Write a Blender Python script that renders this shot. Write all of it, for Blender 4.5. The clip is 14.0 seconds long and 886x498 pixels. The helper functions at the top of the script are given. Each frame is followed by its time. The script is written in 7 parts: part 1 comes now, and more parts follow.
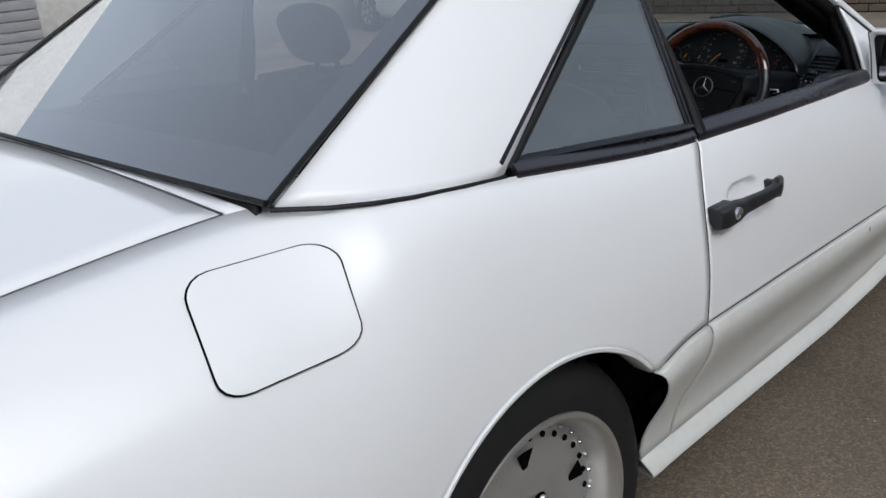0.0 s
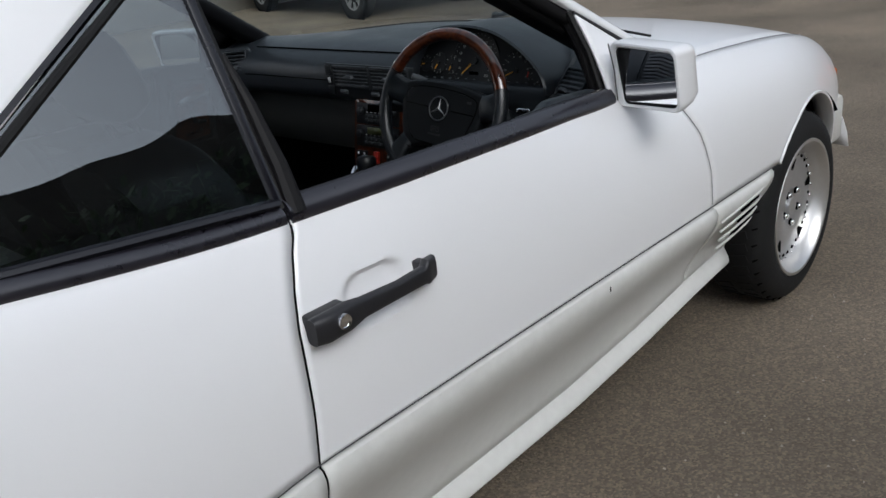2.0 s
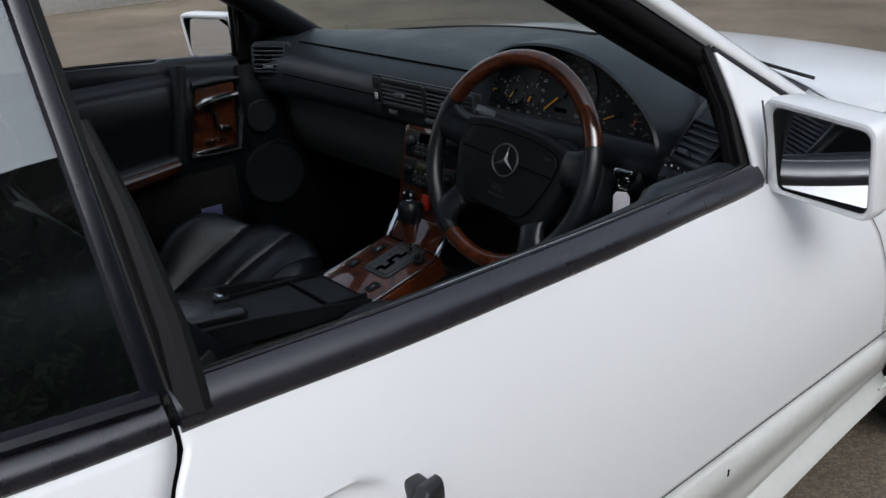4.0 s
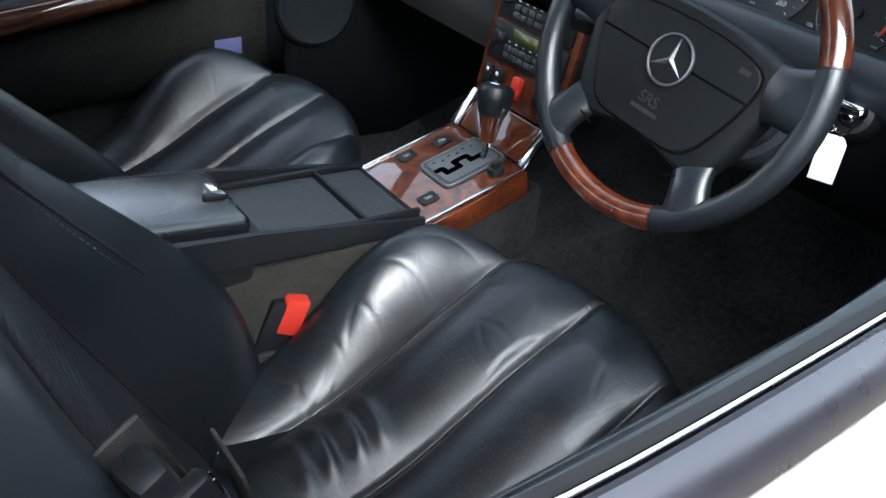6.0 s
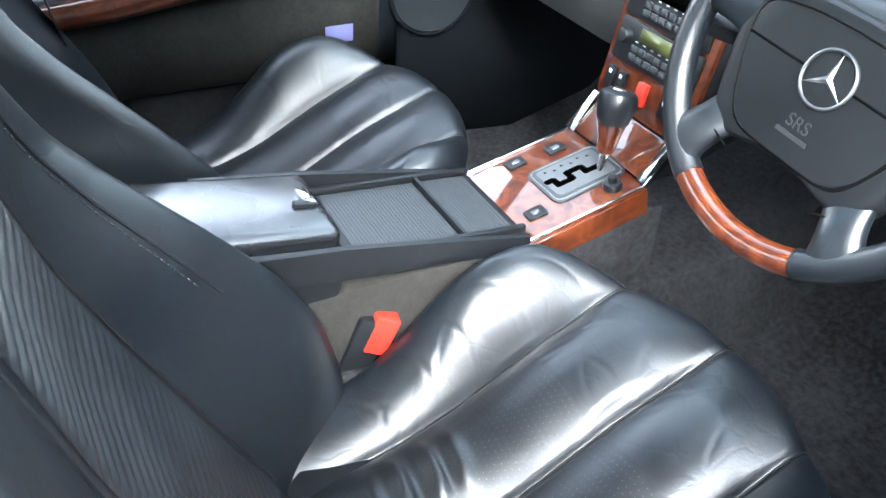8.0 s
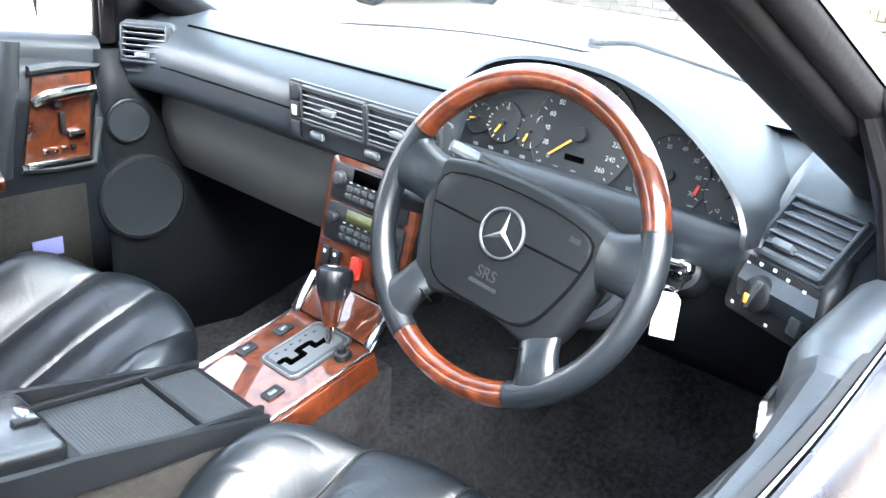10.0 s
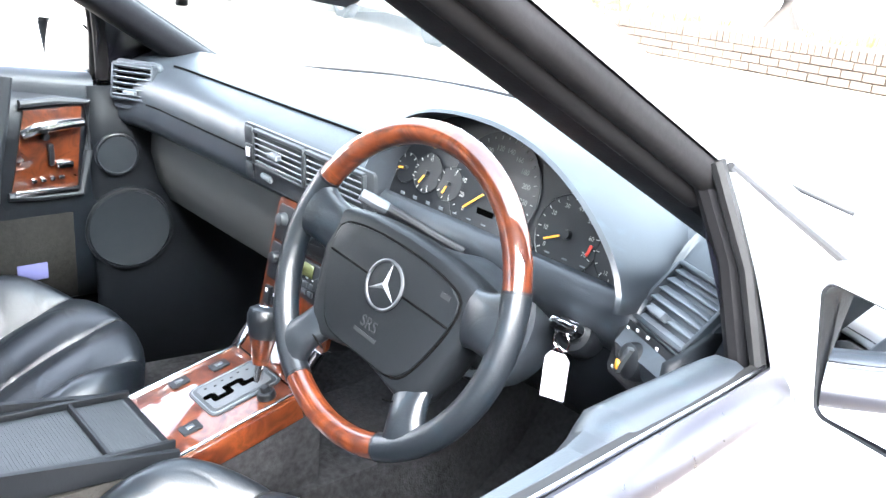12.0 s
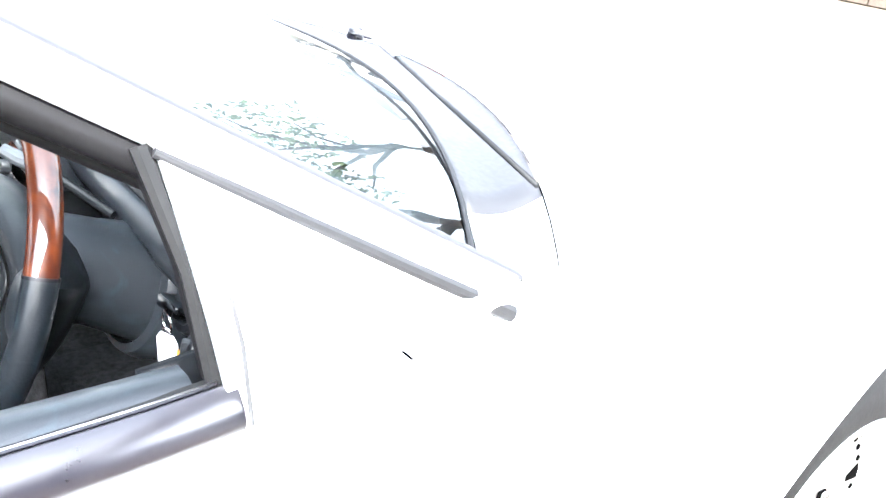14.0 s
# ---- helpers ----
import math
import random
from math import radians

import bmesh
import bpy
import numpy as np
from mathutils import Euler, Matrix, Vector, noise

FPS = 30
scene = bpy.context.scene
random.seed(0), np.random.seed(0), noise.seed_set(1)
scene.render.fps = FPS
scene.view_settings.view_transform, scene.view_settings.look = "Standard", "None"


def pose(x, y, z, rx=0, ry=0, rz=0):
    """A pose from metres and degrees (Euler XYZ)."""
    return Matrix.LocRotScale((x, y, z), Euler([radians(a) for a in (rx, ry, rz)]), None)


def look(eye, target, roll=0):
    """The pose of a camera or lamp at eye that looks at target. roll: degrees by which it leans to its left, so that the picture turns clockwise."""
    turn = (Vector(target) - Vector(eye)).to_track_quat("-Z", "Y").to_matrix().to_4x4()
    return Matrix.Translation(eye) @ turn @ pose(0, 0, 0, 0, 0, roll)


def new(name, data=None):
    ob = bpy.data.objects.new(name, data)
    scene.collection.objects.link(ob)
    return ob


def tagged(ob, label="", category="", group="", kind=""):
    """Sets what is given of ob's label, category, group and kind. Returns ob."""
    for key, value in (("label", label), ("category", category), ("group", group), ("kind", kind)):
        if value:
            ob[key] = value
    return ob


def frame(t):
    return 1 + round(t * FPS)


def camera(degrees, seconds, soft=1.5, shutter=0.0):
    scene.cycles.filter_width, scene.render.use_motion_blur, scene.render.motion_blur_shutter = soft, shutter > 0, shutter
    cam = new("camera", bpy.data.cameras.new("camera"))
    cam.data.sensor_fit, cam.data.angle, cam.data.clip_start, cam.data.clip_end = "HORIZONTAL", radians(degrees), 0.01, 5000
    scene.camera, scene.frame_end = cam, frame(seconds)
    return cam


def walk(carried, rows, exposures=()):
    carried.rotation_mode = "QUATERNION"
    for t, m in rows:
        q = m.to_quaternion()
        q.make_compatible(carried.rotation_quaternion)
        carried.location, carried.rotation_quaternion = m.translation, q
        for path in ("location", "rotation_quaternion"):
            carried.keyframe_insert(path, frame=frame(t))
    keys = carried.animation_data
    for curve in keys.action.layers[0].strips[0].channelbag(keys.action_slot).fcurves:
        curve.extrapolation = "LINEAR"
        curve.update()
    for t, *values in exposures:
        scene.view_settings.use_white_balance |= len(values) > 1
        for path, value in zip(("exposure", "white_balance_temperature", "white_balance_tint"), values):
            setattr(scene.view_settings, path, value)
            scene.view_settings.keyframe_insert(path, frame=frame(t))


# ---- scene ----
cam = camera(54.5, 14.0)
PATH = [
    (0, (1.692, -0.791, 1.297), (0.301, 0.48, 0.625), -5.3),
    (0.5, (1.765, -0.571, 1.289), (0.595, 0.909, 0.624), -4.2),
    (1, (1.746, -0.336, 1.297), (0.681, 1.228, 0.65), -4.2),
    (1.5, (1.712, -0.167, 1.286), (0.582, 1.32, 0.571), -5.8),
    (2, (1.792, 0.002, 1.287), (0.501, 1.337, 0.545), -6.2),
    (2.5, (1.808, 0.167, 1.272), (0.43, 1.389, 0.492), -3.9),
    (3, (1.711, 0.262, 1.278), (0.318, 1.464, 0.494), -3.7),
    (3.2, (1.652, 0.303, 1.302), (0.25, 1.507, 0.537), -4.2),
    (5.5, (1.039, 0.729, 1.179), (-0.34, 1.813, 0.218), 3.3),
    (6, (0.962, 0.738, 1.165), (-0.344, 1.777, 0.062), 5.3),
    (6.5, (0.921, 0.758, 1.167), (-0.371, 1.707, -0.03), 6.5),
    (7, (0.885, 0.777, 1.155), (-0.443, 1.64, -0.066), 6.3),
    (7.2, (0.872, 0.783, 1.144), (-0.475, 1.608, -0.083), 5.5),
    (9.3, (0.888, 0.842, 1.18), (-0.551, 1.934, 0.322), 2.5),
    (9.5, (0.895, 0.812, 1.178), (-0.46, 2.039, 0.367), 3.3),
    (10, (0.932, 0.788, 1.169), (-0.308, 2.168, 0.422), 4.0),
    (10.5, (0.983, 0.814, 1.185), (-0.295, 2.191, 0.498), 4.1),
    (11, (1.065, 0.857, 1.203), (-0.31, 2.155, 0.554), 6.0),
    (11.5, (1.117, 0.887, 1.201), (-0.32, 2.13, 0.574), 6.8),
    (12, (1.08, 0.94, 1.201), (-0.304, 2.215, 0.525), 5.0),
    (12.5, (1.058, 0.981, 1.196), (-0.228, 2.277, 0.381), 0.6),
    (13, (1.122, 1.073, 1.216), (-0.163, 2.364, 0.392), 1.5),
    (13.5, (1.273, 1.236, 1.244), (-0.12, 2.381, 0.378), 2.7),
    (14, (1.29, 1.388, 1.261), (-0.105, 2.531, 0.396), 5.3),
]

# exposure of the clip's own camera, brightening as it looks into the dark cabin
EXPO = [(0.0, 0.28, 6000, 9), (3.2, 0.38, 6000, 9), (5.3, 1.3, 5850, 7), (6.0, 2.95, 5800, 5), (6.5, 3.85, 5800, 5), (7.2, 4.6, 5800, 5), (9.3, 4.8, 5850, 7), (10.5, 4.75, 5950, 8), (11.5, 4.82, 5950, 9), (12.5, 4.85, 5980, 9), (13.0, 4.75, 6000, 9), (13.5, 4.6, 6000, 9), (14.0, 4.25, 6000, 9)]
walk(cam, [(t, look(eye, target, roll)) for t, eye, target, roll in PATH], EXPO)

# ---- world and light: overcast day ----
world = bpy.data.worlds.new("overcast_sky")
scene.world = world
world.use_nodes = True
wt = world.node_tree
sky = wt.nodes.new("ShaderNodeTexSky")
sky.sky_type = 'NISHITA'
sky.sun_disc = False
sky.sun_elevation = radians(40)
sky.sun_rotation = radians(114)
sky.air_density, sky.dust_density, sky.ozone_density = 1.0, 4.0, 1.0
grey = wt.nodes.new("ShaderNodeHueSaturation")
grey.inputs["Saturation"].default_value = 0.35
wt.links.new(sky.outputs[0], grey.inputs["Color"])
bgn = wt.nodes["Background"]
wt.links.new(grey.outputs[0], bgn.inputs[0])
bgn.inputs[1].default_value = 0.15
sun = new("sun", bpy.data.lights.new("sun", 'SUN'))
sun.data.energy, sun.data.angle = 0.5, radians(55)
sun.data.color = (1.0, 0.985, 0.965)
sun.matrix_world = look((5.0, -2.2, 4.6), (0, 0, 0))


# ---- materials ----
def mat(name, col, rough=0.5, metal=0.0, coat=0.0, bump=None, vary=0.0, vscale=4.0, spec=0.5, stretch=(1, 1, 1)):
    """bump: (scale, strength). vary: share by which the colour wanders at two scales."""
    m = bpy.data.materials.new(name)
    m.use_nodes = True
    nt = m.node_tree
    b = nt.nodes["Principled BSDF"]
    b.inputs["Base Color"].default_value = (*col, 1)
    b.inputs["Roughness"].default_value = rough
    b.inputs["Metallic"].default_value = metal
    b.inputs["Coat Weight"].default_value = coat
    b.inputs["Coat Roughness"].default_value = 0.06
    b.inputs["Specular IOR Level"].default_value = spec
    tc = nt.nodes.new("ShaderNodeTexCoord")
    mp = nt.nodes.new("ShaderNodeMapping")
    mp.inputs["Scale"].default_value = stretch
    nt.links.new(tc.outputs["Object"], mp.inputs[0])
    if vary:
        n1, n2 = nt.nodes.new("ShaderNodeTexNoise"), nt.nodes.new("ShaderNodeTexNoise")
        n1.inputs["Scale"].default_value, n2.inputs["Scale"].default_value = vscale, vscale * 14
        n1.inputs["Detail"].default_value = n2.inputs["Detail"].default_value = 4
        mix = nt.nodes.new("ShaderNodeMath")
        mix.operation = 'ADD'
        for n in (n1, n2):
            nt.links.new(mp.outputs[0], n.inputs["Vector"])
        nt.links.new(n1.outputs[0], mix.inputs[0])
        nt.links.new(n2.outputs[0], mix.inputs[1])
        ramp = nt.nodes.new("ShaderNodeMapRange")
        ramp.inputs[1].default_value, ramp.inputs[2].default_value = 0.7, 1.3
        ramp.inputs[3].default_value, ramp.inputs[4].default_value = 1 - vary, 1 + vary
        nt.links.new(mix.outputs[0], ramp.inputs[0])
        mul = nt.nodes.new("ShaderNodeVectorMath")
        mul.operation = 'SCALE'
        mul.inputs[0].default_value = col
        nt.links.new(ramp.outputs[0], mul.inputs["Scale"])
        nt.links.new(mul.outputs[0], b.inputs["Base Color"])
        rr = nt.nodes.new("ShaderNodeMapRange")
        rr.inputs[1].default_value, rr.inputs[2].default_value = 0.7, 1.3
        swing = 0.2 if metal > 0.5 else 1.0
        rr.inputs[3].default_value, rr.inputs[4].default_value = max(rough - 0.06 * swing, 0.02), min(rough + 0.08 * swing, 1)
        nt.links.new(mix.outputs[0], rr.inputs[0])
        nt.links.new(rr.outputs[0], b.inputs["Roughness"])
    if bump:
        n = nt.nodes.new("ShaderNodeTexNoise")
        n.inputs["Scale"].default_value, n.inputs["Detail"].default_value = bump[0], 6
        nt.links.new(mp.outputs[0], n.inputs["Vector"])
        bm_ = nt.nodes.new("ShaderNodeBump")
        bm_.inputs["Strength"].default_value = bump[1]
        bm_.inputs["Distance"].default_value = 0.002
        nt.links.new(n.outputs[0], bm_.inputs["Height"])
        nt.links.new(bm_.outputs[0], b.inputs["Normal"])
    return m


def ramp_node(nt, stops):
    r = nt.nodes.new("ShaderNodeValToRGB")
    while len(r.color_ramp.elements) < len(stops):
        r.color_ramp.elements.new(0.5)
    for e, (p, c) in zip(r.color_ramp.elements, stops):
        e.position, e.color = p, (*c, 1)
    return r


def leather_mat(name, col, rough, grain=220.0, perf=False, worn=0.4, crease=1.0, spec=0.5):
    """Leather: fine grain, soft wrinkles, and pin-hole perforation where wanted."""
    m = mat(name, col, rough, spec=spec)
    nt = m.node_tree
    b = nt.nodes["Principled BSDF"]
    tc = nt.nodes.new("ShaderNodeTexCoord")
    def noise_node(scale, detail, distort=0.0, kind="ShaderNodeTexNoise"):
        n = nt.nodes.new(kind)
        n.inputs["Scale"].default_value, n.inputs["Detail"].default_value = scale, detail
        n.inputs["Distortion"].default_value = distort
        nt.links.new(tc.outputs["Object"], n.inputs["Vector"])
        return n

    def span(src, lo, hi, to_lo, to_hi):
        r = nt.nodes.new("ShaderNodeMapRange")
        r.inputs[1].default_value, r.inputs[2].default_value = lo, hi
        r.inputs[3].default_value, r.inputs[4].default_value = to_lo, to_hi
        nt.links.new(src, r.inputs[0])
        return r.outputs[0]

    def bump_node(height, strength, dist, normal=None):
        bn = nt.nodes.new("ShaderNodeBump")
        bn.inputs["Strength"].default_value, bn.inputs["Distance"].default_value = strength, dist
        nt.links.new(height, bn.inputs["Height"])
        if normal is not None:
            nt.links.new(normal, bn.inputs["Normal"])
        return bn

    # pale rubbed streaks where the colour has worn
    rub = span(noise_node(16, 5, 2.5).outputs[0], 0.56, 0.74, 0.0, 1.0)
    mixc = nt.nodes.new("ShaderNodeMix")
    mixc.data_type = 'RGBA'
    mixc.inputs[6].default_value = (*col, 1)
    mixc.inputs[7].default_value = (col[0] * 3.4, col[1] * 5.6, col[2] * 5.8, 1)
    scaled = nt.nodes.new("ShaderNodeMath")
    scaled.operation = 'MULTIPLY'
    scaled.inputs[1].default_value = worn
    nt.links.new(rub, scaled.inputs[0])
    nt.links.new(scaled.outputs[0], mixc.inputs[0])
    nt.links.new(mixc.outputs[2], b.inputs["Base Color"])
    nt.links.new(span(noise_node(9, 2).outputs[0], 0.35, 0.65, rough - 0.03, rough + 0.06), b.inputs["Roughness"])
    # hair creases, soft wrinkles and grain
    warp = noise_node(9, 2)
    off = nt.nodes.new("ShaderNodeVectorMath")
    off.operation = 'MULTIPLY_ADD'
    off.inputs[1].default_value = (0.09, 0.09, 0.09)
    nt.links.new(warp.outputs["Color"], off.inputs[0])
    nt.links.new(tc.outputs["Object"], off.inputs[2])
    vein = nt.nodes.new("ShaderNodeTexVoronoi")
    vein.feature = 'DISTANCE_TO_EDGE'
    vein.inputs["Scale"].default_value = 26
    nt.links.new(off.outputs[0], vein.inputs["Vector"])
    b0 = bump_node(span(vein.outputs["Distance"], 0.0, 0.09, 0.0, 1.0), 0.07 * crease, 0.0014)
    b1 = bump_node(noise_node(grain * 1.6, 2).outputs[0], 0.22, 0.0007, b0.outputs[0])
    b2 = bump_node(noise_node(13, 2, 0.5).outputs[0], 0.08 * crease, 0.004, b1.outputs[0])
    nt.links.new(b2.outputs[0], b.inputs["Normal"])
    if perf:
        p = nt.nodes.new("ShaderNodeTexVoronoi")
        p.inputs["Scale"].default_value, p.inputs["Randomness"].default_value = 125, 0.0
        nt.links.new(tc.outputs["Object"], p.inputs["Vector"])
        lt = nt.nodes.new("ShaderNodeMath")
        lt.operation = 'GREATER_THAN'
        lt.inputs[1].default_value = 0.26
        nt.links.new(p.outputs["Distance"], lt.inputs[0])
        b3 = nt.nodes.new("ShaderNodeBump")
        b3.inputs["Strength"].default_value, b3.inputs["Distance"].default_value = 0.7, 0.001
        nt.links.new(lt.outputs[0], b3.inputs["Height"])
        nt.links.new(b2.outputs[0], b3.inputs["Normal"])
        nt.links.new(b3.outputs[0], b.inputs["Normal"])
    return m


def wood_mat(name):
    m = mat(name, (0.2, 0.05, 0.02), 0.35, coat=1.0, spec=0.2)
    nt = m.node_tree
    b = nt.nodes["Principled BSDF"]
    b.inputs["Coat Roughness"].default_value = 0.03
    b.inputs["Coat IOR"].default_value = 1.75
    tc = nt.nodes.new("ShaderNodeTexCoord")
    n = nt.nodes.new("ShaderNodeTexNoise")
    n.inputs["Scale"].default_value, n.inputs["Detail"].default_value, n.inputs["Distortion"].default_value = 16, 8, 2.2
    nt.links.new(tc.outputs["Object"], n.inputs["Vector"])
    r = ramp_node(nt, [(0.25, (0.010, 0.0028, 0.0018)), (0.42, (0.040, 0.0090, 0.0034)), (0.58, (0.088, 0.0215, 0.0062)), (0.75, (0.020, 0.0048, 0.0022))])
    nt.links.new(n.outputs[0], r.inputs[0])
    nt.links.new(r.outputs[0], b.inputs["Base Color"])
    return m


def glass_mat(name, col, rough=0.0, ior=1.5):
    m = bpy.data.materials.new(name)
    m.use_nodes = True
    nt = m.node_tree
    nt.nodes.remove(nt.nodes["Principled BSDF"])
    out = nt.nodes["Material Output"]
    tr, gl, mx = nt.nodes.new("ShaderNodeBsdfTransparent"), nt.nodes.new("ShaderNodeBsdfGlossy"), nt.nodes.new("ShaderNodeMixShader")
    # gloss rises towards grazing views, the same from both sides
    lw, pw, fr = nt.nodes.new("ShaderNodeLayerWeight"), nt.nodes.new("ShaderNodeMath"), nt.nodes.new("ShaderNodeMapRange")
    lw.inputs[0].default_value = 0.5
    pw.operation = 'POWER'
    pw.inputs[1].default_value = 4.0
    f0 = ((ior - 1) / (ior + 1)) ** 2 * 1.8
    fr.inputs[3].default_value, fr.inputs[4].default_value = f0, 1.0
    nt.links.new(lw.outputs["Facing"], pw.inputs[0])
    nt.links.new(pw.outputs[0], fr.inputs[0])
    tr.inputs[0].default_value = (*col, 1)
    gl.inputs["Roughness"].default_value = rough
    nt.links.new(fr.outputs[0], mx.inputs[0])
    nt.links.new(tr.outputs[0], mx.inputs[1])
    nt.links.new(gl.outputs[0], mx.inputs[2])
    nt.links.new(mx.outputs[0], out.inputs[0])
    return m


def asphalt_mat():
    m = mat("asphalt", (0.06, 0.055, 0.05), 0.9)
    nt = m.node_tree
    b = nt.nodes["Principled BSDF"]
    tc = nt.nodes.new("ShaderNodeTexCoord")
    v = nt.nodes.new("ShaderNodeTexVoronoi")
    v.inputs["Scale"].default_value = 170
    n = nt.nodes.new("ShaderNodeTexNoise")
    n.inputs["Scale"].default_value, n.inputs["Detail"].default_value = 0.9, 8
    n2 = nt.nodes.new("ShaderNodeTexNoise")
    n2.inputs["Scale"].default_value, n2.inputs["Detail"].default_value = 45, 6
    for k in (v, n, n2):
        nt.links.new(tc.outputs["Object"], k.inputs["Vector"])
    r = ramp_node(nt, [(0.3, (0.120, 0.097, 0.069)), (0.55, (0.185, 0.150, 0.110)), (0.75, (0.245, 0.201, 0.143))])
    nt.links.new(n.outputs[0], r.inputs[0])
    r2 = ramp_node(nt, [(0.0, (0.25, 0.25, 0.25)), (0.55, (0.9, 0.9, 0.9)), (0.9, (1.9, 1.85, 1.7))])
    nt.links.new(v.outputs["Color"], r2.inputs[0])
    mu = nt.nodes.new("ShaderNodeMix")
    mu.data_type, mu.blend_type = 'RGBA', 'MULTIPLY'
    mu.inputs[0].default_value = 0.52
    nt.links.new(r.outputs[0], mu.inputs[6])
    nt.links.new(r2.outputs[0], mu.inputs[7])
    nt.links.new(mu.outputs[2], b.inputs["Base Color"])
    bp = nt.nodes.new("ShaderNodeBump")
    bp.inputs["Strength"].default_value, bp.inputs["Distance"].default_value = 0.5, 0.005
    nt.links.new(v.outputs["Distance"], bp.inputs["Height"])
    b2 = nt.nodes.new("ShaderNodeBump")
    b2.inputs["Strength"].default_value, b2.inputs["Distance"].default_value = 0.6, 0.01
    nt.links.new(n2.outputs[0], b2.inputs["Height"])
    nt.links.new(bp.outputs[0], b2.inputs["Normal"])
    nt.links.new(b2.outputs[0], b.inputs["Normal"])
    return m


PAINT = mat("white_paint", (0.80, 0.80, 0.80), 0.30, coat=0.6)
CLAD = mat("white_cladding", (0.60, 0.597, 0.562), 0.42, coat=0.2, vary=0.05, vscale=3)
TRIM = mat("black_trim", (0.006, 0.006, 0.009), 0.22, vary=0.1, vscale=3)
HUBM = leather_mat("airbag_vinyl", (0.0042, 0.0050, 0.0060), 0.45, grain=520, worn=0.05, crease=0.3, spec=0.22)
HUBP = mat("moulded_print", (0.010, 0.011, 0.012), 0.5, vary=0.1)
PITS = mat("worn_perforation", (0.075, 0.082, 0.088), 0.6, vary=0.2)
BADGE = mat("badge_metal", (0.22, 0.225, 0.23), 0.38, metal=1.0, vary=0.05)
MOULD = mat("screen_moulding", (0.034, 0.033, 0.034), 0.45, vary=0.1, vscale=6)
PILLAR = mat("pillar_vinyl", (0.0035, 0.0036, 0.0048), 0.55, spec=0.2, bump=(450, 0.2), vary=0.15)
SEAL = mat("door_seal", (0.0052, 0.0048, 0.0052), 0.6, spec=0.25, bump=(120, 0.15), vary=0.25, vscale=12)
RUBBER = mat("black_rubber", (0.008, 0.008, 0.008), 0.55, vary=0.2, spec=0.3)
JOINT = mat("panel_joint", (0.10, 0.10, 0.10), 0.7, spec=0.1)
BELT = mat("belt_moulding", (0.012, 0.011, 0.016), 0.3, vary=0.1, vscale=3, spec=1.0)
FOOT = mat("pillar_foot_rubber", (0.020, 0.020, 0.021), 0.5, vary=0.1, vscale=8)
# near-black for joints and seams; also painted-in shade of wells, holes and recesses
GAP = mat("gap_and_shade_black", (0.0025, 0.0025, 0.0025), 0.9, spec=0.02)
HANDLE = mat("handle_plastic", (0.014, 0.014, 0.016), 0.45, bump=(400, 0.15), vary=0.15)
SCUTTLE = mat("scuttle_plastic", (0.030, 0.030, 0.032), 0.5, vary=0.1, vscale=8)
CHROME = mat("chrome", (0.75, 0.75, 0.76), 0.12, metal=1.0, vary=0.03)
SILVER = mat("silver_rim", (0.55, 0.55, 0.55), 0.35, metal=0.75, vary=0.06, vscale=10)
LIPM = mat("polished_lip", (0.62, 0.61, 0.59), 0.36, metal=0.85, vary=0.04)
TYRE = mat("tyre_rubber", (0.013, 0.013, 0.013), 0.75, spec=0.25, bump=(90, 0.3), vary=0.3)
LEATHER = leather_mat("seat_leather", (0.0034, 0.0048, 0.0066), 0.36, worn=0.25, spec=0.64)
LID = leather_mat("lid_leather", (0.006, 0.0065, 0.0075), 0.24, worn=0.1, crease=0.3, spec=1.0)
LEATHERP = leather_mat("perforated_leather", (0.0036, 0.0046, 0.0060), 0.42, perf=True, worn=0.2, spec=0.6)
DASHM = leather_mat("dash_vinyl", (0.017, 0.0202, 0.0242), 0.38, grain=420, worn=0.12, crease=0.15)
DASHL = mat("glovebox_vinyl", (0.07, 0.07, 0.066), 0.6, spec=0.2, bump=(500, 0.2), vary=0.1)
PLASTIC = mat("black_plastic", (0.0045, 0.0052, 0.0064), 0.42, bump=(500, 0.1), vary=0.15, spec=0.35)
PLASTG = mat("grey_plastic", (0.019, 0.0215, 0.024), 0.45, bump=(500, 0.1), vary=0.12)
SATIN = mat("vent_slats", (0.09, 0.10, 0.11), 0.4, vary=0.1)
# black that paints in the shade of vents and slots; also dark displays
DARK = mat("shade_and_display_black", (0.0006, 0.0006, 0.0006), 0.95, spec=0.0)
CARPET = mat("carpet", (0.020, 0.020, 0.021), 0.95, spec=0.05, bump=(260, 0.5), vary=0.6, vscale=7)
CARPETG = mat("grey_carpet", (0.021, 0.020, 0.018), 0.95, spec=0.05, bump=(260, 0.45), vary=0.28, vscale=9)
WOOD = wood_mat("burl_walnut")
RED = mat("red_plastic", (0.36, 0.022, 0.012), 0.4, vary=0.08)
YELLOW = mat("amber_needle", (0.5, 0.22, 0.015), 0.5, vary=0.05)
WHITEP = mat("white_print", (0.75, 0.75, 0.75), 0.6, vary=0.04)
DIALP = mat("dial_print", (0.26, 0.26, 0.25), 0.6, vary=0.1)
TAGM = mat("white_tag", (0.75, 0.73, 0.78), 0.5, vary=0.04)
LCD = mat("display_green", (0.055, 0.060, 0.018), 0.3, vary=0.1)
AMBER = mat("amber_lens", (0.7, 0.16, 0.03), 0.15, vary=0.05)
MIRROR = mat("mirror_glass", (0.85, 0.87, 0.9), 0.01, metal=1.0)
GLASS = glass_mat("window_glass", (0.80, 0.86, 0.84))
TINT = glass_mat("rear_glass", (0.55, 0.61, 0.61), ior=1.95)
ASPHALT = asphalt_mat()
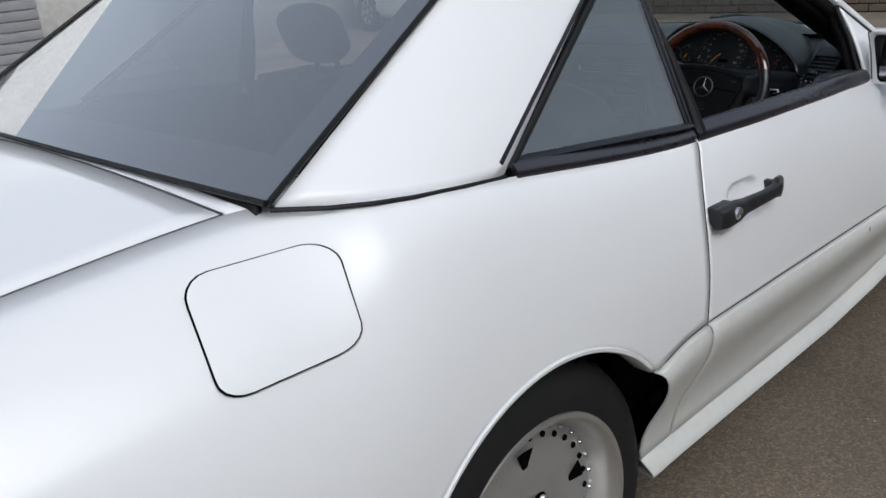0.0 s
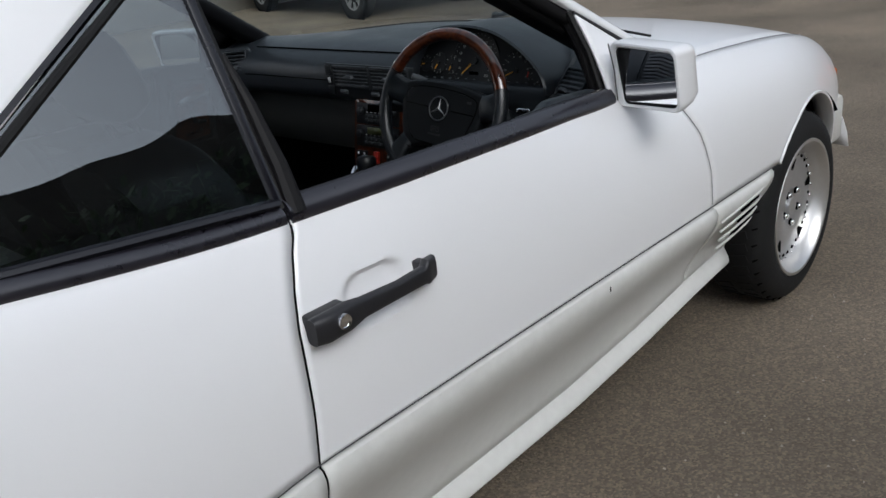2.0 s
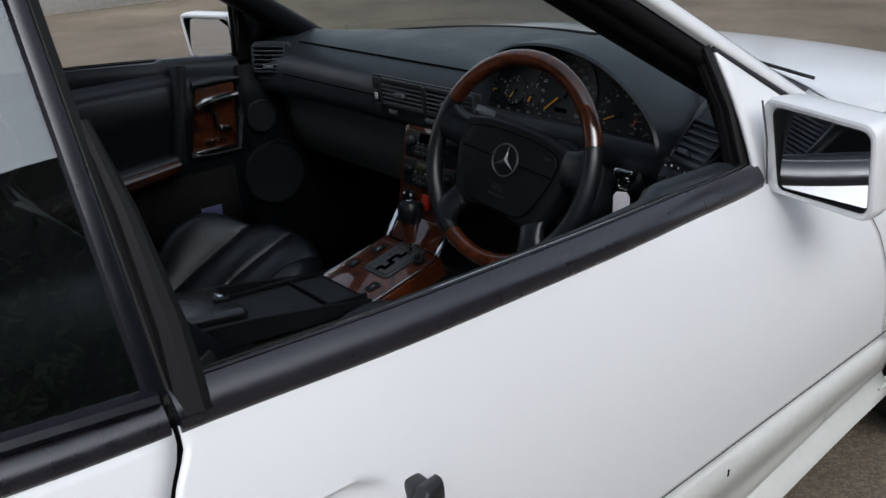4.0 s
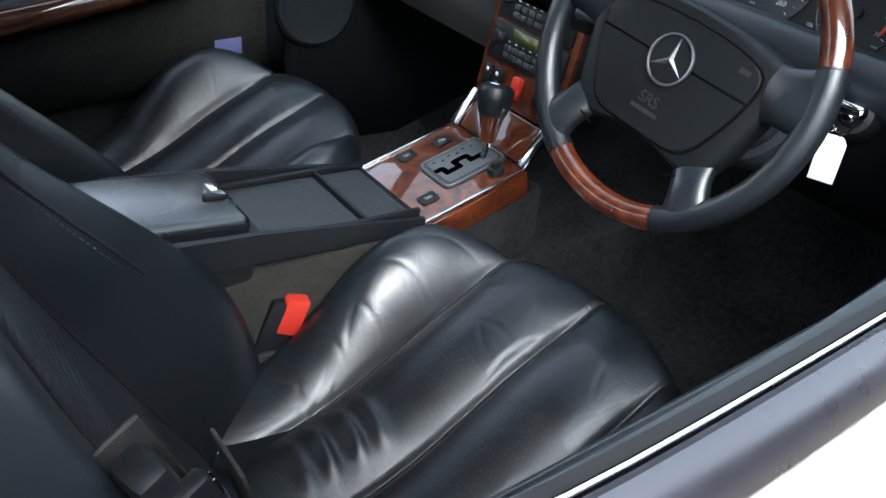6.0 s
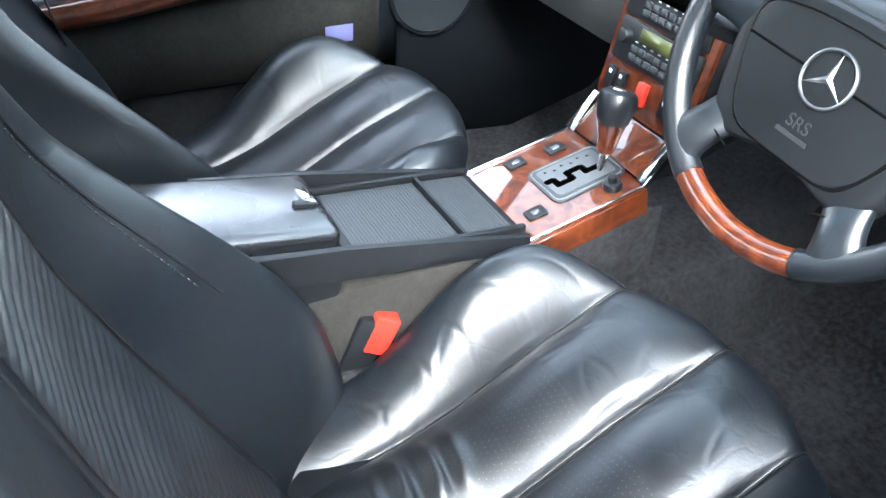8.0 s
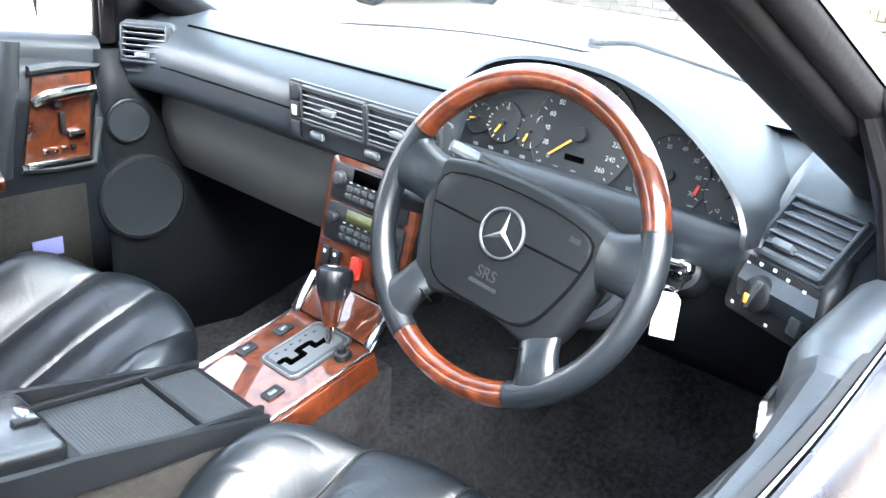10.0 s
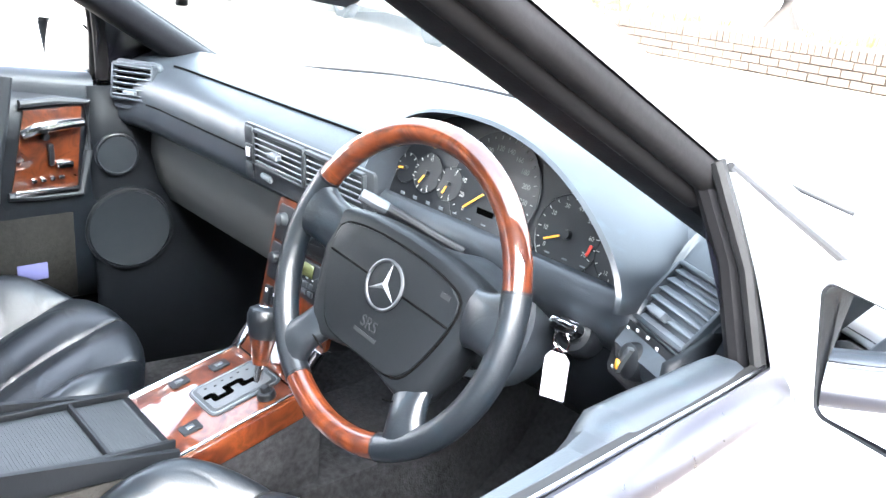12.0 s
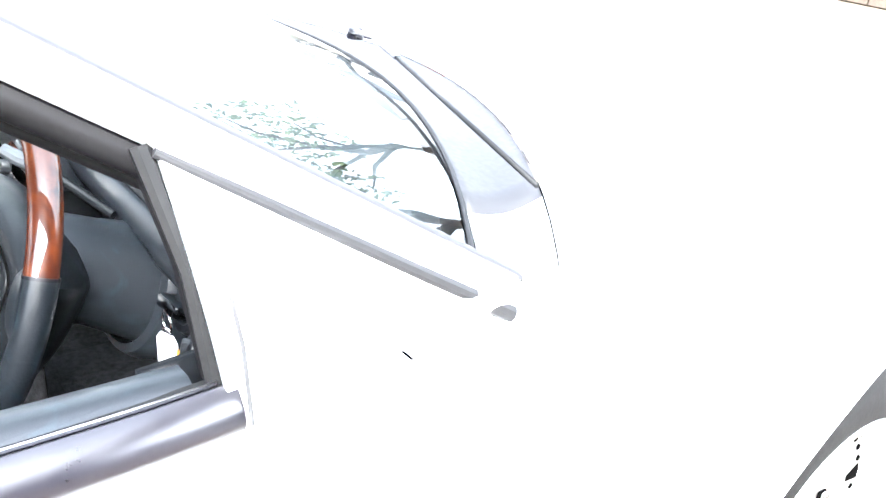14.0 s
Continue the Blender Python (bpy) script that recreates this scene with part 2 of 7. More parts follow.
BRICK = mat("brick", (0.108, 0.082, 0.062), 0.9, bump=(60, 0.8), vary=0.35, vscale=3)
MORTAR = mat("mortar", (0.060, 0.052, 0.044), 0.95, bump=(80, 0.6), vary=0.25)
SOIL = mat("soil", (0.10, 0.085, 0.045), 0.95, bump=(30, 1.0), vary=0.4, vscale=2)
GRASS = mat("grass", (0.075, 0.12, 0.02), 0.8, vary=0.4, vscale=3)
FENCE = mat("fence_sheet", (0.50, 0.51, 0.53), 0.5, vary=0.08, vscale=2)
BARK = mat("bark", (0.045, 0.038, 0.032), 0.95, bump=(25, 1.0), vary=0.4, stretch=(1, 1, 0.25))
# vinyl darker than the dash, with the footwell's deep shade in its colour
KICK = leather_mat("footwell_shade_vinyl", (0.0030, 0.0038, 0.0050), 0.55, grain=420, worn=0.1, crease=0.15, spec=0.15)
SPEAKER = mat("speaker_cloth", (0.0055, 0.0080, 0.0105), 0.7, spec=0.3, bump=(900, 0.4), vary=0.1)
BACKG = glass_mat("backlight_glass", (0.72, 0.76, 0.76), ior=3.4)
GATE = mat("gate_plate", (0.075, 0.08, 0.085), 0.42, metal=0.3, vary=0.05)
PLASTER = mat("pale_plaster", (0.78, 0.78, 0.76), 0.85, bump=(60, 0.4), vary=0.12, vscale=1)
HEADCLOTH = mat("headlining_cloth", (0.032, 0.033, 0.034), 0.9, spec=0.1, vary=0.08, vscale=5)
SHELF = mat("shelf_cover", (0.48, 0.48, 0.48), 0.6, vary=0.08)
LEAF = mat("leaves", (0.065, 0.095, 0.04), 0.6, vary=0.5, vscale=2)
CONE = mat("cone_orange", (0.75, 0.075, 0.02), 0.5, vary=0.12)
CONEW = mat("cone_band", (0.65, 0.65, 0.62), 0.4, vary=0.12)
STONE = mat("garage_shutter", (0.22, 0.22, 0.23), 0.5, vary=0.12)
STICKER = mat("lilac_sticker", (0.16, 0.16, 0.33), 0.5, vary=0.05)


# ---- mesh helpers ----
def shade(me, smooth=True):
    for p in me.polygons:
        p.use_smooth = smooth


def obj(name, me, material, parent, label=""):
    ob = new(name, me)
    if material is not None and not me.materials:
        me.materials.append(material)
    # a sub-part hangs under a part of its thing and carries nothing itself
    while parent is not None and parent.parent is not None and parent.parent.parent is not None:
        parent = parent.parent
    if parent is not None:
        ob.parent = parent
    return tagged(ob, label)


def part(name, bm, material, parent, label="", smooth=True, auto=35):
    """Links a bmesh as one mesh object under a thing or a part."""
    bmesh.ops.recalc_face_normals(bm, faces=bm.faces)
    for e in bm.edges:
        if len(e.link_faces) == 2 and e.calc_face_angle(0) > radians(auto):
            e.smooth = False
    me = bpy.data.meshes.new(name)
    bm.to_mesh(me)
    bm.free()
    shade(me, smooth)
    return obj(name, me, material, parent, label)


def thing(name, label, category, group="", kind=""):
    return tagged(new(name), label, category, group, kind)


def box(size, centre=(0, 0, 0), bevel=0.0, seg=2, m=None, bm=None):
    own = bm is None
    bm = bmesh.new() if own else bm
    r = bmesh.ops.create_cube(bm, size=1, matrix=Matrix.Translation(centre) @ Matrix.Diagonal((*size, 1)))
    vs = r["verts"]
    if bevel:
        es = list({e for v in vs for e in v.link_edges})
        got = bmesh.ops.bevel(bm, geom=es, offset=bevel, segments=seg, profile=0.5, affect='EDGES')
        vs = list({v for v in got["verts"]} | {v for v in vs if v.is_valid})
    if m is not None:
        bmesh.ops.transform(bm, matrix=m, verts=[v for v in vs if v.is_valid])
    return bm


def cyl(r1, r2, depth, m=None, seg=24, bevel=0.0, bm=None):
    bm = bmesh.new() if bm is None else bm
    got = bmesh.ops.create_cone(bm, cap_ends=True, segments=seg, radius1=r1, radius2=r2, depth=depth)
    vs = got["verts"]
    if bevel:
        es = [e for e in {e for v in vs for e in v.link_edges} if len(e.link_faces) == 2 and e.calc_face_angle(0) > 0.9]
        g2 = bmesh.ops.bevel(bm, geom=es, offset=bevel, segments=2, profile=0.5, affect='EDGES')
        vs = list({v for v in g2["verts"]} | {v for v in vs if v.is_valid})
    if m is not None:
        bmesh.ops.transform(bm, matrix=m, verts=[v for v in vs if v.is_valid])
    return bm


def grid_bm(rows, close_u=False, close_v=False, caps=False, bm=None):
    """A surface through rows of points; close_v joins the ends of each row, caps fills the first and last row."""
    bm = bmesh.new() if bm is None else bm
    vs = [[bm.verts.new(p) for p in row] for row in rows]
    nu, nv = len(vs), len(vs[0])
    for i in range(nu if close_u else nu - 1):
        for j in range(nv if close_v else nv - 1):
            a, b, c, d = vs[i][j], vs[(i + 1) % nu][j], vs[(i + 1) % nu][(j + 1) % nv], vs[i][(j + 1) % nv]
            try:
                bm.faces.new((a, b, c, d))
            except ValueError:
                pass
    if caps:
        for row in (vs[0], vs[-1]):
            bm.faces.new(row)
    return bm


def sheet(name, rows, material, parent, label="", thick=0.004, auto=40, inward=-1.0):
    """An open surface given a real thickness."""
    ob = part(name, grid_bm(rows), material, parent, label, auto=auto)
    s = ob.modifiers.new("thickness", 'SOLIDIFY')
    s.thickness, s.offset = thick, inward
    return ob


def spline(pts, n):
    """n points evenly along a smooth curve through pts."""
    pts = [Vector(p) for p in pts]
    ext = [pts[0] * 2 - pts[1]] + pts + [pts[-1] * 2 - pts[-2]]
    fine = []
    for i in range(1, len(ext) - 2):
        a, b, c, d = ext[i - 1:i + 3]
        for k in range(24):
            t = k / 24
            fine.append(0.5 * ((2 * b) + (c - a) * t + (2 * a - 5 * b + 4 * c - d) * t * t + (3 * b - a - 3 * c + d) * t ** 3))
    fine.append(pts[-1])
    run = [0.0]
    for p, q in zip(fine, fine[1:]):
        run.append(run[-1] + (q - p).length)
    out = []
    k = 0
    for i in range(n):
        s = run[-1] * i / (n - 1)
        while k < len(run) - 2 and run[k + 1] < s:
            k += 1
        f = (s - run[k]) / max(run[k + 1] - run[k], 1e-9)
        out.append(fine[k].lerp(fine[k + 1], min(max(f, 0), 1)))
    return out


def tube(pts, r, seg=10, closed=False, flat=1.0, up=(0, 0, 1), bm=None):
    """A round (or flattened) bar along points; r a number or one a point."""
    pts = [Vector(p) for p in pts]
    n = len(pts)
    rs = r if isinstance(r, (list, tuple)) else [r] * n
    rows = []
    for i, p in enumerate(pts):
        a = pts[(i - 1) % n] if closed or i else pts[0]
        b = pts[(i + 1) % n] if closed or i < n - 1 else pts[-1]
        d = (b - a).normalized()
        s = d.cross(Vector(up))
        s = s.normalized() if s.length > 1e-5 else d.orthogonal().normalized()
        u = s.cross(d)
        rows.append([p + rs[i] * (math.cos(k) * s + flat * math.sin(k) * u) for k in (2 * math.pi * j / seg for j in range(seg))])
    return grid_bm(rows, close_u=closed, close_v=True, caps=not closed, bm=bm)


def slab(poly, normal, depth, bevel=0.0, bm=None):
    """A flat outline given a depth along normal."""
    bm = bmesh.new() if bm is None else bm
    nrm = Vector(normal).normalized() * depth
    a = [bm.verts.new(Vector(p)) for p in poly]
    b = [bm.verts.new(Vector(p) + nrm) for p in poly]
    fs = [bm.faces.new(a), bm.faces.new(b[::-1])]
    n = len(a)
    for i in range(n):
        fs.append(bm.faces.new((a[i], b[i], b[(i + 1) % n], a[(i + 1) % n])))
    if bevel:
        es = list({e for f in fs[:2] for e in f.edges})
        bmesh.ops.bevel(bm, geom=es, offset=bevel, segments=2, profile=0.5, affect='EDGES')
    return bm


def rounded(w, h, r, n=5):
    """Outline of a rectangle with round corners, in x and y."""
    out = []
    for cx, cy, a0 in ((w / 2 - r, h / 2 - r, 0), (-w / 2 + r, h / 2 - r, 90), (-w / 2 + r, -h / 2 + r, 180), (w / 2 - r, -h / 2 + r, 270)):
        for k in range(n + 1):
            a = radians(a0 + 90 * k / n)
            out.append((cx + r * math.cos(a), cy + r * math.sin(a)))
    return out


def plate(m, outline, depth, bevel=0.0, bm=None):
    """An outline in x and y, thickened along z, set at the pose m."""
    bm2 = slab([m @ Vector((x, y, 0)) for x, y in outline], m.to_3x3() @ Vector((0, 0, 1)), depth, bevel, bm)
    return bm2


def lathe(profile, m, seg=48, bm=None):
    """A profile of (radius, height) turned about z, set at m."""
    rows = []
    for k in range(seg):
        a = 2 * math.pi * k / seg
        rows.append([m @ Vector((r * math.cos(a), r * math.sin(a), z)) for r, z in profile])
    return grid_bm(rows, close_u=True, bm=bm)


def ip(x, table):
    return float(np.interp(x, [a for a, _ in table], [b for _, b in table]))


def sp(x, table):
    """Smooth interpolation through a table of (place, value), with no overshoot."""
    if x <= table[0][0]:
        return table[0][1]
    if x >= table[-1][0]:
        return table[-1][1]
    k = 0
    while table[k + 1][0] < x:
        k += 1
    def slope(i):
        if i <= 0 or i >= len(table) - 1:
            return 0.0 if len(table) < 2 else ((table[1][1] - table[0][1]) / (table[1][0] - table[0][0]) if i <= 0 else (table[-1][1] - table[-2][1]) / (table[-1][0] - table[-2][0]))
        a = (table[i][1] - table[i - 1][1]) / (table[i][0] - table[i - 1][0])
        b = (table[i + 1][1] - table[i][1]) / (table[i + 1][0] - table[i][0])
        return 0.0 if a * b <= 0 else 2 * a * b / (a + b)
    (x0, y0), (x1, y1) = table[k], table[k + 1]
    h = x1 - x0
    t = (x - x0) / h
    return y0 * (2 * t ** 3 - 3 * t * t + 1) + slope(k) * h * (t ** 3 - 2 * t * t + t) + y1 * (3 * t * t - 2 * t ** 3) + slope(k + 1) * h * (t ** 3 - t * t)


def text_bm(body, size, m, depth=0.0):
    cu = bpy.data.curves.new("lettering", 'FONT')
    cu.body, cu.size, cu.align_x, cu.align_y, cu.extrude = body, size, 'CENTER', 'CENTER', depth
    ob = bpy.data.objects.new("lettering", cu)
    scene.collection.objects.link(ob)
    me = bpy.data.meshes.new_from_object(ob.evaluated_get(bpy.context.evaluated_depsgraph_get()))
    bpy.data.objects.remove(ob)
    bpy.data.curves.remove(cu)
    bm = bmesh.new()
    bm.from_mesh(me)
    bpy.data.meshes.remove(me)
    bmesh.ops.transform(bm, matrix=m, verts=bm.verts)
    return bm


def frame_at(o, xdir, ydir):
    """The pose with its x along xdir and y near ydir."""
    x = Vector(xdir).normalized()
    z = x.cross(Vector(ydir)).normalized()
    y = z.cross(x)
    return Matrix((( x[0], y[0], z[0], o[0]), (x[1], y[1], z[1], o[1]), (x[2], y[2], z[2], o[2]), (0, 0, 0, 1)))


# ---- the ground and the far side of the yard ----
rows = []
for i in range(41):
    yy = -60 + 3 * i if i < 40 else 400
    rows.append([(xx, yy, 0) for xx in (-400, -60, -30, -15, -8, -4, -2, 0, 2, 4, 8, 15, 30, 60, 400)])
ground = part("ground", grid_bm([[(x, -400, 0) for x, _, _ in rows[0]]] + rows), ASPHALT, None)
tagged(ground, "worn brown-grey asphalt yard with loose grit", "ground", kind="structure")

# ---- the car ----
car = thing("car", "white two-door hardtop roadster with black leather cabin, parked, driver's window down", "car")
AXR, AXF, AXZ = (0.135, 2.57, 0.315)
R_TYRE, R_ARCH = 0.315, 0.365

ZB = [(-1.0, 0.90), (-0.6, 0.945), (-0.25, 0.975), (-0.19, 0.978), (0.0, 0.966), (0.157, 0.947), (0.69, 0.892), (0.95, 0.888), (1.2, 0.877), (1.4, 0.866), (1.608, 0.852),
      (1.8, 0.862), (2.0, 0.868), (2.3, 0.852), (2.6, 0.822), (2.9, 0.77), (3.1, 0.715), (3.25, 0.64)]
XB = [(-1.0, 0.60), (-0.6, 0.64), (-0.25, 0.668), (-0.19, 0.70), (-0.1, 0.775), (0.0, 0.808), (0.157, 0.823), (0.69, 0.830), (0.95, 0.846), (1.2, 0.838), (1.4, 0.822), (1.608, 0.800),
      (1.8, 0.785), (2.0, 0.782), (2.3, 0.778), (2.6, 0.760), (2.9, 0.715), (3.1, 0.66), (3.25, 0.58)]
XL = [(-1.0, 0.84), (-0.6, 0.89), (-0.2, 0.912), (0.3, 0.912), (0.62, 0.904), (1.87, 0.899), (2.4, 0.905), (2.6, 0.892), (2.8, 0.862), (3.0, 0.815), (3.25, 0.70)]
PP = [(-1.0, 2.3), (-0.5, 2.3), (-0.3, 2.3), (0.2, 2.4), (0.69, 2.5), (1.87, 2.5), (2.1, 2.4), (3.2, 2.2)]
QQ = [(-1.0, 0.62), (-0.5, 0.62), (-0.3, 0.62), (0.1, 0.72), (0.5, 0.95), (0.69, 1.0), (1.6, 1.0), (1.9, 0.85), (2.2, 0.7), (3.2, 0.62)]
Z_CLAD = [(0.30, 0.505), (0.445, 0.525), (0.52, 0.542), (0.62, 0.548), (1.87, 0.531), (2.27, 0.531)]


def low_z(y):
    """Lower edge of the painted side: the wheel arches, the cladding line, the bumpers."""
    for ay in (AXR, AXF):
        if abs(y - ay) < R_ARCH:
            a = AXZ - 0.02 + math.sqrt(R_ARCH ** 2 - (y - ay) ** 2)
            if ay == AXR and y > 0.3:
                return max(a, ip(y, Z_CLAD))
            if ay == AXF and y < 2.35:
                return max(a, ip(y, Z_CLAD))
            return max(a, 0.30)
    return 0.30 if y < AXR - R_ARCH or y > AXF + R_ARCH else ip(y, Z_CLAD)


def side_pt(y, f, zl=None):
    """A point of the right side: f is 1 at the belt and 0 at the lower edge of the paint."""
    zt, zr = sp(y, ZB), 0.55
    zl = low_z(y) if zl is None else zl
    z = zl + (zt - zl) * f
    g = max(z - zr, 0) / (zt - zr)
    xt, xl = sp(y, XB), sp(y, XL)
    x = xt + (xl - xt) * max(1 - g ** sp(y, PP), 0) ** sp(y, QQ)
    if z < zr:
        x -= (zr - z) ** 2 * 0.5
    return Vector((x, y, z))


def mirrored(p, s):
    return Vector((p[0] * s, p[1], p[2]))


def levels(y, k=26):
    """Shares of the height for a column of points, the upper ones at heights that do not follow the arches."""
    zt, zl = sp(y, ZB), low_z(y)
    zs = [zt + (0.715 - zt) * j / 15 for j in range(16)] + [0.715 + (zl - 0.715) * (j - 15) / (k - 16) for j in range(16, k)]
    return [(z - zl) / (zt - zl) for z in zs]


ARCH_YS = [ay + R_ARCH * math.cos(radians(a)) for ay in (AXR, AXF) for a in range(0, 181, 4)]


def door_gap_rear(z):
    return ip(z, [(0.53, 0.613), (0.626, 0.623), (0.695, 0.628), (0.755, 0.635), (0.80, 0.648), (0.85, 0.670), (0.875, 0.687), (0.9, 0.69)])


def door_gap_front(z):
    return ip(z, [(0.53, 1.893), (0.62, 1.888), (0.72, 1.866), (0.80, 1.825), (0.86, 1.765)])


def door_skin(s, g=0.0025):
    """The painted door between its two curved gaps."""
    rows_ = []
    for i in range(121):
        u = i / 120
        row = []
        for j in range(61):
            f = 1 - j / 60
            y = 0.632 + (1.87 - 0.632) * u
            for _ in range(4):
                z = side_pt(y, f)[2]
                y = (door_gap_rear(z) + g) * (1 - u) + (door_gap_front(z) - g) * u
            p = side_pt(y, f)
            # scooped hollow behind the pull handle
            q = (abs(p.y - 0.790) / 0.064) ** 3 + (abs(p.z - 0.749) / 0.043) ** 3
            p.x -= 0.013 * min(max(1 - q, 0) / 0.55, 1) ** 0.8 if q < 1 else 0.0
            row.append(mirrored(p, s))
        rows_.append(row)
    return rows_


def quarter_skin(s):
    rows_ = []
    ys = sorted(set(np.linspace(-1.0, 0.36, 70)) | {y for y in ARCH_YS if -1 < y < 0.36})
    for y in ys:
        rows_.append([mirrored(side_pt(y, f), s) for f in levels(y)])
    for i in range(1, 15):
        u = i / 14
        row = []
        for j in range(26):
            y = 0.6
            for _ in range(4):
                f = levels(y)[j]
                z = side_pt(y, f)[2]
                y = 0.36 * (1 - u) + (door_gap_rear(z) - 0.0025) * u
            row.append(mirrored(side_pt(y, f), s))
        rows_.append(row)
    return rows_


def fender_skin(s):
    rows_ = []
    for i in range(12):
        u = i / 11
        row = []
        for j in range(26):
            y = 1.9
            for _ in range(4):
                f = levels(y)[j]
                z = side_pt(y, f)[2]
                y = (door_gap_front(z) + 0.0025) * (1 - u) + 2.15 * u
            row.append(mirrored(side_pt(y, f), s))
        rows_.append(row)
    ys = sorted(set(np.linspace(2.17, 3.25, 60)) | {y for y in ARCH_YS if 2.16 < y < 3.25})
    for y in ys:
        rows_.append([mirrored(side_pt(y, f), s) for f in levels(y)])
    return rows_


def clad_profile(y):
    """Cladding below the paint: a bulge that tucks far under, seen from above to below."""
    zt = ip(y, Z_CLAD) - 0.004
    x0 = sp(y, XL) + 0.004
    k = (zt - 0.012 - skirt_low(y)) / 0.28
    return [(x0 - 0.010, zt + 0.002), (x0 + 0.004, zt - 0.004), (x0 + 0.010, zt - 0.016 * k), (x0 + 0.010, zt - 0.034 * k), (x0 + 0.004, zt - 0.058 * k), (x0 - 0.009, zt - 0.088 * k),
            (x0 - 0.030, zt - 0.125 * k), (x0 - 0.053, zt - 0.165 * k), (x0 - 0.071, zt - 0.205 * k), (x0 - 0.080, zt - 0.240 * k), (x0 - 0.083, zt - 0.268 * k)]


def skirt_low(y):
    return ip(y, [(0.3, 0.237), (1.35, 0.238), (1.65, 0.256), (1.94, 0.284), (2.1, 0.298)])


def skirt_profile(y):
    zl = skirt_low(y)
    x0 = sp(y, XL) + 0.004
    return [(x0 - 0.086, zl + 0.032), (x0 - 0.077, zl + 0.022), (x0 - 0.069, zl + 0.014), (x0 - 0.062, zl + 0.007), (x0 - 0.057, zl + 0.000), (x0 - 0.055, zl - 0.006), (x0 - 0.058, zl - 0.011), (x0 - 0.11, zl - 0.010)]


def clad_rows(y0f, y1f, s, n=20, prof=None):
    rows_ = []
    for i in range(n):
        u = i / (n - 1)
        row = []
        base = clad_profile((y0f(0.5) + y1f(0.5)) / 2) if prof is None else prof(1.2)
        for j in range(len(base)):
            v = j / (len(base) - 1)
            y = y0f(v) * (1 - u) + y1f(v) * u
            p = (clad_profile(y) if prof is None else prof(y))[j]
            row.append((p[0] * s, y, p[1]))
        rows_.append(row)
    return rows_


def arch_lip(ay, a0, a1, s, parent):
    """The rolled edge of a wheel opening."""
    rows_ = []
    for i in range(40):
        a = radians(a0 + (a1 - a0) * i / 39)
        y = ay + R_ARCH * math.cos(a)
        z = AXZ - 0.02 + R_ARCH * math.sin(a)
        x = sp(y, XL) - (max(0.55 - z, 0) ** 2) * 0.5
        edge = clad_profile(y)
        if (y > 0.40 and ay == AXR or y < 2.28 and ay == AXF) and z < edge[1][1]:
            x = ip(z, [(q[1], q[0]) for q in edge[::-1]]) - 0.004
        elif z > 0.55:
            x = side_pt(y, 0)[0]
        cy, cz = math.cos(a), math.sin(a)
        rows_.append([((x + dx) * s, y + dr * cy, z + dr * cz) for dx, dr in ((0.000, 0.003), (0.004, 0.0), (0.003, -0.006), (-0.004, -0.009), (-0.035, -0.008), (-0.06, 0.0))])
    return sheet("arch_lip", rows_, PAINT, parent, thick=0.003)


for s in (1, -1):
    quarter = sheet("rear_wing", quarter_skin(s), PAINT, car, thick=0.003)
    fender = sheet("front_wing", fender_skin(s), PAINT, car, thick=0.003)
    arch_lip(AXR, 41, 182, s, quarter)
    arch_lip(AXF, 0, 140, s, fender)
    # cladding and sill skirts
    sheet("rear_cladding", clad_rows(lambda v: ip(v, [(0, 0.424), (0.3, 0.447), (0.6, 0.470), (1, 0.490)]), lambda v: ip(v, [(0, 0.612), (1, 0.606)]), s, 10), CLAD, car, thick=0.003)
    sheet("front_cladding", clad_rows(lambda v: 1.8955, lambda v: ip(v, [(0, 2.245), (0.15, 2.228), (0.4, 2.195), (0.7, 2.16), (1, 2.125)]), s, 10), CLAD, car, thick=0.003)
    sheet("sill_skirt", clad_rows(lambda v: 0.490 + 0.01 * v, lambda v: 2.125 - 0.035 * v, s, 30, skirt_profile), CLAD, car, "scuffed white sill skirt", thick=0.004)
    # inner body that closes the gaps and wheel wells, its shade put in as near-black
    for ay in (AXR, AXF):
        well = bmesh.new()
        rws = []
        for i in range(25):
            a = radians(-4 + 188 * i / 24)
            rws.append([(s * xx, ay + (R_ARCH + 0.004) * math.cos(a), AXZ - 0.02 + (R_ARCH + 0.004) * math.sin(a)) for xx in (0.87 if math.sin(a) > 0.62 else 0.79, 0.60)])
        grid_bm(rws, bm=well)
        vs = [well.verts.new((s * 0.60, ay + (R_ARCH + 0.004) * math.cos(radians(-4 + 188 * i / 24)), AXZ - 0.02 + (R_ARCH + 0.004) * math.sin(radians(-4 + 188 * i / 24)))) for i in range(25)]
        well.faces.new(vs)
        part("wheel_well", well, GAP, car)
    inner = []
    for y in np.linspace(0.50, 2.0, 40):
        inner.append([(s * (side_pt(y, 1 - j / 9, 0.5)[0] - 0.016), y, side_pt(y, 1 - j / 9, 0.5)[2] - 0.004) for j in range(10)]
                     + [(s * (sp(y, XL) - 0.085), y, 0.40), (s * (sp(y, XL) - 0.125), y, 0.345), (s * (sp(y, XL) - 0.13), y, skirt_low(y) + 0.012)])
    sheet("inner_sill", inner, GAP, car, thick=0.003)

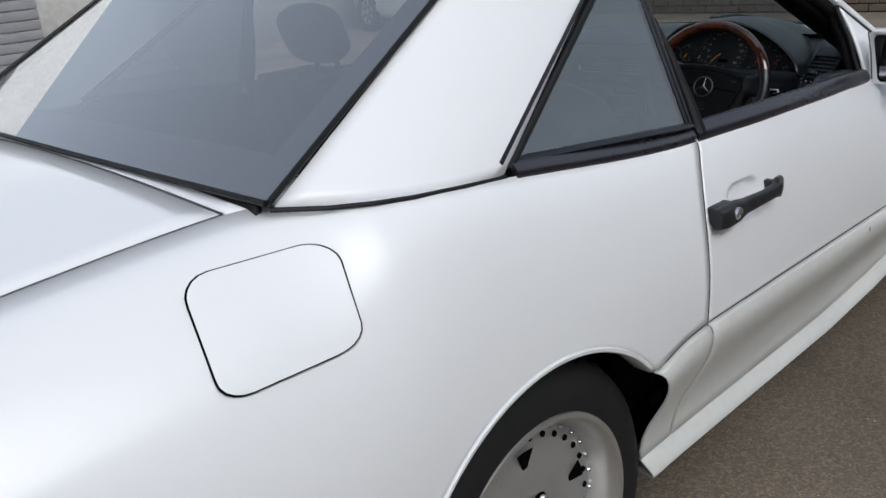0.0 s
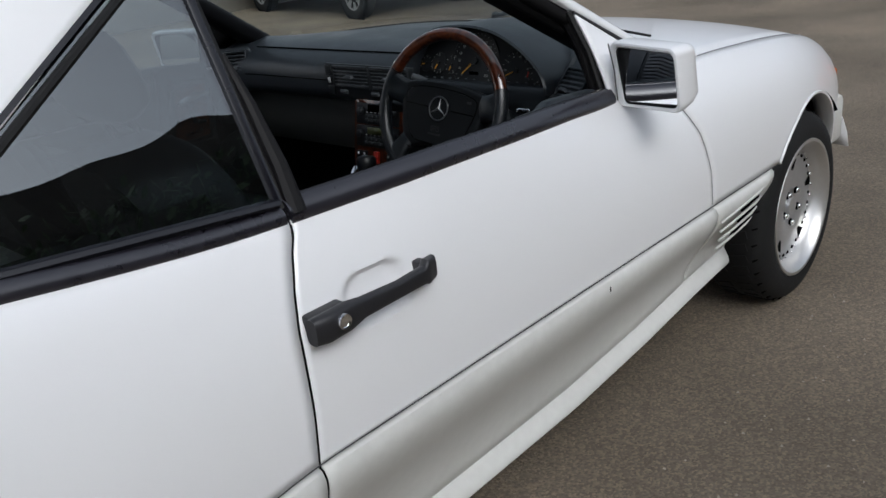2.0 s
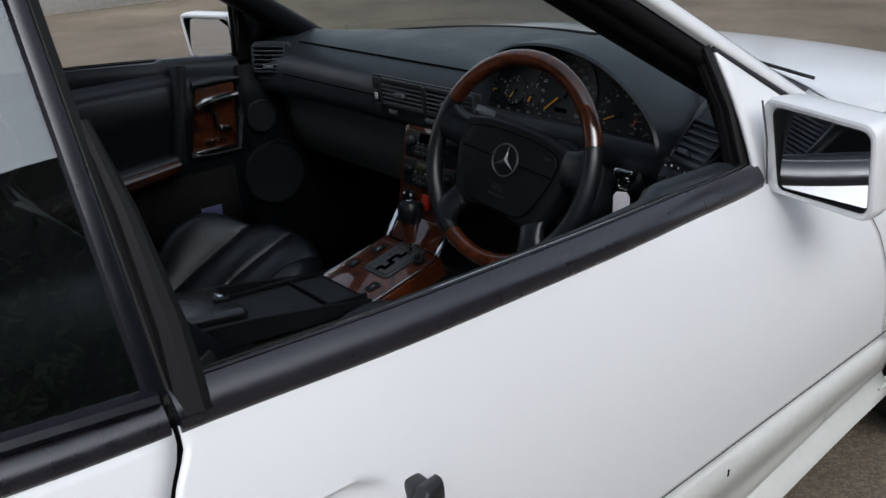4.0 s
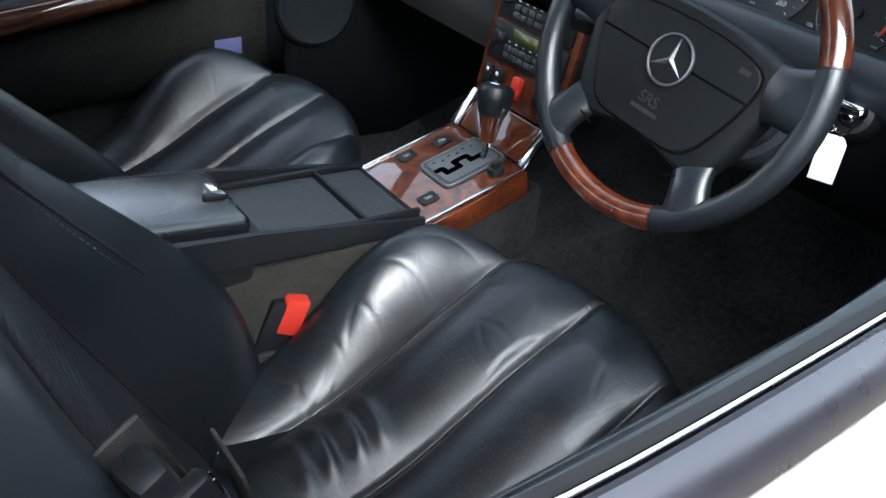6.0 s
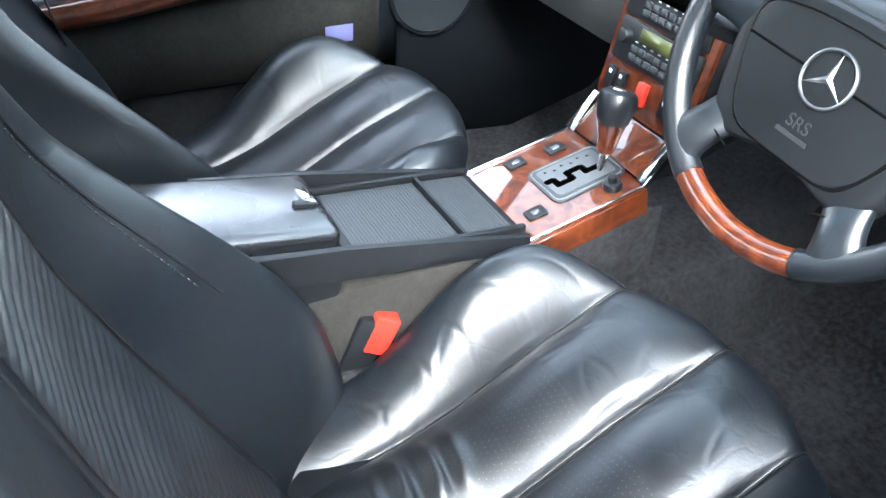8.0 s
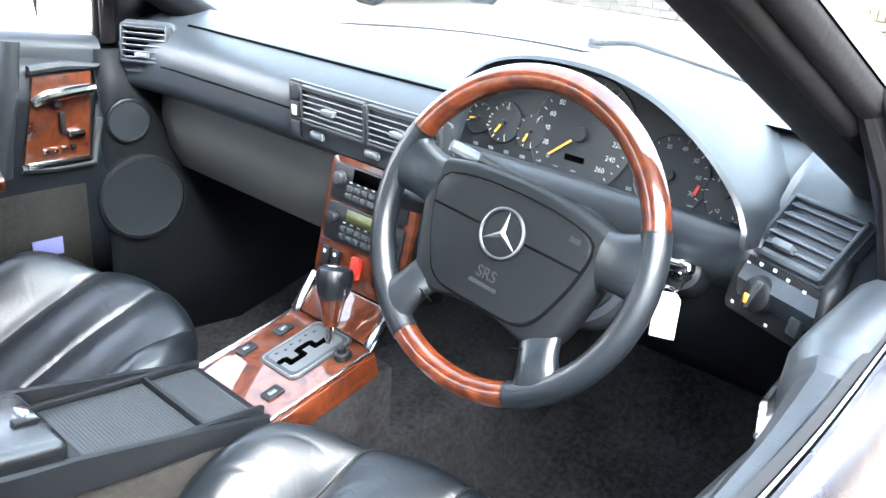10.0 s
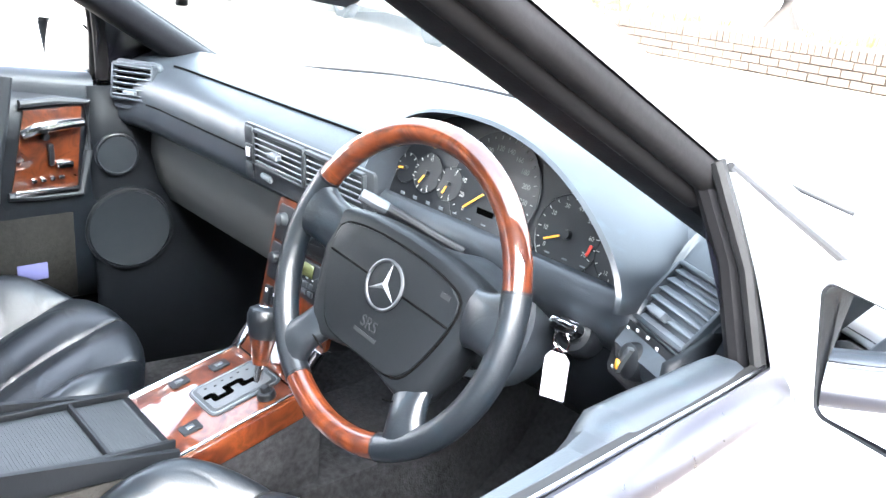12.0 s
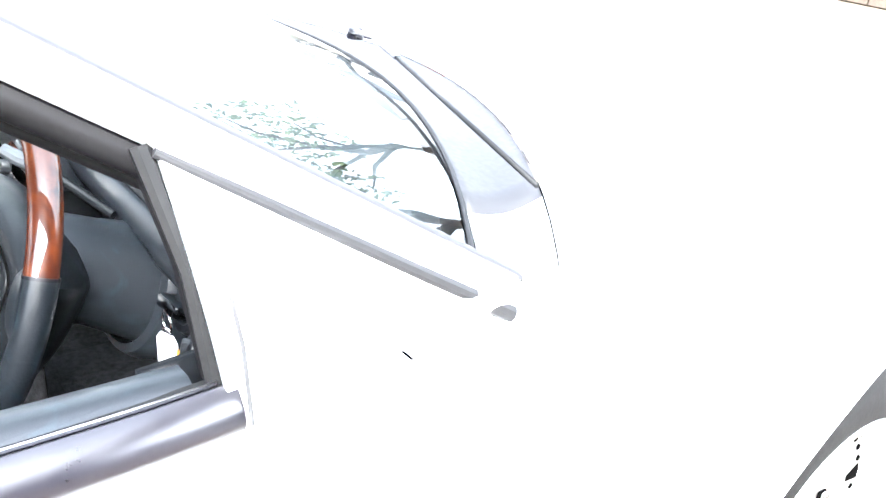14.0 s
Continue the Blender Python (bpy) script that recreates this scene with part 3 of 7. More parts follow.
# doors
doors = {}
for s in (1, -1):
    door = sheet("door", door_skin(s), PAINT, car, thick=0.004)
    doors[s] = door
    sheet("door_cladding", clad_rows(lambda v: ip(v, [(0, 0.617), (1, 0.611)]), lambda v: 1.8920, s, 40), CLAD, door, thick=0.003)
    # belt weatherstrip: black outer strip with a bright line on the glass slot
    def strip(y0, y1, prof, n=30):
        out = []
        for i in range(n):
            y = y0 + (y1 - y0) * i / (n - 1)
            xb, zb = sp(y, XB), sp(y, ZB)
            out.append([((xb + dx) * s, y, zb + dz) for dx, dz in prof])
        return grid_bm(out, close_v=True, caps=True)
    outer = [(0.0045, -0.004), (0.006, 0.004), (0.002, 0.014), (-0.006, 0.024), (-0.014, 0.028), (-0.018, 0.026), (-0.018, -0.01), (-0.002, -0.012)]
    part("belt_strip", strip(0.692, 1.612, outer), BELT, door, "glossy black belt weatherstrip")
    part("bright_line", strip(0.70, 1.60, [(-0.019, 0.026), (-0.0188, 0.0295), (-0.0205, 0.030), (-0.021, 0.026)]), CHROME, door)
    part("glass_slot", strip(0.70, 1.60, [(-0.023, 0.024), (-0.023, 0.027), (-0.030, 0.027), (-0.030, 0.024)]), RUBBER, door)
    part("belt_strip", strip(0.17, 0.684, [(a * 0.8, b * 0.75) for a, b in outer], 20), BELT, car, "black belt strip under the quarter window")

# bonnet, boot lid, rear deck, nose and tail
def cowl_y(u):
    """The curved rear edge of the bonnet."""
    return 2.285 - 0.32 * abs(u) ** 2.05


br = []
for i in range(34):
    v = i / 33
    row = []
    for j in range(31):
        u = -1 + 2 * j / 30
        y = cowl_y(u) * (1 - v) + 3.25 * v
        xg, zg = sp(y, XB) - 0.003, sp(y, ZB)
        row.append((xg * u, y, zg + 0.05 * (1 - abs(u) ** 2.6)))
    br.append(row)
sheet("bonnet", br, PAINT, car, thick=0.004)
# scuttle panel between bonnet and windscreen
sc = []
for i in range(8):
    v = i / 7
    row = []
    for j in range(31):
        u = -1 + 2 * j / 30
        y1 = cowl_y(u) - 0.003
        y0 = 2.115 - 0.245 * abs(u) ** 2.2
        y = y0 * (1 - v) + y1 * v
        xg, zg = sp(y, XB) - 0.003, sp(y, ZB)
        row.append((xg * u, y, zg + 0.05 * (1 - abs(u) ** 2.6) - 0.012 * math.sin(math.pi * v) - 0.004))
    sc.append(row)
SC_END = 3
for side_, cut in ((-1, slice(0, SC_END + 1)), (1, slice(30 - SC_END, 31))):
    sheet("scuttle_end", [r[cut] for r in sc], PAINT, car, "white end of the scuttle below the pillar", thick=0.004)
sc = [r[SC_END:31 - SC_END] for r in sc]
part("boot_gap_front", tube([((sp(-0.25, XB) - 0.004) * u, -0.2495, sp(-0.25, ZB) + 0.02 * (1 - u * u) + 0.001) for u in np.linspace(-1, 1, 21)], 0.0011, 6), JOINT, car)
sheet("scuttle", sc, SCUTTLE, car, "pale grey scuttle panel", thick=0.004)
nose = []
for i in range(8):
    v = i / 7
    row = []
    for j in range(31):
        u = -1 + 2 * j / 30
        row.append(((0.58 + 0.18 * math.sin(v * 1.5)) * u, 3.25 + (0.17 * math.sin(v * 1.5)) * (1 - 0.55 * u * u), 0.645 + 0.05 * (1 - abs(u) ** 2.6) * (1 - v) - 0.36 * v))
    nose.append(row)
sheet("front_bumper", nose, PAINT, car, thick=0.004)
for s in (1, -1):
    part("indicator_lens", box((0.03, 0.09, 0.06), (s * 0.784, 2.985, 0.615), 0.01), AMBER, car, "orange indicator lens")
    part("bumper_wrap", box((0.05, 0.12, 0.16), (s * 0.806, 2.965, 0.48), 0.02), CLAD, car)
bl = []
for i in range(16):
    v = i / 15
    y = -0.252 - 0.75 * v
    bl.append([((sp(y, XB) - 0.004) * u, y, sp(y, ZB) + 0.02 * (1 - u * u) * (1 - 0.4 * v)) for u in (-1 + 2 * j / 24 for j in range(25))])
sheet("boot_lid", bl, PAINT, car, thick=0.004)
dk = []
for i in range(5):
    y = -0.247 + 0.06 * i / 4
    dk.append([((sp(y, XB) - 0.001) * u, y, sp(y, ZB) + 0.02 * (1 - u * u)) for u in (-1 + 2 * j / 24 for j in range(25))])
sheet("deck_panel", dk, PAINT, car, thick=0.004)
tl = []
for i in range(10):
    v = i / 9
    tl.append([((0.60 + 0.24 * min(1, 2.2 * v)) * u, -1.0 - (0.10 * math.sin(v * 1.57)) * (1 - 0.6 * u * u), 0.90 + 0.02 * (1 - u * u) * (1 - v) - 0.6 * v) for u in (-1 + 2 * j / 24 for j in range(25))])
sheet("rear_bumper", tl, PAINT, car, thick=0.004)

# fuel flap: a rounded panel let into the right rear wing, with its dark gap
def flap_pt(a, b):
    """a along the car, b up, both from -0.5 to 0.5 over the flap's size."""
    y = -0.279 + 0.202 * a + 0.022 * b
    zc = 0.873 + 0.122 * b + 0.004 * a
    f = (zc - 0.30) / (sp(y, ZB) - 0.30)
    p = side_pt(y, f, 0.30)
    return p


def flap_rows(grow, out, n=9):
    o = rounded(1, 1, 0.20)
    rings = []
    for r in (1.0, 0.8, 0.5, 0.2):
        ring = []
        for x, y in o:
            p = flap_pt(x * (r + grow), y * (r + grow))
            q = flap_pt(x * (r + grow) + 0.02, y * (r + grow)) - p
            w = flap_pt(x * (r + grow), y * (r + grow) + 0.02) - p
            nrm = q.cross(w).normalized()
            if nrm.x < 0:
                nrm = -nrm
            ring.append(p + nrm * out)
        rings.append(ring)
    bm = grid_bm(rings, close_v=True)
    bm.verts.ensure_lookup_table()
    k = len(o)
    bm.faces.new([bm.verts[3 * k + i] for i in range(k)])
    return bm


part("flap_gap", flap_rows(0.026, 0.0035), GAP, car)
flap = part("fuel_flap", flap_rows(0.0, 0.0050), PAINT, car)

# door handles
def handle(s):
    h = doors[s]
    dy = Vector((0, 1, 0))
    def P(y, z, out):
        return Vector(((side_pt(y, (z - 0.548) / (sp(y, ZB) - 0.548), 0.548)[0] + out) * s, y, z))
    # grip with its thicker lock end
    pts = [P(y, z, o) for y, z, o in ((0.640, 0.752, 0.020), (0.66, 0.753, 0.026), (0.70, 0.755, 0.028), (0.73, 0.757, 0.030), (0.80, 0.758, 0.034), (0.858, 0.759, 0.032), (0.866, 0.761, 0.030), (0.889, 0.761, 0.024))]
    hs = [0.020, 0.022, 0.0215, 0.016, 0.0135, 0.0145, 0.021, 0.019]
    ws = [0.012, 0.014, 0.014, 0.010, 0.009, 0.010, 0.011, 0.008]
    ii = np.linspace(0, 7, 29)
    rows_ = []
    for q in ii:
        k = min(int(q), 6)
        f = q - k
        p = pts[k].lerp(pts[k + 1], f)
        hh, ww = hs[k] * (1 - f) + hs[k + 1] * f, ws[k] * (1 - f) + ws[k + 1] * f
        rows_.append([p + Vector((s * ww * math.copysign(abs(math.cos(a)) ** 0.6, math.cos(a)), 0, hh * math.copysign(abs(math.sin(a)) ** 0.6, math.sin(a)))) for a in (2 * math.pi * j / 20 for j in range(20))])
    grip = part("door_handle", grid_bm(rows_, close_v=True, caps=True), HANDLE, h, "black plastic pull handle")
    for y0, y1 in ((0.645, 0.712), (0.868, 0.888)):
        a, b = P(y0, 0.754, 0.008), P(y1, 0.755, 0.008)
        part("handle_foot", box(((0.03), y1 - y0, 0.034), (a + b) / 2, 0.005), HANDLE, grip)
    m = frame_at(P(0.684, 0.757, 0.0432), (0, 1, 0), (0, 0, 1)) if s > 0 else frame_at(P(0.684, 0.757, 0.0432), (0, -1, 0), (0, 0, 1))
    part("lock_cylinder", lathe([(0.0, 0.001), (0.0075, 0.001), (0.009, 0.0025), (0.0115, 0.003), (0.0125, 0.0), (0.0125, -0.008)], m, 24), CHROME, grip, "chrome key lock")


handle(1)
handle(-1)

# side vents on the front wings: three slots with ribs
for s in (1, -1):
    for k in range(4):
        y0, y1 = 1.912 - 0.003 * k, 2.168 - 0.020 * k
        zc = 0.494 - 0.023 * k
        x = sp(2.05, XL) + 0.004 + (0.0115, 0.0105, 0.0075, 0.0025)[k]
        if k < 3:
            part("vent_slot", box((0.006, 0.105, 0.0085), (0, 0, 0), 0.002, m=pose(s * (x - 0.0005), y1 - 0.093, zc - 0.010, 5)), GAP, car)
        part("vent_rib", tube([(s * (x - 0.003), y0, zc - 0.011), (s * (x + 0.001), y0 + 0.05, zc - 0.006), (s * (x + 0.0015), y1 - 0.04, zc + 0.003), (s * (x - 0.003), y1, zc + 0.007)], 0.0032, 8), CLAD, car)

# ---- wheels ----
def make_wheel(name, y, s):
    w = new(name)
    w.parent = car
    m = Matrix.Translation((s * 0.875, y, AXZ)) @ Euler((0, radians(90 * s), 0)).to_matrix().to_4x4()
    prof = [(0.222, -0.012), (0.226, 0.0), (0.245, 0.004), (0.268, 0.000), (0.288, -0.008), (0.302, -0.020), (0.311, -0.038)]
    prof += [(0.315, -0.055), (0.315, -0.17), (0.311, -0.19), (0.29, -0.215), (0.25, -0.22), (0.222, -0.2)]
    ty = part("tyre", lathe(prof, m, 72), TYRE, w)
    for k in range(48):
        a = 2 * math.pi * k / 48
        bm = bmesh.new()
        for zz, da in ((-0.075, 0.0), (-0.15, 0.06)):
            mm = m @ Euler((0, 0, a + da)).to_matrix().to_4x4() @ Matrix.Translation((0.3145, 0, zz))
            box((0.006, 0.026, 0.05), (0, 0, 0), 0.0, m=mm @ Euler((0.25, 0, 0)).to_matrix().to_4x4(), bm=bm)
        part("tread_block", bm, TYRE, ty, smooth=False)
    rim = part("rim", lathe([(0.226, -0.004), (0.224, 0.003), (0.215, 0.003), (0.206, -0.006), (0.198, -0.030), (0.192, -0.052), (0.188, -0.056), (0.180, -0.2)], m, 72), LIPM, w, "polished deep-dish rim lip")
    # dished centre with a ring of black discs for the holes' shade and five lug nuts
    part("wheel_disc", lathe([(0.190, -0.055), (0.178, -0.050), (0.165, -0.048), (0.12, -0.040), (0.075, -0.034), (0.06, -0.040), (0.045, -0.046), (0.032, -0.044), (0.030, -0.034), (0.0, -0.033)], m, 64), SILVER, w, "silver dished wheel centre")
    for k in range(30):
        a = 2 * math.pi * k / 30
        mm = m @ Euler((0, 0, a)).to_matrix().to_4x4()
        part("rim_bolt", cyl(0.0042, 0.0036, 0.008, mm @ Matrix.Translation((0.184, 0, -0.048)), 6), CHROME if k % 3 else SILVER, rim)
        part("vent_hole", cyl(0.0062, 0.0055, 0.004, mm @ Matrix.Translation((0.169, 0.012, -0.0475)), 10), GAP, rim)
    for k in range(36):
        mm = m @ Euler((0, 0, 2 * math.pi * (k + 0.5) / 36)).to_matrix().to_4x4() @ Matrix.Translation((0.304, 0, -0.027)) @ Euler((0, radians(42), 0)).to_matrix().to_4x4() @ Euler((0, 0, radians(14))).to_matrix().to_4x4()
        part("tread_slot", box((0.026, 0.0045, 0.006), (0, 0, 0), 0.001, m=mm), GAP, ty, smooth=False)
    for k in range(5):
        mm = m @ Euler((0, 0, 2 * math.pi * (k + 0.5) / 5)).to_matrix().to_4x4() @ Matrix.Translation((0.135, 0, -0.0405)) @ Euler((0, radians(-5), 0)).to_matrix().to_4x4()
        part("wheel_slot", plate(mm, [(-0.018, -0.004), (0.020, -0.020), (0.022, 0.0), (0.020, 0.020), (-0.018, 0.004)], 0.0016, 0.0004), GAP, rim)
    for k in range(5):
        mm = m @ Euler((0, 0, 2 * math.pi * k / 5)).to_matrix().to_4x4()
        part("lug_recess", cyl(0.013, 0.012, 0.004, mm @ Matrix.Translation((0.056, 0, -0.0385)), 16), GAP, rim)
        part("lug_nut", cyl(0.009, 0.0085, 0.012, mm @ Matrix.Translation((0.056, 0, -0.034)), 6), CHROME, rim)
    return w


for s in (1, -1):
    make_wheel("wheel", AXR, s)
    fw = make_wheel("wheel", AXF, s)
    fw.matrix_world = pose(s * 0.875, AXF, 0) @ Matrix.Diagonal((0.96, 0.96, 0.96, 1)) @ pose(-s * 0.875, -AXF, 0)

# ---- greenhouse ----
def gx(z):
    return 0.818 - (z - 0.92) * 0.42


def gp(y, z, s=1, out=0.0):
    return Vector((s * (gx(z) + out), y, z))


A0, A1 = Vector((0.764, 1.86, 0.882)), Vector((0.625, 1.235, 1.257))
for s in (1, -1):
    # hardtop side: fills from the quarter window's rear edge to the backlight edge
    rows_ = []
    for i in range(22):
        v = i / 21
        zf = 0.952 + (1.27 - 0.952) * v
        yf = 0.150 + (0.628 - 0.150) * v
        zr = 0.985 + (1.285 - 0.985) * v
        yr = -0.205 + (0.311 + 0.205) * v
        row = []
        for j in range(14):
            u = j / 13
            y, z = yr + (yf - yr) * u, zr + (zf - zr) * u - 0.010 * math.sin(math.pi * u) * (1 - v)
            x = gx(z) + 0.012 - 0.075 * (1 - 0.6 * v) * (1 - u) ** 2.5
            row.append((s * x, y, z))
        rows_.append(row)
    sheet("hardtop_pillar", rows_, PAINT, car, thick=0.02)
    part("hardtop_seal", tube([(s * (gx(0.985) - 0.064), -0.213, 0.981), (s * (gx(0.98) - 0.024), -0.15, 0.973), (s * (gx(0.972) + 0.000), -0.09, 0.968), (s * (gx(0.965) + 0.012), -0.03, 0.963), (s * (gx(0.955) + 0.016), 0.06, 0.956), (s * (gx(0.95) + 0.015), 0.15, 0.948)], 0.0036, 8), RUBBER, car)
    # quarter window with its black frame
    q = [gp(0.150, 0.965, s), gp(0.682, 0.918, s), gp(0.680, 1.25, s), gp(0.61, 1.255, s)]
    n = (q[1] - q[0]).cross(q[2] - q[0]).normalized() * s
    qw = new("quarter_window")
    qw.parent = car
    part("pane", slab(q, n, -0.004), TINT, qw, "tinted quarter glass", smooth=False).visible_shadow = False
    for a, b, r in ((q[0], q[1], 0.011), (q[1], q[2], 0.009), (q[0], q[3], 0.013), (q[3], q[2], 0.01)):
        part("window_frame", tube([a, a.lerp(b, 0.5), b], r, 8, flat=0.7), TRIM, qw)
    a, b = q[0].lerp(q[3], -0.02), q[3]
    off = Vector((0.012 * s, 0.024, -0.004))
    part("window_seal", tube([a + off, a.lerp(b, 0.5) + off, b + off], 0.007, 8), RUBBER, qw)
    # black B-post edge behind the door window opening
    part("door_post", tube([gp(0.694, 0.905, s, -0.012), gp(0.692, 1.06, s, -0.012), gp(0.690, 1.25, s, -0.012)], 0.010, 8), RUBBER, car)
    part("post_seal", tube([gp(0.708, 0.895, s, -0.004), gp(0.712, 0.96, s, -0.006), gp(0.708, 1.05, s, -0.008), gp(0.700, 1.12, s, -0.010)], [0.017, 0.015, 0.011, 0.006], 10), SEAL, car)
    part("roof_rail", tube([gp(0.29, 1.28, s), gp(0.6, 1.273, s), gp(0.95, 1.272, s, -0.005), (s * 0.652, 1.235, 1.262)], 0.022, 10), PAINT, car)
    part("rail_seal", tube([gp(0.66, 1.252, s, -0.012), gp(0.95, 1.250, s, -0.015), (s * 0.642, 1.225, 1.242)], 0.012, 8), RUBBER, car)
    # A-pillar: white outside, black rubber, black inside
    d = (A1 - A0)
    def pil(prof, name, material, t0=-0.06, t1=1.02, n=14):
        out = []
        side, up2 = Vector((1, 0, 0)), Vector((0, 0.42, 0.9)).normalized()
        prof = [(q.x, q.y) for q in spline([(a, b, 0) for a, b in prof + prof[:1]], 4 * len(prof) + 1)][:-1]
        for i in range(n):
            t = t0 + (t1 - t0) * i / (n - 1)
            c = A0 + d * t
            out.append([mirrored(c + side * a + up2 * b, s) for a, b in prof])
        return part(name, grid_bm(out, close_v=True, caps=True), material, car)
    pil([(0.010, -0.002), (0.019, 0.004), (0.019, 0.014), (0.010, 0.024), (-0.004, 0.029), (-0.010, 0.024), (0.0, 0.016)], "windscreen_pillar", PAINT)
    pil([(-0.003, 0.024), (-0.003, 0.0305), (-0.007, 0.0305), (-0.007, 0.024)], "pillar_joint", JOINT)
    pil([(-0.007, 0.024), (-0.007, 0.031), (-0.014, 0.0345), (-0.024, 0.035), (-0.032, 0.031), (-0.028, 0.024)], "screen_moulding", MOULD, -0.075, 1.02)
    pil([(-0.012, 0.016), (-0.03, 0.024), (-0.08, 0.021), (-0.104, 0.004), (-0.098, -0.026), (-0.070, -0.040), (-0.040, -0.040), (-0.026, -0.030)], "pillar_trim", PILLAR)
    pil([(0.009, -0.004), (0.012, -0.012), (0.009, -0.022), (-0.001, -0.028), (-0.011, -0.026), (-0.014, -0.016), (-0.008, -0.004)], "pillar_seal", SEAL, 0.42, 1.0)
    pil([(-0.013, -0.018), (-0.012, -0.030), (-0.020, -0.038), (-0.031, -0.037), (-0.034, -0.026), (-0.026, -0.016)], "pillar_seal", SEAL, 0.40, 1.0)
    # white sail panel carrying the mirror, running on into the wing top
    tri = [Vector((s * 0.788, 1.608, 0.868)), Vector((s * 0.722, 1.585, 1.045)), Vector((s * 0.743, 1.69, 0.984)), Vector((s * 0.768, 1.80, 0.918)), Vector((s * 0.785, 1.80, 0.872))]
    rows_ = []
    for i in range(26):
        v = i / 25
        yb_ = 1.606 + (2.03 - 1.606) * v
        if v < 0.52:
            c = A0 + d * (1 - v / 0.52) * 0.437
            top_ = Vector((c.x + 0.016, c.y, c.z + 0.004))
        else:
            w_ = (v - 0.52) / 0.48
            top_ = Vector((0.791, 1.86, 0.889)).lerp(Vector((0.778, 2.03, 0.868)), w_)
            top_.z += 0.010 * math.sin(math.pi * w_)
        low_ = Vector((sp(yb_, XB), yb_, sp(yb_, ZB) - 0.002))
        rows_.append([mirrored(top_.lerp(low_, k / 9) + Vector((0.006 * math.sin(math.pi * k / 9), 0, 0.004 * math.sin(math.pi * k / 9))), s) for k in range(10)])
    sail = sheet("sail_panel", rows_, PAINT, car, "white mirror base running into the wing", thick=0.006)
    part("pillar_foot_seal", tube([mirrored(A0 + d * t_ + Vector((0.018, 0, -0.003)), s) for t_ in np.linspace(0.44, -0.045, 14)], [0.004 + 0.005 * k / 13 for k in range(14)], 10), FOOT, car)
    for side_ in (door_gap_rear, door_gap_front):
        part("door_gap", tube([mirrored(side_pt(side_(z), (z - 0.548) / (sp(side_(z), ZB) - 0.548), 0.548) + Vector((-0.0028, 0, 0)), s) for z in np.linspace(0.535, 0.885 if side_ is door_gap_rear else 0.852, 22)], 0.003 if side_ is door_gap_rear else 0.0024, 6), GAP if side_ is door_gap_rear else JOINT, car)
    part("cladding_gap", tube([(s * (sp(y, XL) - 0.001), y, ip(y, Z_CLAD) - 0.0005) for y in np.linspace(0.46, 2.26, 40)], 0.0017, 6), JOINT, car)
    part("boot_gap", tube([(s * (sp(y, XB) - 0.001), y, sp(y, ZB) + 0.0008) for y in np.linspace(-1.0, -0.25, 30)], 0.0010, 6), JOINT, car)
    part("bonnet_gap", tube([(s * (sp(y, XB) - 0.001), y, sp(y, ZB) + 0.0005) for y in np.linspace(2.02, 3.2, 30)], 0.0008, 6), JOINT, car)
    part("sail_inner", slab([v + Vector((-s * 0.024, -0.002, -0.006)) for v in tri], (-s, 0, -0.35), 0.012), TRIM, car, "black inner cover of the mirror base")
    part("inner_channel", tube([Vector((s * 0.752, 1.615, 0.868)), Vector((s * 0.728, 1.605, 0.96)), Vector((s * 0.694, 1.588, 1.040))], 0.015, 10, flat=0.9), SEAL, car)
    part("sail_gap", tube([(s * 0.794, 1.604, 0.976), (s * 0.802, 1.612, 0.92), (s * 0.807, 1.616, 0.852)], 0.0016, 6), JOINT, car)
    part("window_channel", tube([Vector((s * 0.776, 1.603, 0.872)), Vector((s * 0.748, 1.597, 0.96)), Vector((s * 0.712, 1.578, 1.047))], 0.009, 8, flat=0.8), RUBBER, car)

# roof skin
rf = []
for i in range(14):
    v = i / 13
    y = 0.311 + (1.235 - 0.311) * v
    ze = ip(y, [(0.31, 1.288), (0.6, 1.290), (1.235, 1.272)])
    xe = ip(y, [(0.31, 0.66), (0.6, 0.665), (1.235, 0.63)])
    rf.append([(xe * u, y, ze + 0.045 * (1 - abs(u) ** 2.5)) for u in (-1 + 2 * j / 20 for j in range(21))])
sheet("hardtop_roof", rf, PAINT, car, thick=0.02)
part("headlining", grid_bm([[(p[0] * 0.98, p[1], p[2] - 0.026) for p in r] for r in rf]), HEADCLOTH, car)

# backlight with its dark printed border
def back_pt(u, v):
    w = 0.724 + (0.648 - 0.724) * v
    bulge = 0.03 * (1 - u * u)
    return Vector((w * u, -0.212 + 0.523 * v - bulge * (1 - 0.5 * v), 0.990 + 0.300 * v + 0.012 * (1 - u * u)))


bk = [[back_pt(-1 + 2 * j / 20, i / 12) for j in range(21)] for i in range(13)]
rear_window = new("rear_window")
rear_window.parent = car
gl = part("pane", grid_bm(bk), BACKG, rear_window, "tinted heated rear glass")
gl.visible_shadow = False
def border(u0, u1, v0, v1, n=20):
    out = []
    for i in range(n):
        out.append([back_pt(u0 + (u1 - u0) * i / (n - 1), v0 + (v1 - v0) * k / 3) + Vector((0, 0.004, -0.004)) for k in range(4)])
    return grid_bm(out)
FRIT = mat("glass_print", (0.045, 0.040, 0.055), 0.5)
part("printed_border", border(-1, 1, 0, 0.14), FRIT, rear_window)
for u0, u1 in ((-1, -0.90), (0.90, 1)):
    out = [[back_pt(u0 + (u1 - u0) * k / 3, 0.14 + 0.86 * i / 12) + Vector((0, 0.004, -0.004)) for k in range(4)] for i in range(13)]
    part("printed_border", grid_bm(out), FRIT, rear_window)
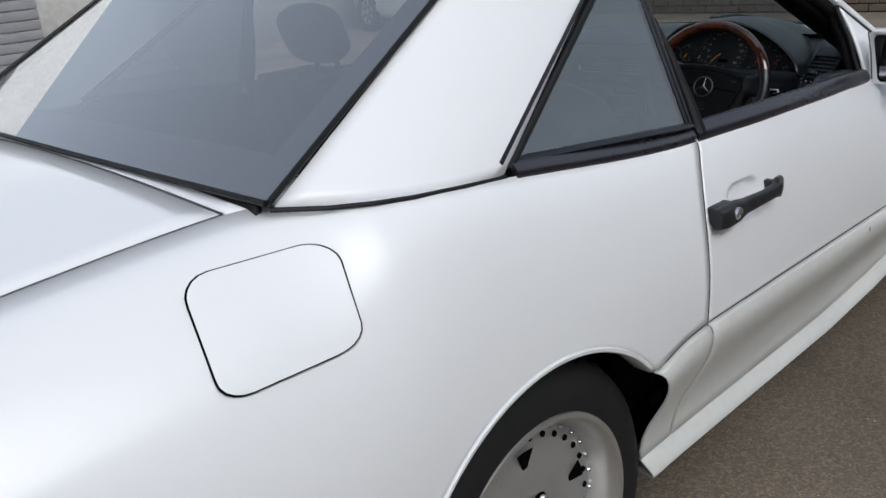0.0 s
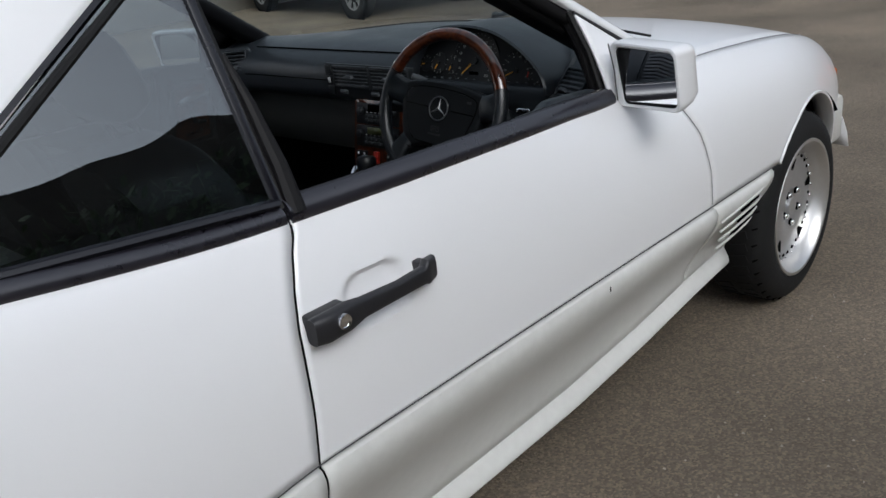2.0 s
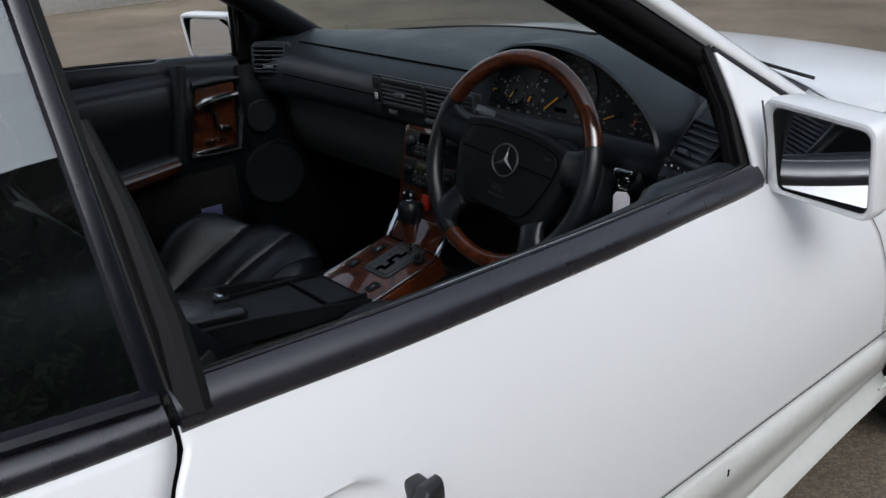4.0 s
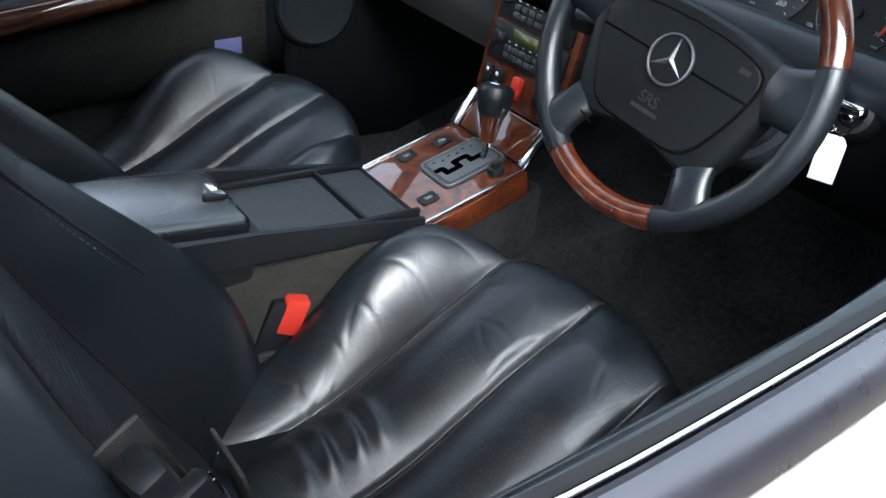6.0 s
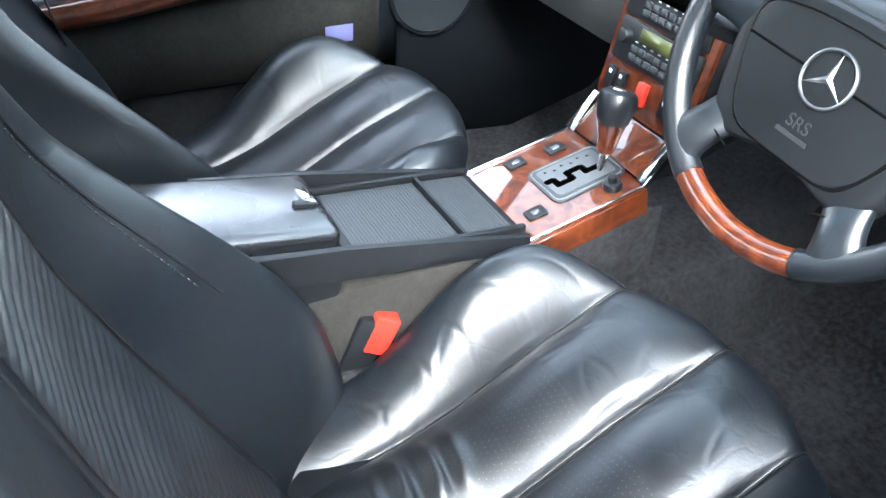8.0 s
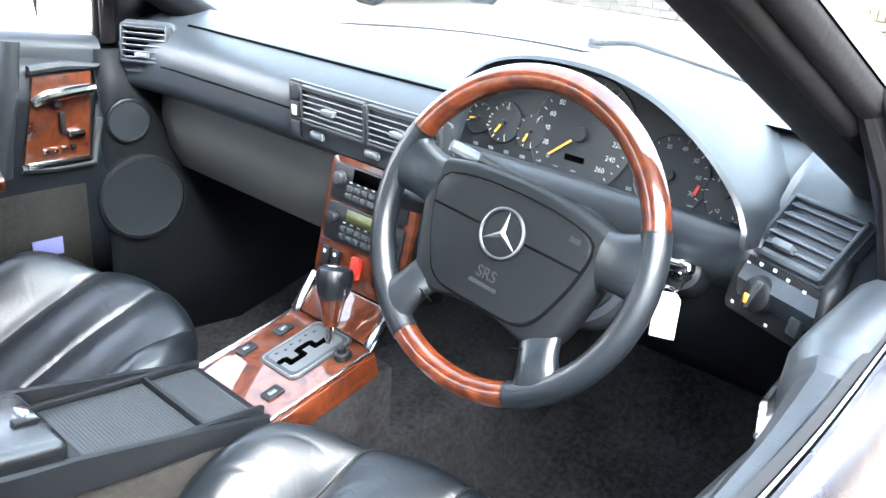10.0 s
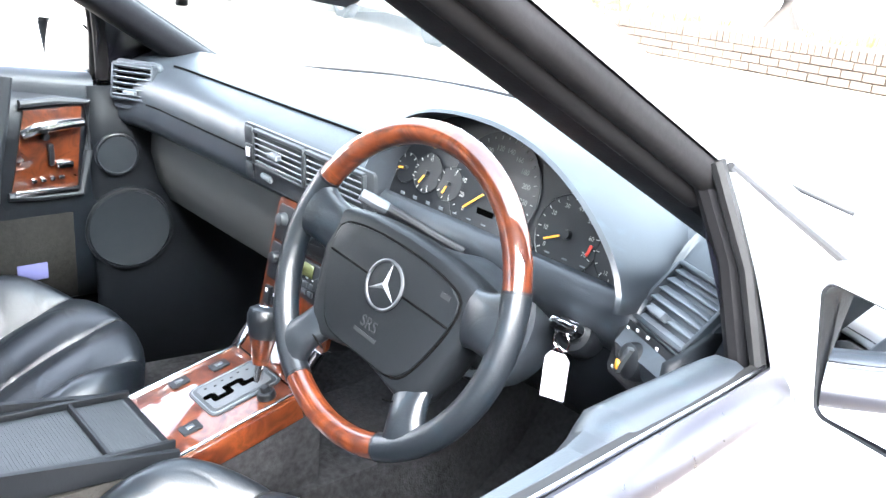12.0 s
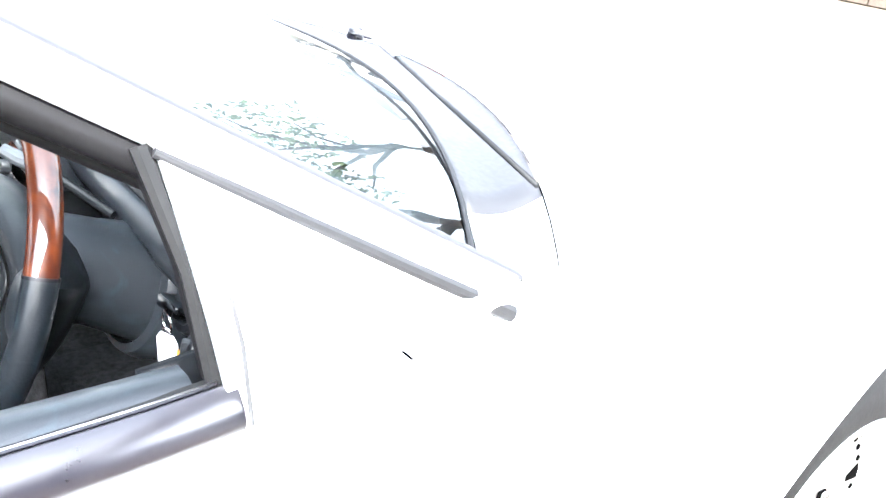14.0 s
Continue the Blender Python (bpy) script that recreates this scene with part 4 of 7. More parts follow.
part("window_seal", tube([back_pt(-1 + 2 * j / 20, 0) + Vector((0, -0.004, 0)) for j in range(21)], 0.005, 8), RUBBER, rear_window)
for u in (-1, 1):
    part("window_seal", tube([back_pt(u, j / 10) + Vector((0.003 * u, 0, 0.002)) for j in range(11)], 0.005, 8), RUBBER, rear_window)

# windscreen
def screen_pt(u, v):
    a = Vector((0.755, 1.86, 0.893)).lerp(Vector((0.613, 1.235, 1.270)), v)
    return Vector((a.x * u, a.y + 0.25 * (1 - abs(u) ** 2.2) * (1 - 0.7 * v), a.z + (0.05 * (1 - v) - 0.005) * (1 - u * u)))


ws = part("windscreen", grid_bm([[screen_pt(-1 + 2 * j / 24, i / 12) for j in range(25)] for i in range(13)]), GLASS, car, "clear windscreen")
ws.visible_shadow = False
part("header_rail", tube([screen_pt(-1 + 2 * j / 12, 0.98) + Vector((0, 0, -0.012)) for j in range(13)], 0.03, 8, flat=0.7), TRIM, car)
part("screen_seal", tube([screen_pt(-1 + 2 * j / 24, -0.01) for j in range(25)], 0.0035, 8), RUBBER, car)

# wipers
def wiper(p0, p1, p2):
    w = new("wiper")
    w.parent = car
    part("wiper_arm", tube([p0, Vector(p0).lerp(Vector(p1), 0.5) + Vector((0, 0, 0.012)), p1], [0.012, 0.009, 0.006], 8, flat=0.6), TRIM, w)
    part("wiper_blade", tube([p1, p2], 0.0035, 6), RUBBER, w)
    part("pivot_cap", cyl(0.016, 0.013, 0.02, Matrix.Translation(p0), 14, 0.003), TRIM, w)


wiper((0.02, 2.19, 0.942), (0.22, 2.14, 0.950), (0.65, 2.04, 0.915))

# door mirrors: a boxy housing close against the sail panel, its glass let in behind a dark lip
for s in (1, -1):
    mr = new("wing_mirror")
    mr.parent = car
    c0 = Vector((s * 0.896, 1.588, 0.914))
    xa, za = Vector((s * 0.949, -0.316, 0)).normalized(), Vector((-s * 0.02, -0.15, 0.99)).normalized()
    ya = Vector((s * 0.31, 0.94, 0.15)).normalized()
    opening = [(x - 0.001 - (0.012 if z > 0 else 0.003) * (0.5 - x / 0.16), z - (0.012 * (0.5 - x / 0.16) + 0.003 if z < 0 else 0.001)) for x, z in rounded(0.160, 0.112, 0.014, 6)]
    outer = [(x - 0.008 - (0.006 if x < 0 else 0.0), z - (0.010 * (0.5 - x / 0.19) + 0.002 if z < 0 else 0.0)) for x, z in rounded(0.194, 0.134, 0.020, 6)]
    def ring_at(k, dep, sc=1.0):
        """k: 0 at the opening, 1 at the outer edge."""
        return [c0 + xa * ((p[0] * (1 - k) + q[0] * k) * sc) + za * ((p[1] * (1 - k) + q[1] * k) * sc) + ya * dep for p, q in zip(opening, outer)]
    shell = [ring_at(0, 0.034, 0.99), ring_at(0, 0.003), ring_at(0.12, 0.0), ring_at(0.6, -0.002), ring_at(0.9, 0.0), ring_at(1, 0.006), ring_at(1, 0.022, 0.985), ring_at(1, 0.045, 0.93), ring_at(1, 0.065, 0.82), ring_at(1, 0.078, 0.64), ring_at(1, 0.085, 0.40), ring_at(1, 0.087, 0.12)]
    bm = grid_bm(shell, close_v=True)
    bm.verts.ensure_lookup_table()
    kk = len(opening)
    bm.faces.new([bm.verts[11 * kk + i] for i in range(kk)])
    part("mirror_shell", bm, PAINT, mr, "white mirror housing")
    part("mirror_lip", grid_bm([ring_at(0, 0.0012, 0.998), ring_at(0, 0.0030, 0.972), ring_at(0, 0.030, 0.968), ring_at(0, 0.031, 0.985)], close_v=True), PLASTIC, mr, "dark plastic lip round the glass")
    face = bmesh.new()
    gx_, gz_ = Vector((0.968, -0.25, 0.0)) if s > 0 else Vector((-0.89, -0.456, 0.0)), Vector((s * 0.016, 0.075, 0.997))
    face.faces.new([face.verts.new(c0 + ya * 0.019 + gx_ * (p[0] * 0.955) + gz_ * (p[1] * 0.94)) for p in opening])
    part("mirror_pane", face, MIRROR, mr, "mirror glass", smooth=False)
    back_ = bmesh.new()
    back_.faces.new([back_.verts.new(v) for v in ring_at(0, 0.033, 0.985)])
    part("mirror_back", back_, DARK, mr, smooth=False)
    part("mirror_arm", tube([Vector((s * 0.765, 1.690, 0.900)), Vector((s * 0.80, 1.682, 0.900)), Vector((s * 0.845, 1.672, 0.902))], 0.036, 14, flat=1.1), PAINT, mr)


# stone chip in the right door cladding and a scuff on the sill
part("paint_chip", plate(frame_at((0.9135, 1.394, 0.513), (0, 1, 0), (0, 0, 1)), [(-0.002, -0.006), (0.002, -0.005), (0.0026, 0.004), (0.0, 0.007), (-0.002, 0.003)], 0.0008), GAP, doors[1], "dark stone chip")
part("paint_scuff", plate(frame_at((0.866, 1.79, 0.2785), (0, 1, 0), (0.5, 0, 0.9)), [(-0.02, -0.004), (0.004, -0.005), (0.018, 0.0), (0.006, 0.003), (-0.012, 0.004)], 0.0006), PLASTG, car, "grey scuff on the sill")

# ---- cabin: floor, bulkheads, tunnel ----
def slab_rows(rows_, name, material, label="", thick=0.01):
    return sheet(name, rows_, material, car, label, thick)


fl = []
for y, z in ((0.70, 0.24), (1.0, 0.21), (1.5, 0.20), (1.85, 0.20), (2.05, 0.28), (2.2, 0.45), (2.22, 0.82)):
    wide_ = 0.77 if y < 1.9 else 0.66
    fl.append([(x * wide_, y, z + (0.16 if abs(x * wide_) < 0.12 and y < 2.1 else 0.0)) for x in np.linspace(-1, 1, 41)])
slab_rows(fl, "floor_carpet", CARPET, "dark charcoal floor carpet")
slab_rows([[(x, 0.72, z) for z in (0.22, 0.62)] for x in (-0.8, 0, 0.8)], "rear_bulkhead", CARPET)
slab_rows([[(x, y, 0.62 + 0.16 * (y < 0.3)) for y in (-0.22, -0.1, 0.0, 0.1, 0.2, 0.29, 0.31, 0.45, 0.74)] for x in np.linspace(-0.8, 0.8, 9)], "rear_shelf", SHELF, "pale grey cover behind the seats")
slab_rows([[(x, -0.22, z) for z in (0.62, 0.985)] for x in (-0.7, 0, 0.7)], "shelf_back", CARPET)
for s in (1, -1):
    slab_rows([[(s * (0.80 - 0.06 * (z > 0.8)), y, z) for z in (0.6, 0.8, 0.94)] for y in (-0.2, 0.2, 0.62)], "quarter_lining", CARPET)
    slab_rows([[(s * (0.765 + 0.035 * (z > 0.4)), y, z) for z in (0.215, 0.5)] for y in (0.6, 1.2, 1.9)], "sill_lining", CARPET)

# ---- door panels ----
for s in (1, -1):
    d = doors[s]
    # padded top roll
    rows_ = []
    for y in sorted(list(np.linspace(0.71, 1.585, 30)) + [1.345, 1.372, 1.378, 1.394, 1.40, 1.406]):
        xs, zs = sp(y, XB) - 0.024, sp(y, ZB) + 0.020
        wid = ip(y, [(0.7, 0.010), (0.95, 0.015), (1.1, 0.020), (1.23, 0.027), (1.345, 0.036), (1.40, 0.053), (1.6, 0.050)])
        lift = ip(y, [(1.375, 0.0), (1.398, 0.008), (1.45, 0.009), (1.56, 0.007), (1.6, 0.004)])
        prof = [(0, -0.05), (0, -0.004), (-0.004, 0.0), (-0.3 * wid, 0.004), (-0.7 * wid, 0.002), (-0.95 * wid, -0.008), (-wid - 0.004, -0.024), (-wid - 0.006, -0.06), (-wid, -0.10)]
        rows_.append([(s * (xs + a), y, zs + b + lift) for a, b in prof])
    part("door_top_pad", grid_bm(rows_, caps=True), DASHM, d, "black vinyl door top")
    # main panel
    xi = 0.725
    pan = []
    for i in range(20):
        y = 0.68 + (1.575 - 0.68) * i / 19
        pan.append([(s * (x + 0.0), y, z) for x, z in ((0.755, 0.86), (0.728, 0.82), (0.720, 0.75), (0.720, 0.66), (0.712, 0.60), (0.716, 0.5), (0.73, 0.40))])
    sheet("door_card", pan, LEATHER, d, "black leather door panel", thick=0.01)
    low = [[(s * 0.708, y, z) for z in (0.60, 0.5, 0.41)] for y in np.linspace(0.72, 1.545 if s > 0 else 1.52, 8)]
    sheet("door_carpet", low, CARPETG, d, "grey-green carpet on the lower door", thick=0.006)
    # arm rest with a walnut strip
    ar = [(s * 0.690, 0.80, 0.590), (s * 0.688, 1.0, 0.604), (s * 0.688, 1.2, 0.630), (s * 0.692, 1.352, 0.646)]
    part("arm_rest", tube(ar, [0.034, 0.036, 0.034, 0.024], 14, flat=1.0), LEATHER, d)
    part("wood_strip", tube([(s * 0.662, 0.82, 0.588), (s * 0.660, 1.0, 0.604), (s * 0.661, 1.2, 0.626), (s * 0.668, 1.350, 0.640)], [0.020, 0.021, 0.019, 0.014], 12, flat=1.15), WOOD, d, "lacquered walnut trim on the arm rest")
    # slanted grip post and the handle bay
    post = [(s * 0.712, 1.405, 0.885), (s * 0.700, 1.392, 0.80), (s * 0.698, 1.372, 0.70), (s * 0.700, 1.365, 0.64)]
    if s < 0:
        part("grip_post", tube(post, [0.022, 0.020, 0.019, 0.020], 12, flat=0.8), PLASTG, d)
    bay = new("handle_bay")
    bay.parent = car
    part("wood_panel", slab([(s * 0.706, 1.405, 0.655), (s * 0.706, 1.532, 0.650), (s * 0.712, 1.552, 0.822), (s * 0.712, 1.440, 0.818)], (-s, 0, 0), 0.006, 0.0015), WOOD, bay, "walnut panel round the door handle")
    part("bay_frame", tube([(s * 0.700, 1.398, 0.648), (s * 0.700, 1.46, 0.642), (s * 0.700, 1.54, 0.642), (s * 0.703, 1.560, 0.73), (s * 0.704, 1.562, 0.83), (s * 0.706, 1.50, 0.836), (s * 0.704, 1.432, 0.832)], 0.009, 8), PLASTG, bay)
    hb = tube([(s * 0.694, 1.432, 0.772), (s * 0.686, 1.455, 0.784), (s * 0.682, 1.50, 0.790), (s * 0.684, 1.546, 0.793)], [0.010, 0.012, 0.011, 0.009], 10, flat=1.0)
    part("release_lever", hb, CHROME, bay, "chrome door release lever")
    # seat-shaped switches
    part("seat_switch", box((0.012, 0.034, 0.014), (s * 0.696, 1.508, 0.706), 0.004), CHROME, bay)
    part("seat_switch", box((0.012, 0.012, 0.045), (s * 0.696, 1.483, 0.728), 0.004, m=None), PLASTIC, bay)
    part("seat_switch", cyl(0.008, 0.007, 0.014, Matrix.Translation((s * 0.696, 1.475, 0.765)) @ Euler((0, radians(90), 0)).to_matrix().to_4x4(), 14, 0.002), PLASTIC, bay)
    for k in range(4):
        part("memory_button", box((0.008, 0.010, 0.008), (s * 0.697, 1.447 + 0.018 * k, 0.676 + 0.001 * k), 0.002), CHROME if k < 3 else PLASTIC, bay)
    part("catch_tray", box((0.02, 0.125, 0.014), (s * 0.700, 1.470, 0.652), 0.004), CHROME, bay, "satin tray edge")
    if s > 0:
        for piece in list(d.children) + [bay]:
            if piece.name.split(".")[0] in ("door_card", "door_carpet", "arm_rest", "wood_strip", "handle_bay"):
                piece.location.x += 0.035
    # kick panel ahead of the door with two round loudspeaker grilles
    kick = [[(s * (0.715 - 0.03 * max(0, (y - 1.58)) / 0.2), y, z) for z in (0.17, 0.45, 0.6, 0.75, 0.86)] for y in (1.565, 1.60, 1.66, 1.74, 1.86, 2.0, 2.26)]
    kp = sheet("kick_panel", kick, KICK, car, "vinyl kick panel, darkened for the footwell's shade", thick=0.01)
    for y, z, r in ((1.617, 0.716, 0.043), (1.636, 0.548, 0.088)):
        m = Matrix.Translation((s * (0.705 - 0.03 * (y - 1.58) / 0.2), y, z)) @ Euler((0, radians(-90 * s), 0)).to_matrix().to_4x4() @ Euler((radians(8), 0, 0)).to_matrix().to_4x4()
        part("speaker_grille", lathe([(0, 0.008), (r * 0.9, 0.007), (r * 0.96, 0.009), (r, 0.006), (r * 1.02, -0.004)], m, 40), SPEAKER, kp, "round cloth speaker grille")
        part("grille_ring", lathe([(r * 1.0, 0.004), (r * 1.01, 0.010), (r * 1.06, 0.009), (r * 1.08, -0.004)], m, 40), PLASTIC, kp)
sticker = part("door_sticker", box((0.002, 0.06, 0.036), (-0.697, 1.43, 0.482), 0.0006), STICKER, doors[-1], "small lilac sticker")

# ---- seats ----
Y_VALLEY = [(0.25, 1.02), (0.365, 0.972), (0.44, 0.932), (0.545, 0.882), (0.63, 0.842), (0.715, 0.807), (0.80, 0.783), (0.90, 0.752), (1.0, 0.72)]
HUG = [(0.22, 0.03), (0.27, 0.075), (0.355, 0.120), (0.43, 0.152), (0.51, 0.165), (0.57, 0.157), (0.625, 0.137), (0.696, 0.102), (0.755, 0.066), (0.80, 0.045), (0.9, 0.03), (0.99, 0.0)]
Z_CUSHION = [(0.95, 0.322), (1.03, 0.332), (1.12, 0.352), (1.19, 0.378), (1.26, 0.415), (1.33, 0.452), (1.40, 0.480), (1.48, 0.502)]
BOLSTER = [(0.95, 0.0), (1.10, 0.006), (1.15, 0.018), (1.19, 0.038), (1.265, 0.064), (1.33, 0.056), (1.40, 0.034), (1.48, 0.01)]
FOLDS = [(1.068, 0.008), (1.098, 0.012), (1.136, 0.011), (1.166, 0.008)]


def seat(name, cx, inner):
    """inner: the side, in x, on which the console lies."""
    st = new(name)
    st.parent = car
    W = 0.264
    seams = (-0.150, 0.0, 0.147)
    rg_ = random.Random(31 if cx > 0 else 32)
    creases = [(rg_.uniform(-0.2, 0.2), rg_.uniform(1.08, 1.42), rg_.uniform(0, 3.1), rg_.uniform(0.015, 0.05), rg_.uniform(0.0005, 0.0012)) for _ in range(46)]
    creases += [(-0.205 * inner * -1, yy, 0.35 + 0.2 * k, 0.045, 0.0011) for k, yy in enumerate((1.18, 1.225, 1.29, 1.36))]

    def front(u):
        return 1.492 - 1.3 * u * u - 9.0 * u ** 4

    def top(u, y):
        z = sp(y, Z_CUSHION)
        gap = min(abs(u - q) for q in seams)
        fade = min(max((y - 1.0) / 0.06, 0), 1)
        ahead = min(max((front(u) - y) / 0.09, 0), 1)
        z += 0.026 * (ahead * (1 - math.exp(-(gap / 0.034) ** 1.3)) + 0.45 * (1 - ahead)) - (0.002 + 0.004 * ahead) * math.exp(-(gap / 0.006) ** 2)
        side_ = max(0, (abs(u) - 0.150) / (W - 0.150))
        z += sp(y, BOLSTER) * math.sin(min(side_ * 1.35, 1) * math.pi / 2)
        # soft folds across the panel beside the middle seam
        for yf_, am in FOLDS:
            w_ = math.exp(-((u * -inner + 0.075) / 0.042) ** 4) if inner else 0
            z += am * math.exp(-((y - yf_ + 0.10 * (u * -inner + 0.075)) / 0.010) ** 2) * w_
        for cu, cy, ca, cl_, cd in creases:
            if abs(u - cu) > 0.1 or abs(y - cy) > 0.1:
                continue
            a_, b_ = math.cos(ca) * (u - cu) + math.sin(ca) * (y - cy), -math.sin(ca) * (u - cu) + math.cos(ca) * (y - cy)
            b_ += 6.0 * a_ * a_
            z -= cd * math.exp(-(a_ / cl_) ** 2 - (b_ / 0.0024) ** 2) - 0.35 * cd * math.exp(-(a_ / cl_) ** 2 - ((b_ - 0.007) / 0.005) ** 2)
        return z

    def skin(u, y):
        r1, r2 = 0.030, 0.040
        z = top(u, y)
        d1, d2 = W - abs(u), front(u) - y
        if d1 < r1:
            z -= r1 - math.sqrt(max(r1 * r1 - (r1 - d1) ** 2, 0))
        if d2 < r2:
            z -= r2 - math.sqrt(max(r2 * r2 - (r2 - d2) ** 2, 0))
        return z

    us = sorted(set(list(np.linspace(-W, W, 150)) + [q + e for q in seams for e in (-0.01, -0.006, -0.003, 0, 0.003, 0.006, 0.01)] + [sg * (W - e) for sg in (-1, 1) for e in (0.0006, 0.003, 0.008, 0.014)]))
    rows_ = []
    for v in [0.0, 0.0, 0.0008, 0.004, 0.010, 0.018, 0.028, 0.04] + list(np.linspace(0.055, 0.50, 160)):
        row = []
        for u in us:
            y = front(u) - v
            y = front(u) + (0.965 - front(u)) * v / 0.5 if v > 0.05 else y
            row.append(Vector((cx + u, y, skin(u, y))))
        rows_.append([Vector((row[0].x, row[0].y, 0.22))] + row + [Vector((row[-1].x, row[-1].y, 0.22))])
    for p in rows_[0]:
        p.z = 0.22
        p.y -= 0.02
    part("seat_cushion", grid_bm(rows_), LEATHER, st, "creased black leather cushion with stitched panels", auto=70)
    for q in seams:
        part("seat_seam", tube([(cx + q, y, skin(q, y) + 0.0006) for y in np.linspace(front(q) - 0.012, 1.0, 40)], 0.0018, 6), RUBBER, st)
    for q0, q1 in ((seams[0], seams[1]), (seams[1], seams[2])):
        pr = [[(cx + u, y, top(u, y) + 0.0009) for u in np.linspace(q0 + 0.010, q1 - 0.010, 24)] for y in np.linspace(1.30, 1.0, 60)]
        part("perforated_panel", grid_bm(pr), LEATHERP, st, auto=70)
    part("seat_base", box((0.46, 0.44, 0.16), (cx, 1.20, 0.26), 0.03), PLASTIC, st)

    # backrest: fluted hollow middle between tall smooth bolsters
    def half(z):
        return sp(z, [(0.25, 0.255), (0.6, 0.262), (0.75, 0.258), (0.85, 0.240), (0.93, 0.205), (0.975, 0.14), (0.99, 0.09)])

    def back(u, z, flute=0.0):
        start = 0.38 if u * inner < 0 else 0.57
        f = min(max((abs(u) - start) / (0.94 - start), 0), 1)
        f = f * f * (3 - 2 * f) * 0.75 + 0.25 * f
        y = sp(z, Y_VALLEY) + sp(z, HUG) * f * (0.34 if u * inner < 0 else 1.0)
        if abs(u) > 0.92:
            q = (abs(u) - 0.92) / 0.08
            y -= 0.045 * (1 - math.sqrt(max(1 - q * q, 0)))
        edge = start + 0.03
        if abs(u) < edge and 0.36 < z < 0.86:
            am = flute * max(0, min(1, (edge - 0.05 - abs(u)) / 0.06))
            y += am * abs(math.sin((z + 0.025 * abs(u)) * math.pi / 0.0130))
        y -= 0.004 * math.exp(-((abs(u) - edge) / 0.02) ** 2)
        top_ = max(0, (z - 0.955) / 0.035)
        return Vector((cx + u * half(z), y - 0.03 * top_ ** 2, z))

    cols = sorted(set(list(np.linspace(-0.92, 0.92, 57)) + [sg * e for sg in (-1, 1) for e in (0.94, 0.96, 0.975, 0.99, 0.997, 1.0)]))
    rows_ = []
    for z in list(np.linspace(0.25, 0.99, 330)):
        row = [back(u, z) for u in cols]
        wall_ = 0.13 + 0.05 * (z < 0.6)
        row = [row[0] + Vector((0, -wall_, 0))] + row + [row[-1] + Vector((0, -wall_, 0))]
        rows_.append(row)
    part("backrest", grid_bm(rows_), LEATHER, st, "black leather backrest with fluted middle", auto=70)
    for u in (-0.41 * inner, 0.60 * inner):
        part("backrest_seam", tube([back(u, z) + Vector((0, 0.001, 0)) for z in np.linspace(0.36, 0.92, 40)], 0.0018, 6), RUBBER, st)
    for u in (-0.46 * inner, 0.80 * inner):
        part("stitched_seam", tube([back(u, z) + Vector((0, 0.0008, 0)) for z in np.linspace(0.60, 0.95, 40)], 0.0022, 6), LEATHERP, st)
        for z in np.linspace(0.62, 0.94, 44):
            a_, b_ = back(u - 0.025 * u, z), back(u - 0.025 * u, z + 0.0045)
            part("stitch", tube([a_ + Vector((0, 0.0008, 0)), b_ + Vector((0, 0.0008, 0))], 0.0009, 5), PLASTG, st)
    pr = [[back(u, z, 0.0030) + Vector((0, 0.0007, 0)) for u in np.linspace(-0.36 * inner, 0.55 * inner, 46)] for z in np.linspace(0.365, 0.855, 300)]
    part("perforated_panel", grid_bm(pr), LEATHERP, st, auto=70)
    pits = bmesh.new()
    def pit(c, du, dv, r=0.0012):
        du, dv = du.normalized() * r, dv.normalized() * r
        pits.faces.new([pits.verts.new(c + q) for q in (du, dv, -du, -dv)])
    for k in range(36):
        z = 0.372 + 0.0130 * k
        for j in range(38):
            u = inner * (-0.345 + 0.885 * (j + 0.5 * (k % 2)) / 37.5)
            c = back(u, z, 0.0030)
            pit(c + Vector((0, 0.0013, 0)), back(u + 0.01, z) - back(u, z), back(u, z + 0.003) - back(u, z))
    for q0, q1 in ((seams[0], seams[1]), (seams[1], seams[2])):
        for k in range(40):
            for j in range(16):
                u, y = q0 + 0.016 + (q1 - q0 - 0.032) * (j + 0.5 * (k % 2)) / 15.5, 1.02 + 0.007 * k
                c = Vector((cx + u, y, top(u, y) + 0.0014))
                pit(c, Vector((0.002, 0, top(u + 0.002, y) - top(u, y))), Vector((0, 0.002, top(u, y + 0.002) - top(u, y))), 0.0007)
    tagged(part("perforation", pits, PITS, st, smooth=False), kind="stuff")
    rows_ = [[back(u, z) + Vector((0, -(0.13 if abs(u) < 0.99 else 0.10) - 0.05 * (z < 0.6), 0)) for u in np.linspace(-1, 1, 15)] for z in np.linspace(0.25, 0.985, 20)]
    part("backrest_shell", grid_bm(rows_), PLASTIC, st)
    # head rest
    up_, fw = Vector((0, -0.36, 0.93)), Vector((0, 0.93, 0.36))
    hc = Vector((cx, 0.66, 1.085))
    bm = bmesh.new()
    bmesh.ops.create_uvsphere(bm, u_segments=24, v_segments=14, radius=1)
    for v in bm.verts:
        c = v.co
        q = Vector([math.copysign(abs(k) ** 0.65, k) for k in c])
        v.co = hc + Vector((q.x * 0.13, 0, 0)) + up_ * (q.z * 0.085) + fw * (q.y * 0.045)
    part("head_rest", bm, LEATHER, st)
    for q in (-0.05, 0.05):
        part("head_rest_post", tube([hc + Vector((q, 0, 0)) - up_ * 0.16, hc + Vector((q, 0, 0))], 0.007, 8), CHROME, st)
    # belt guide on the outer shoulder, buckle on the inner side
    ox = cx - inner * 0.232
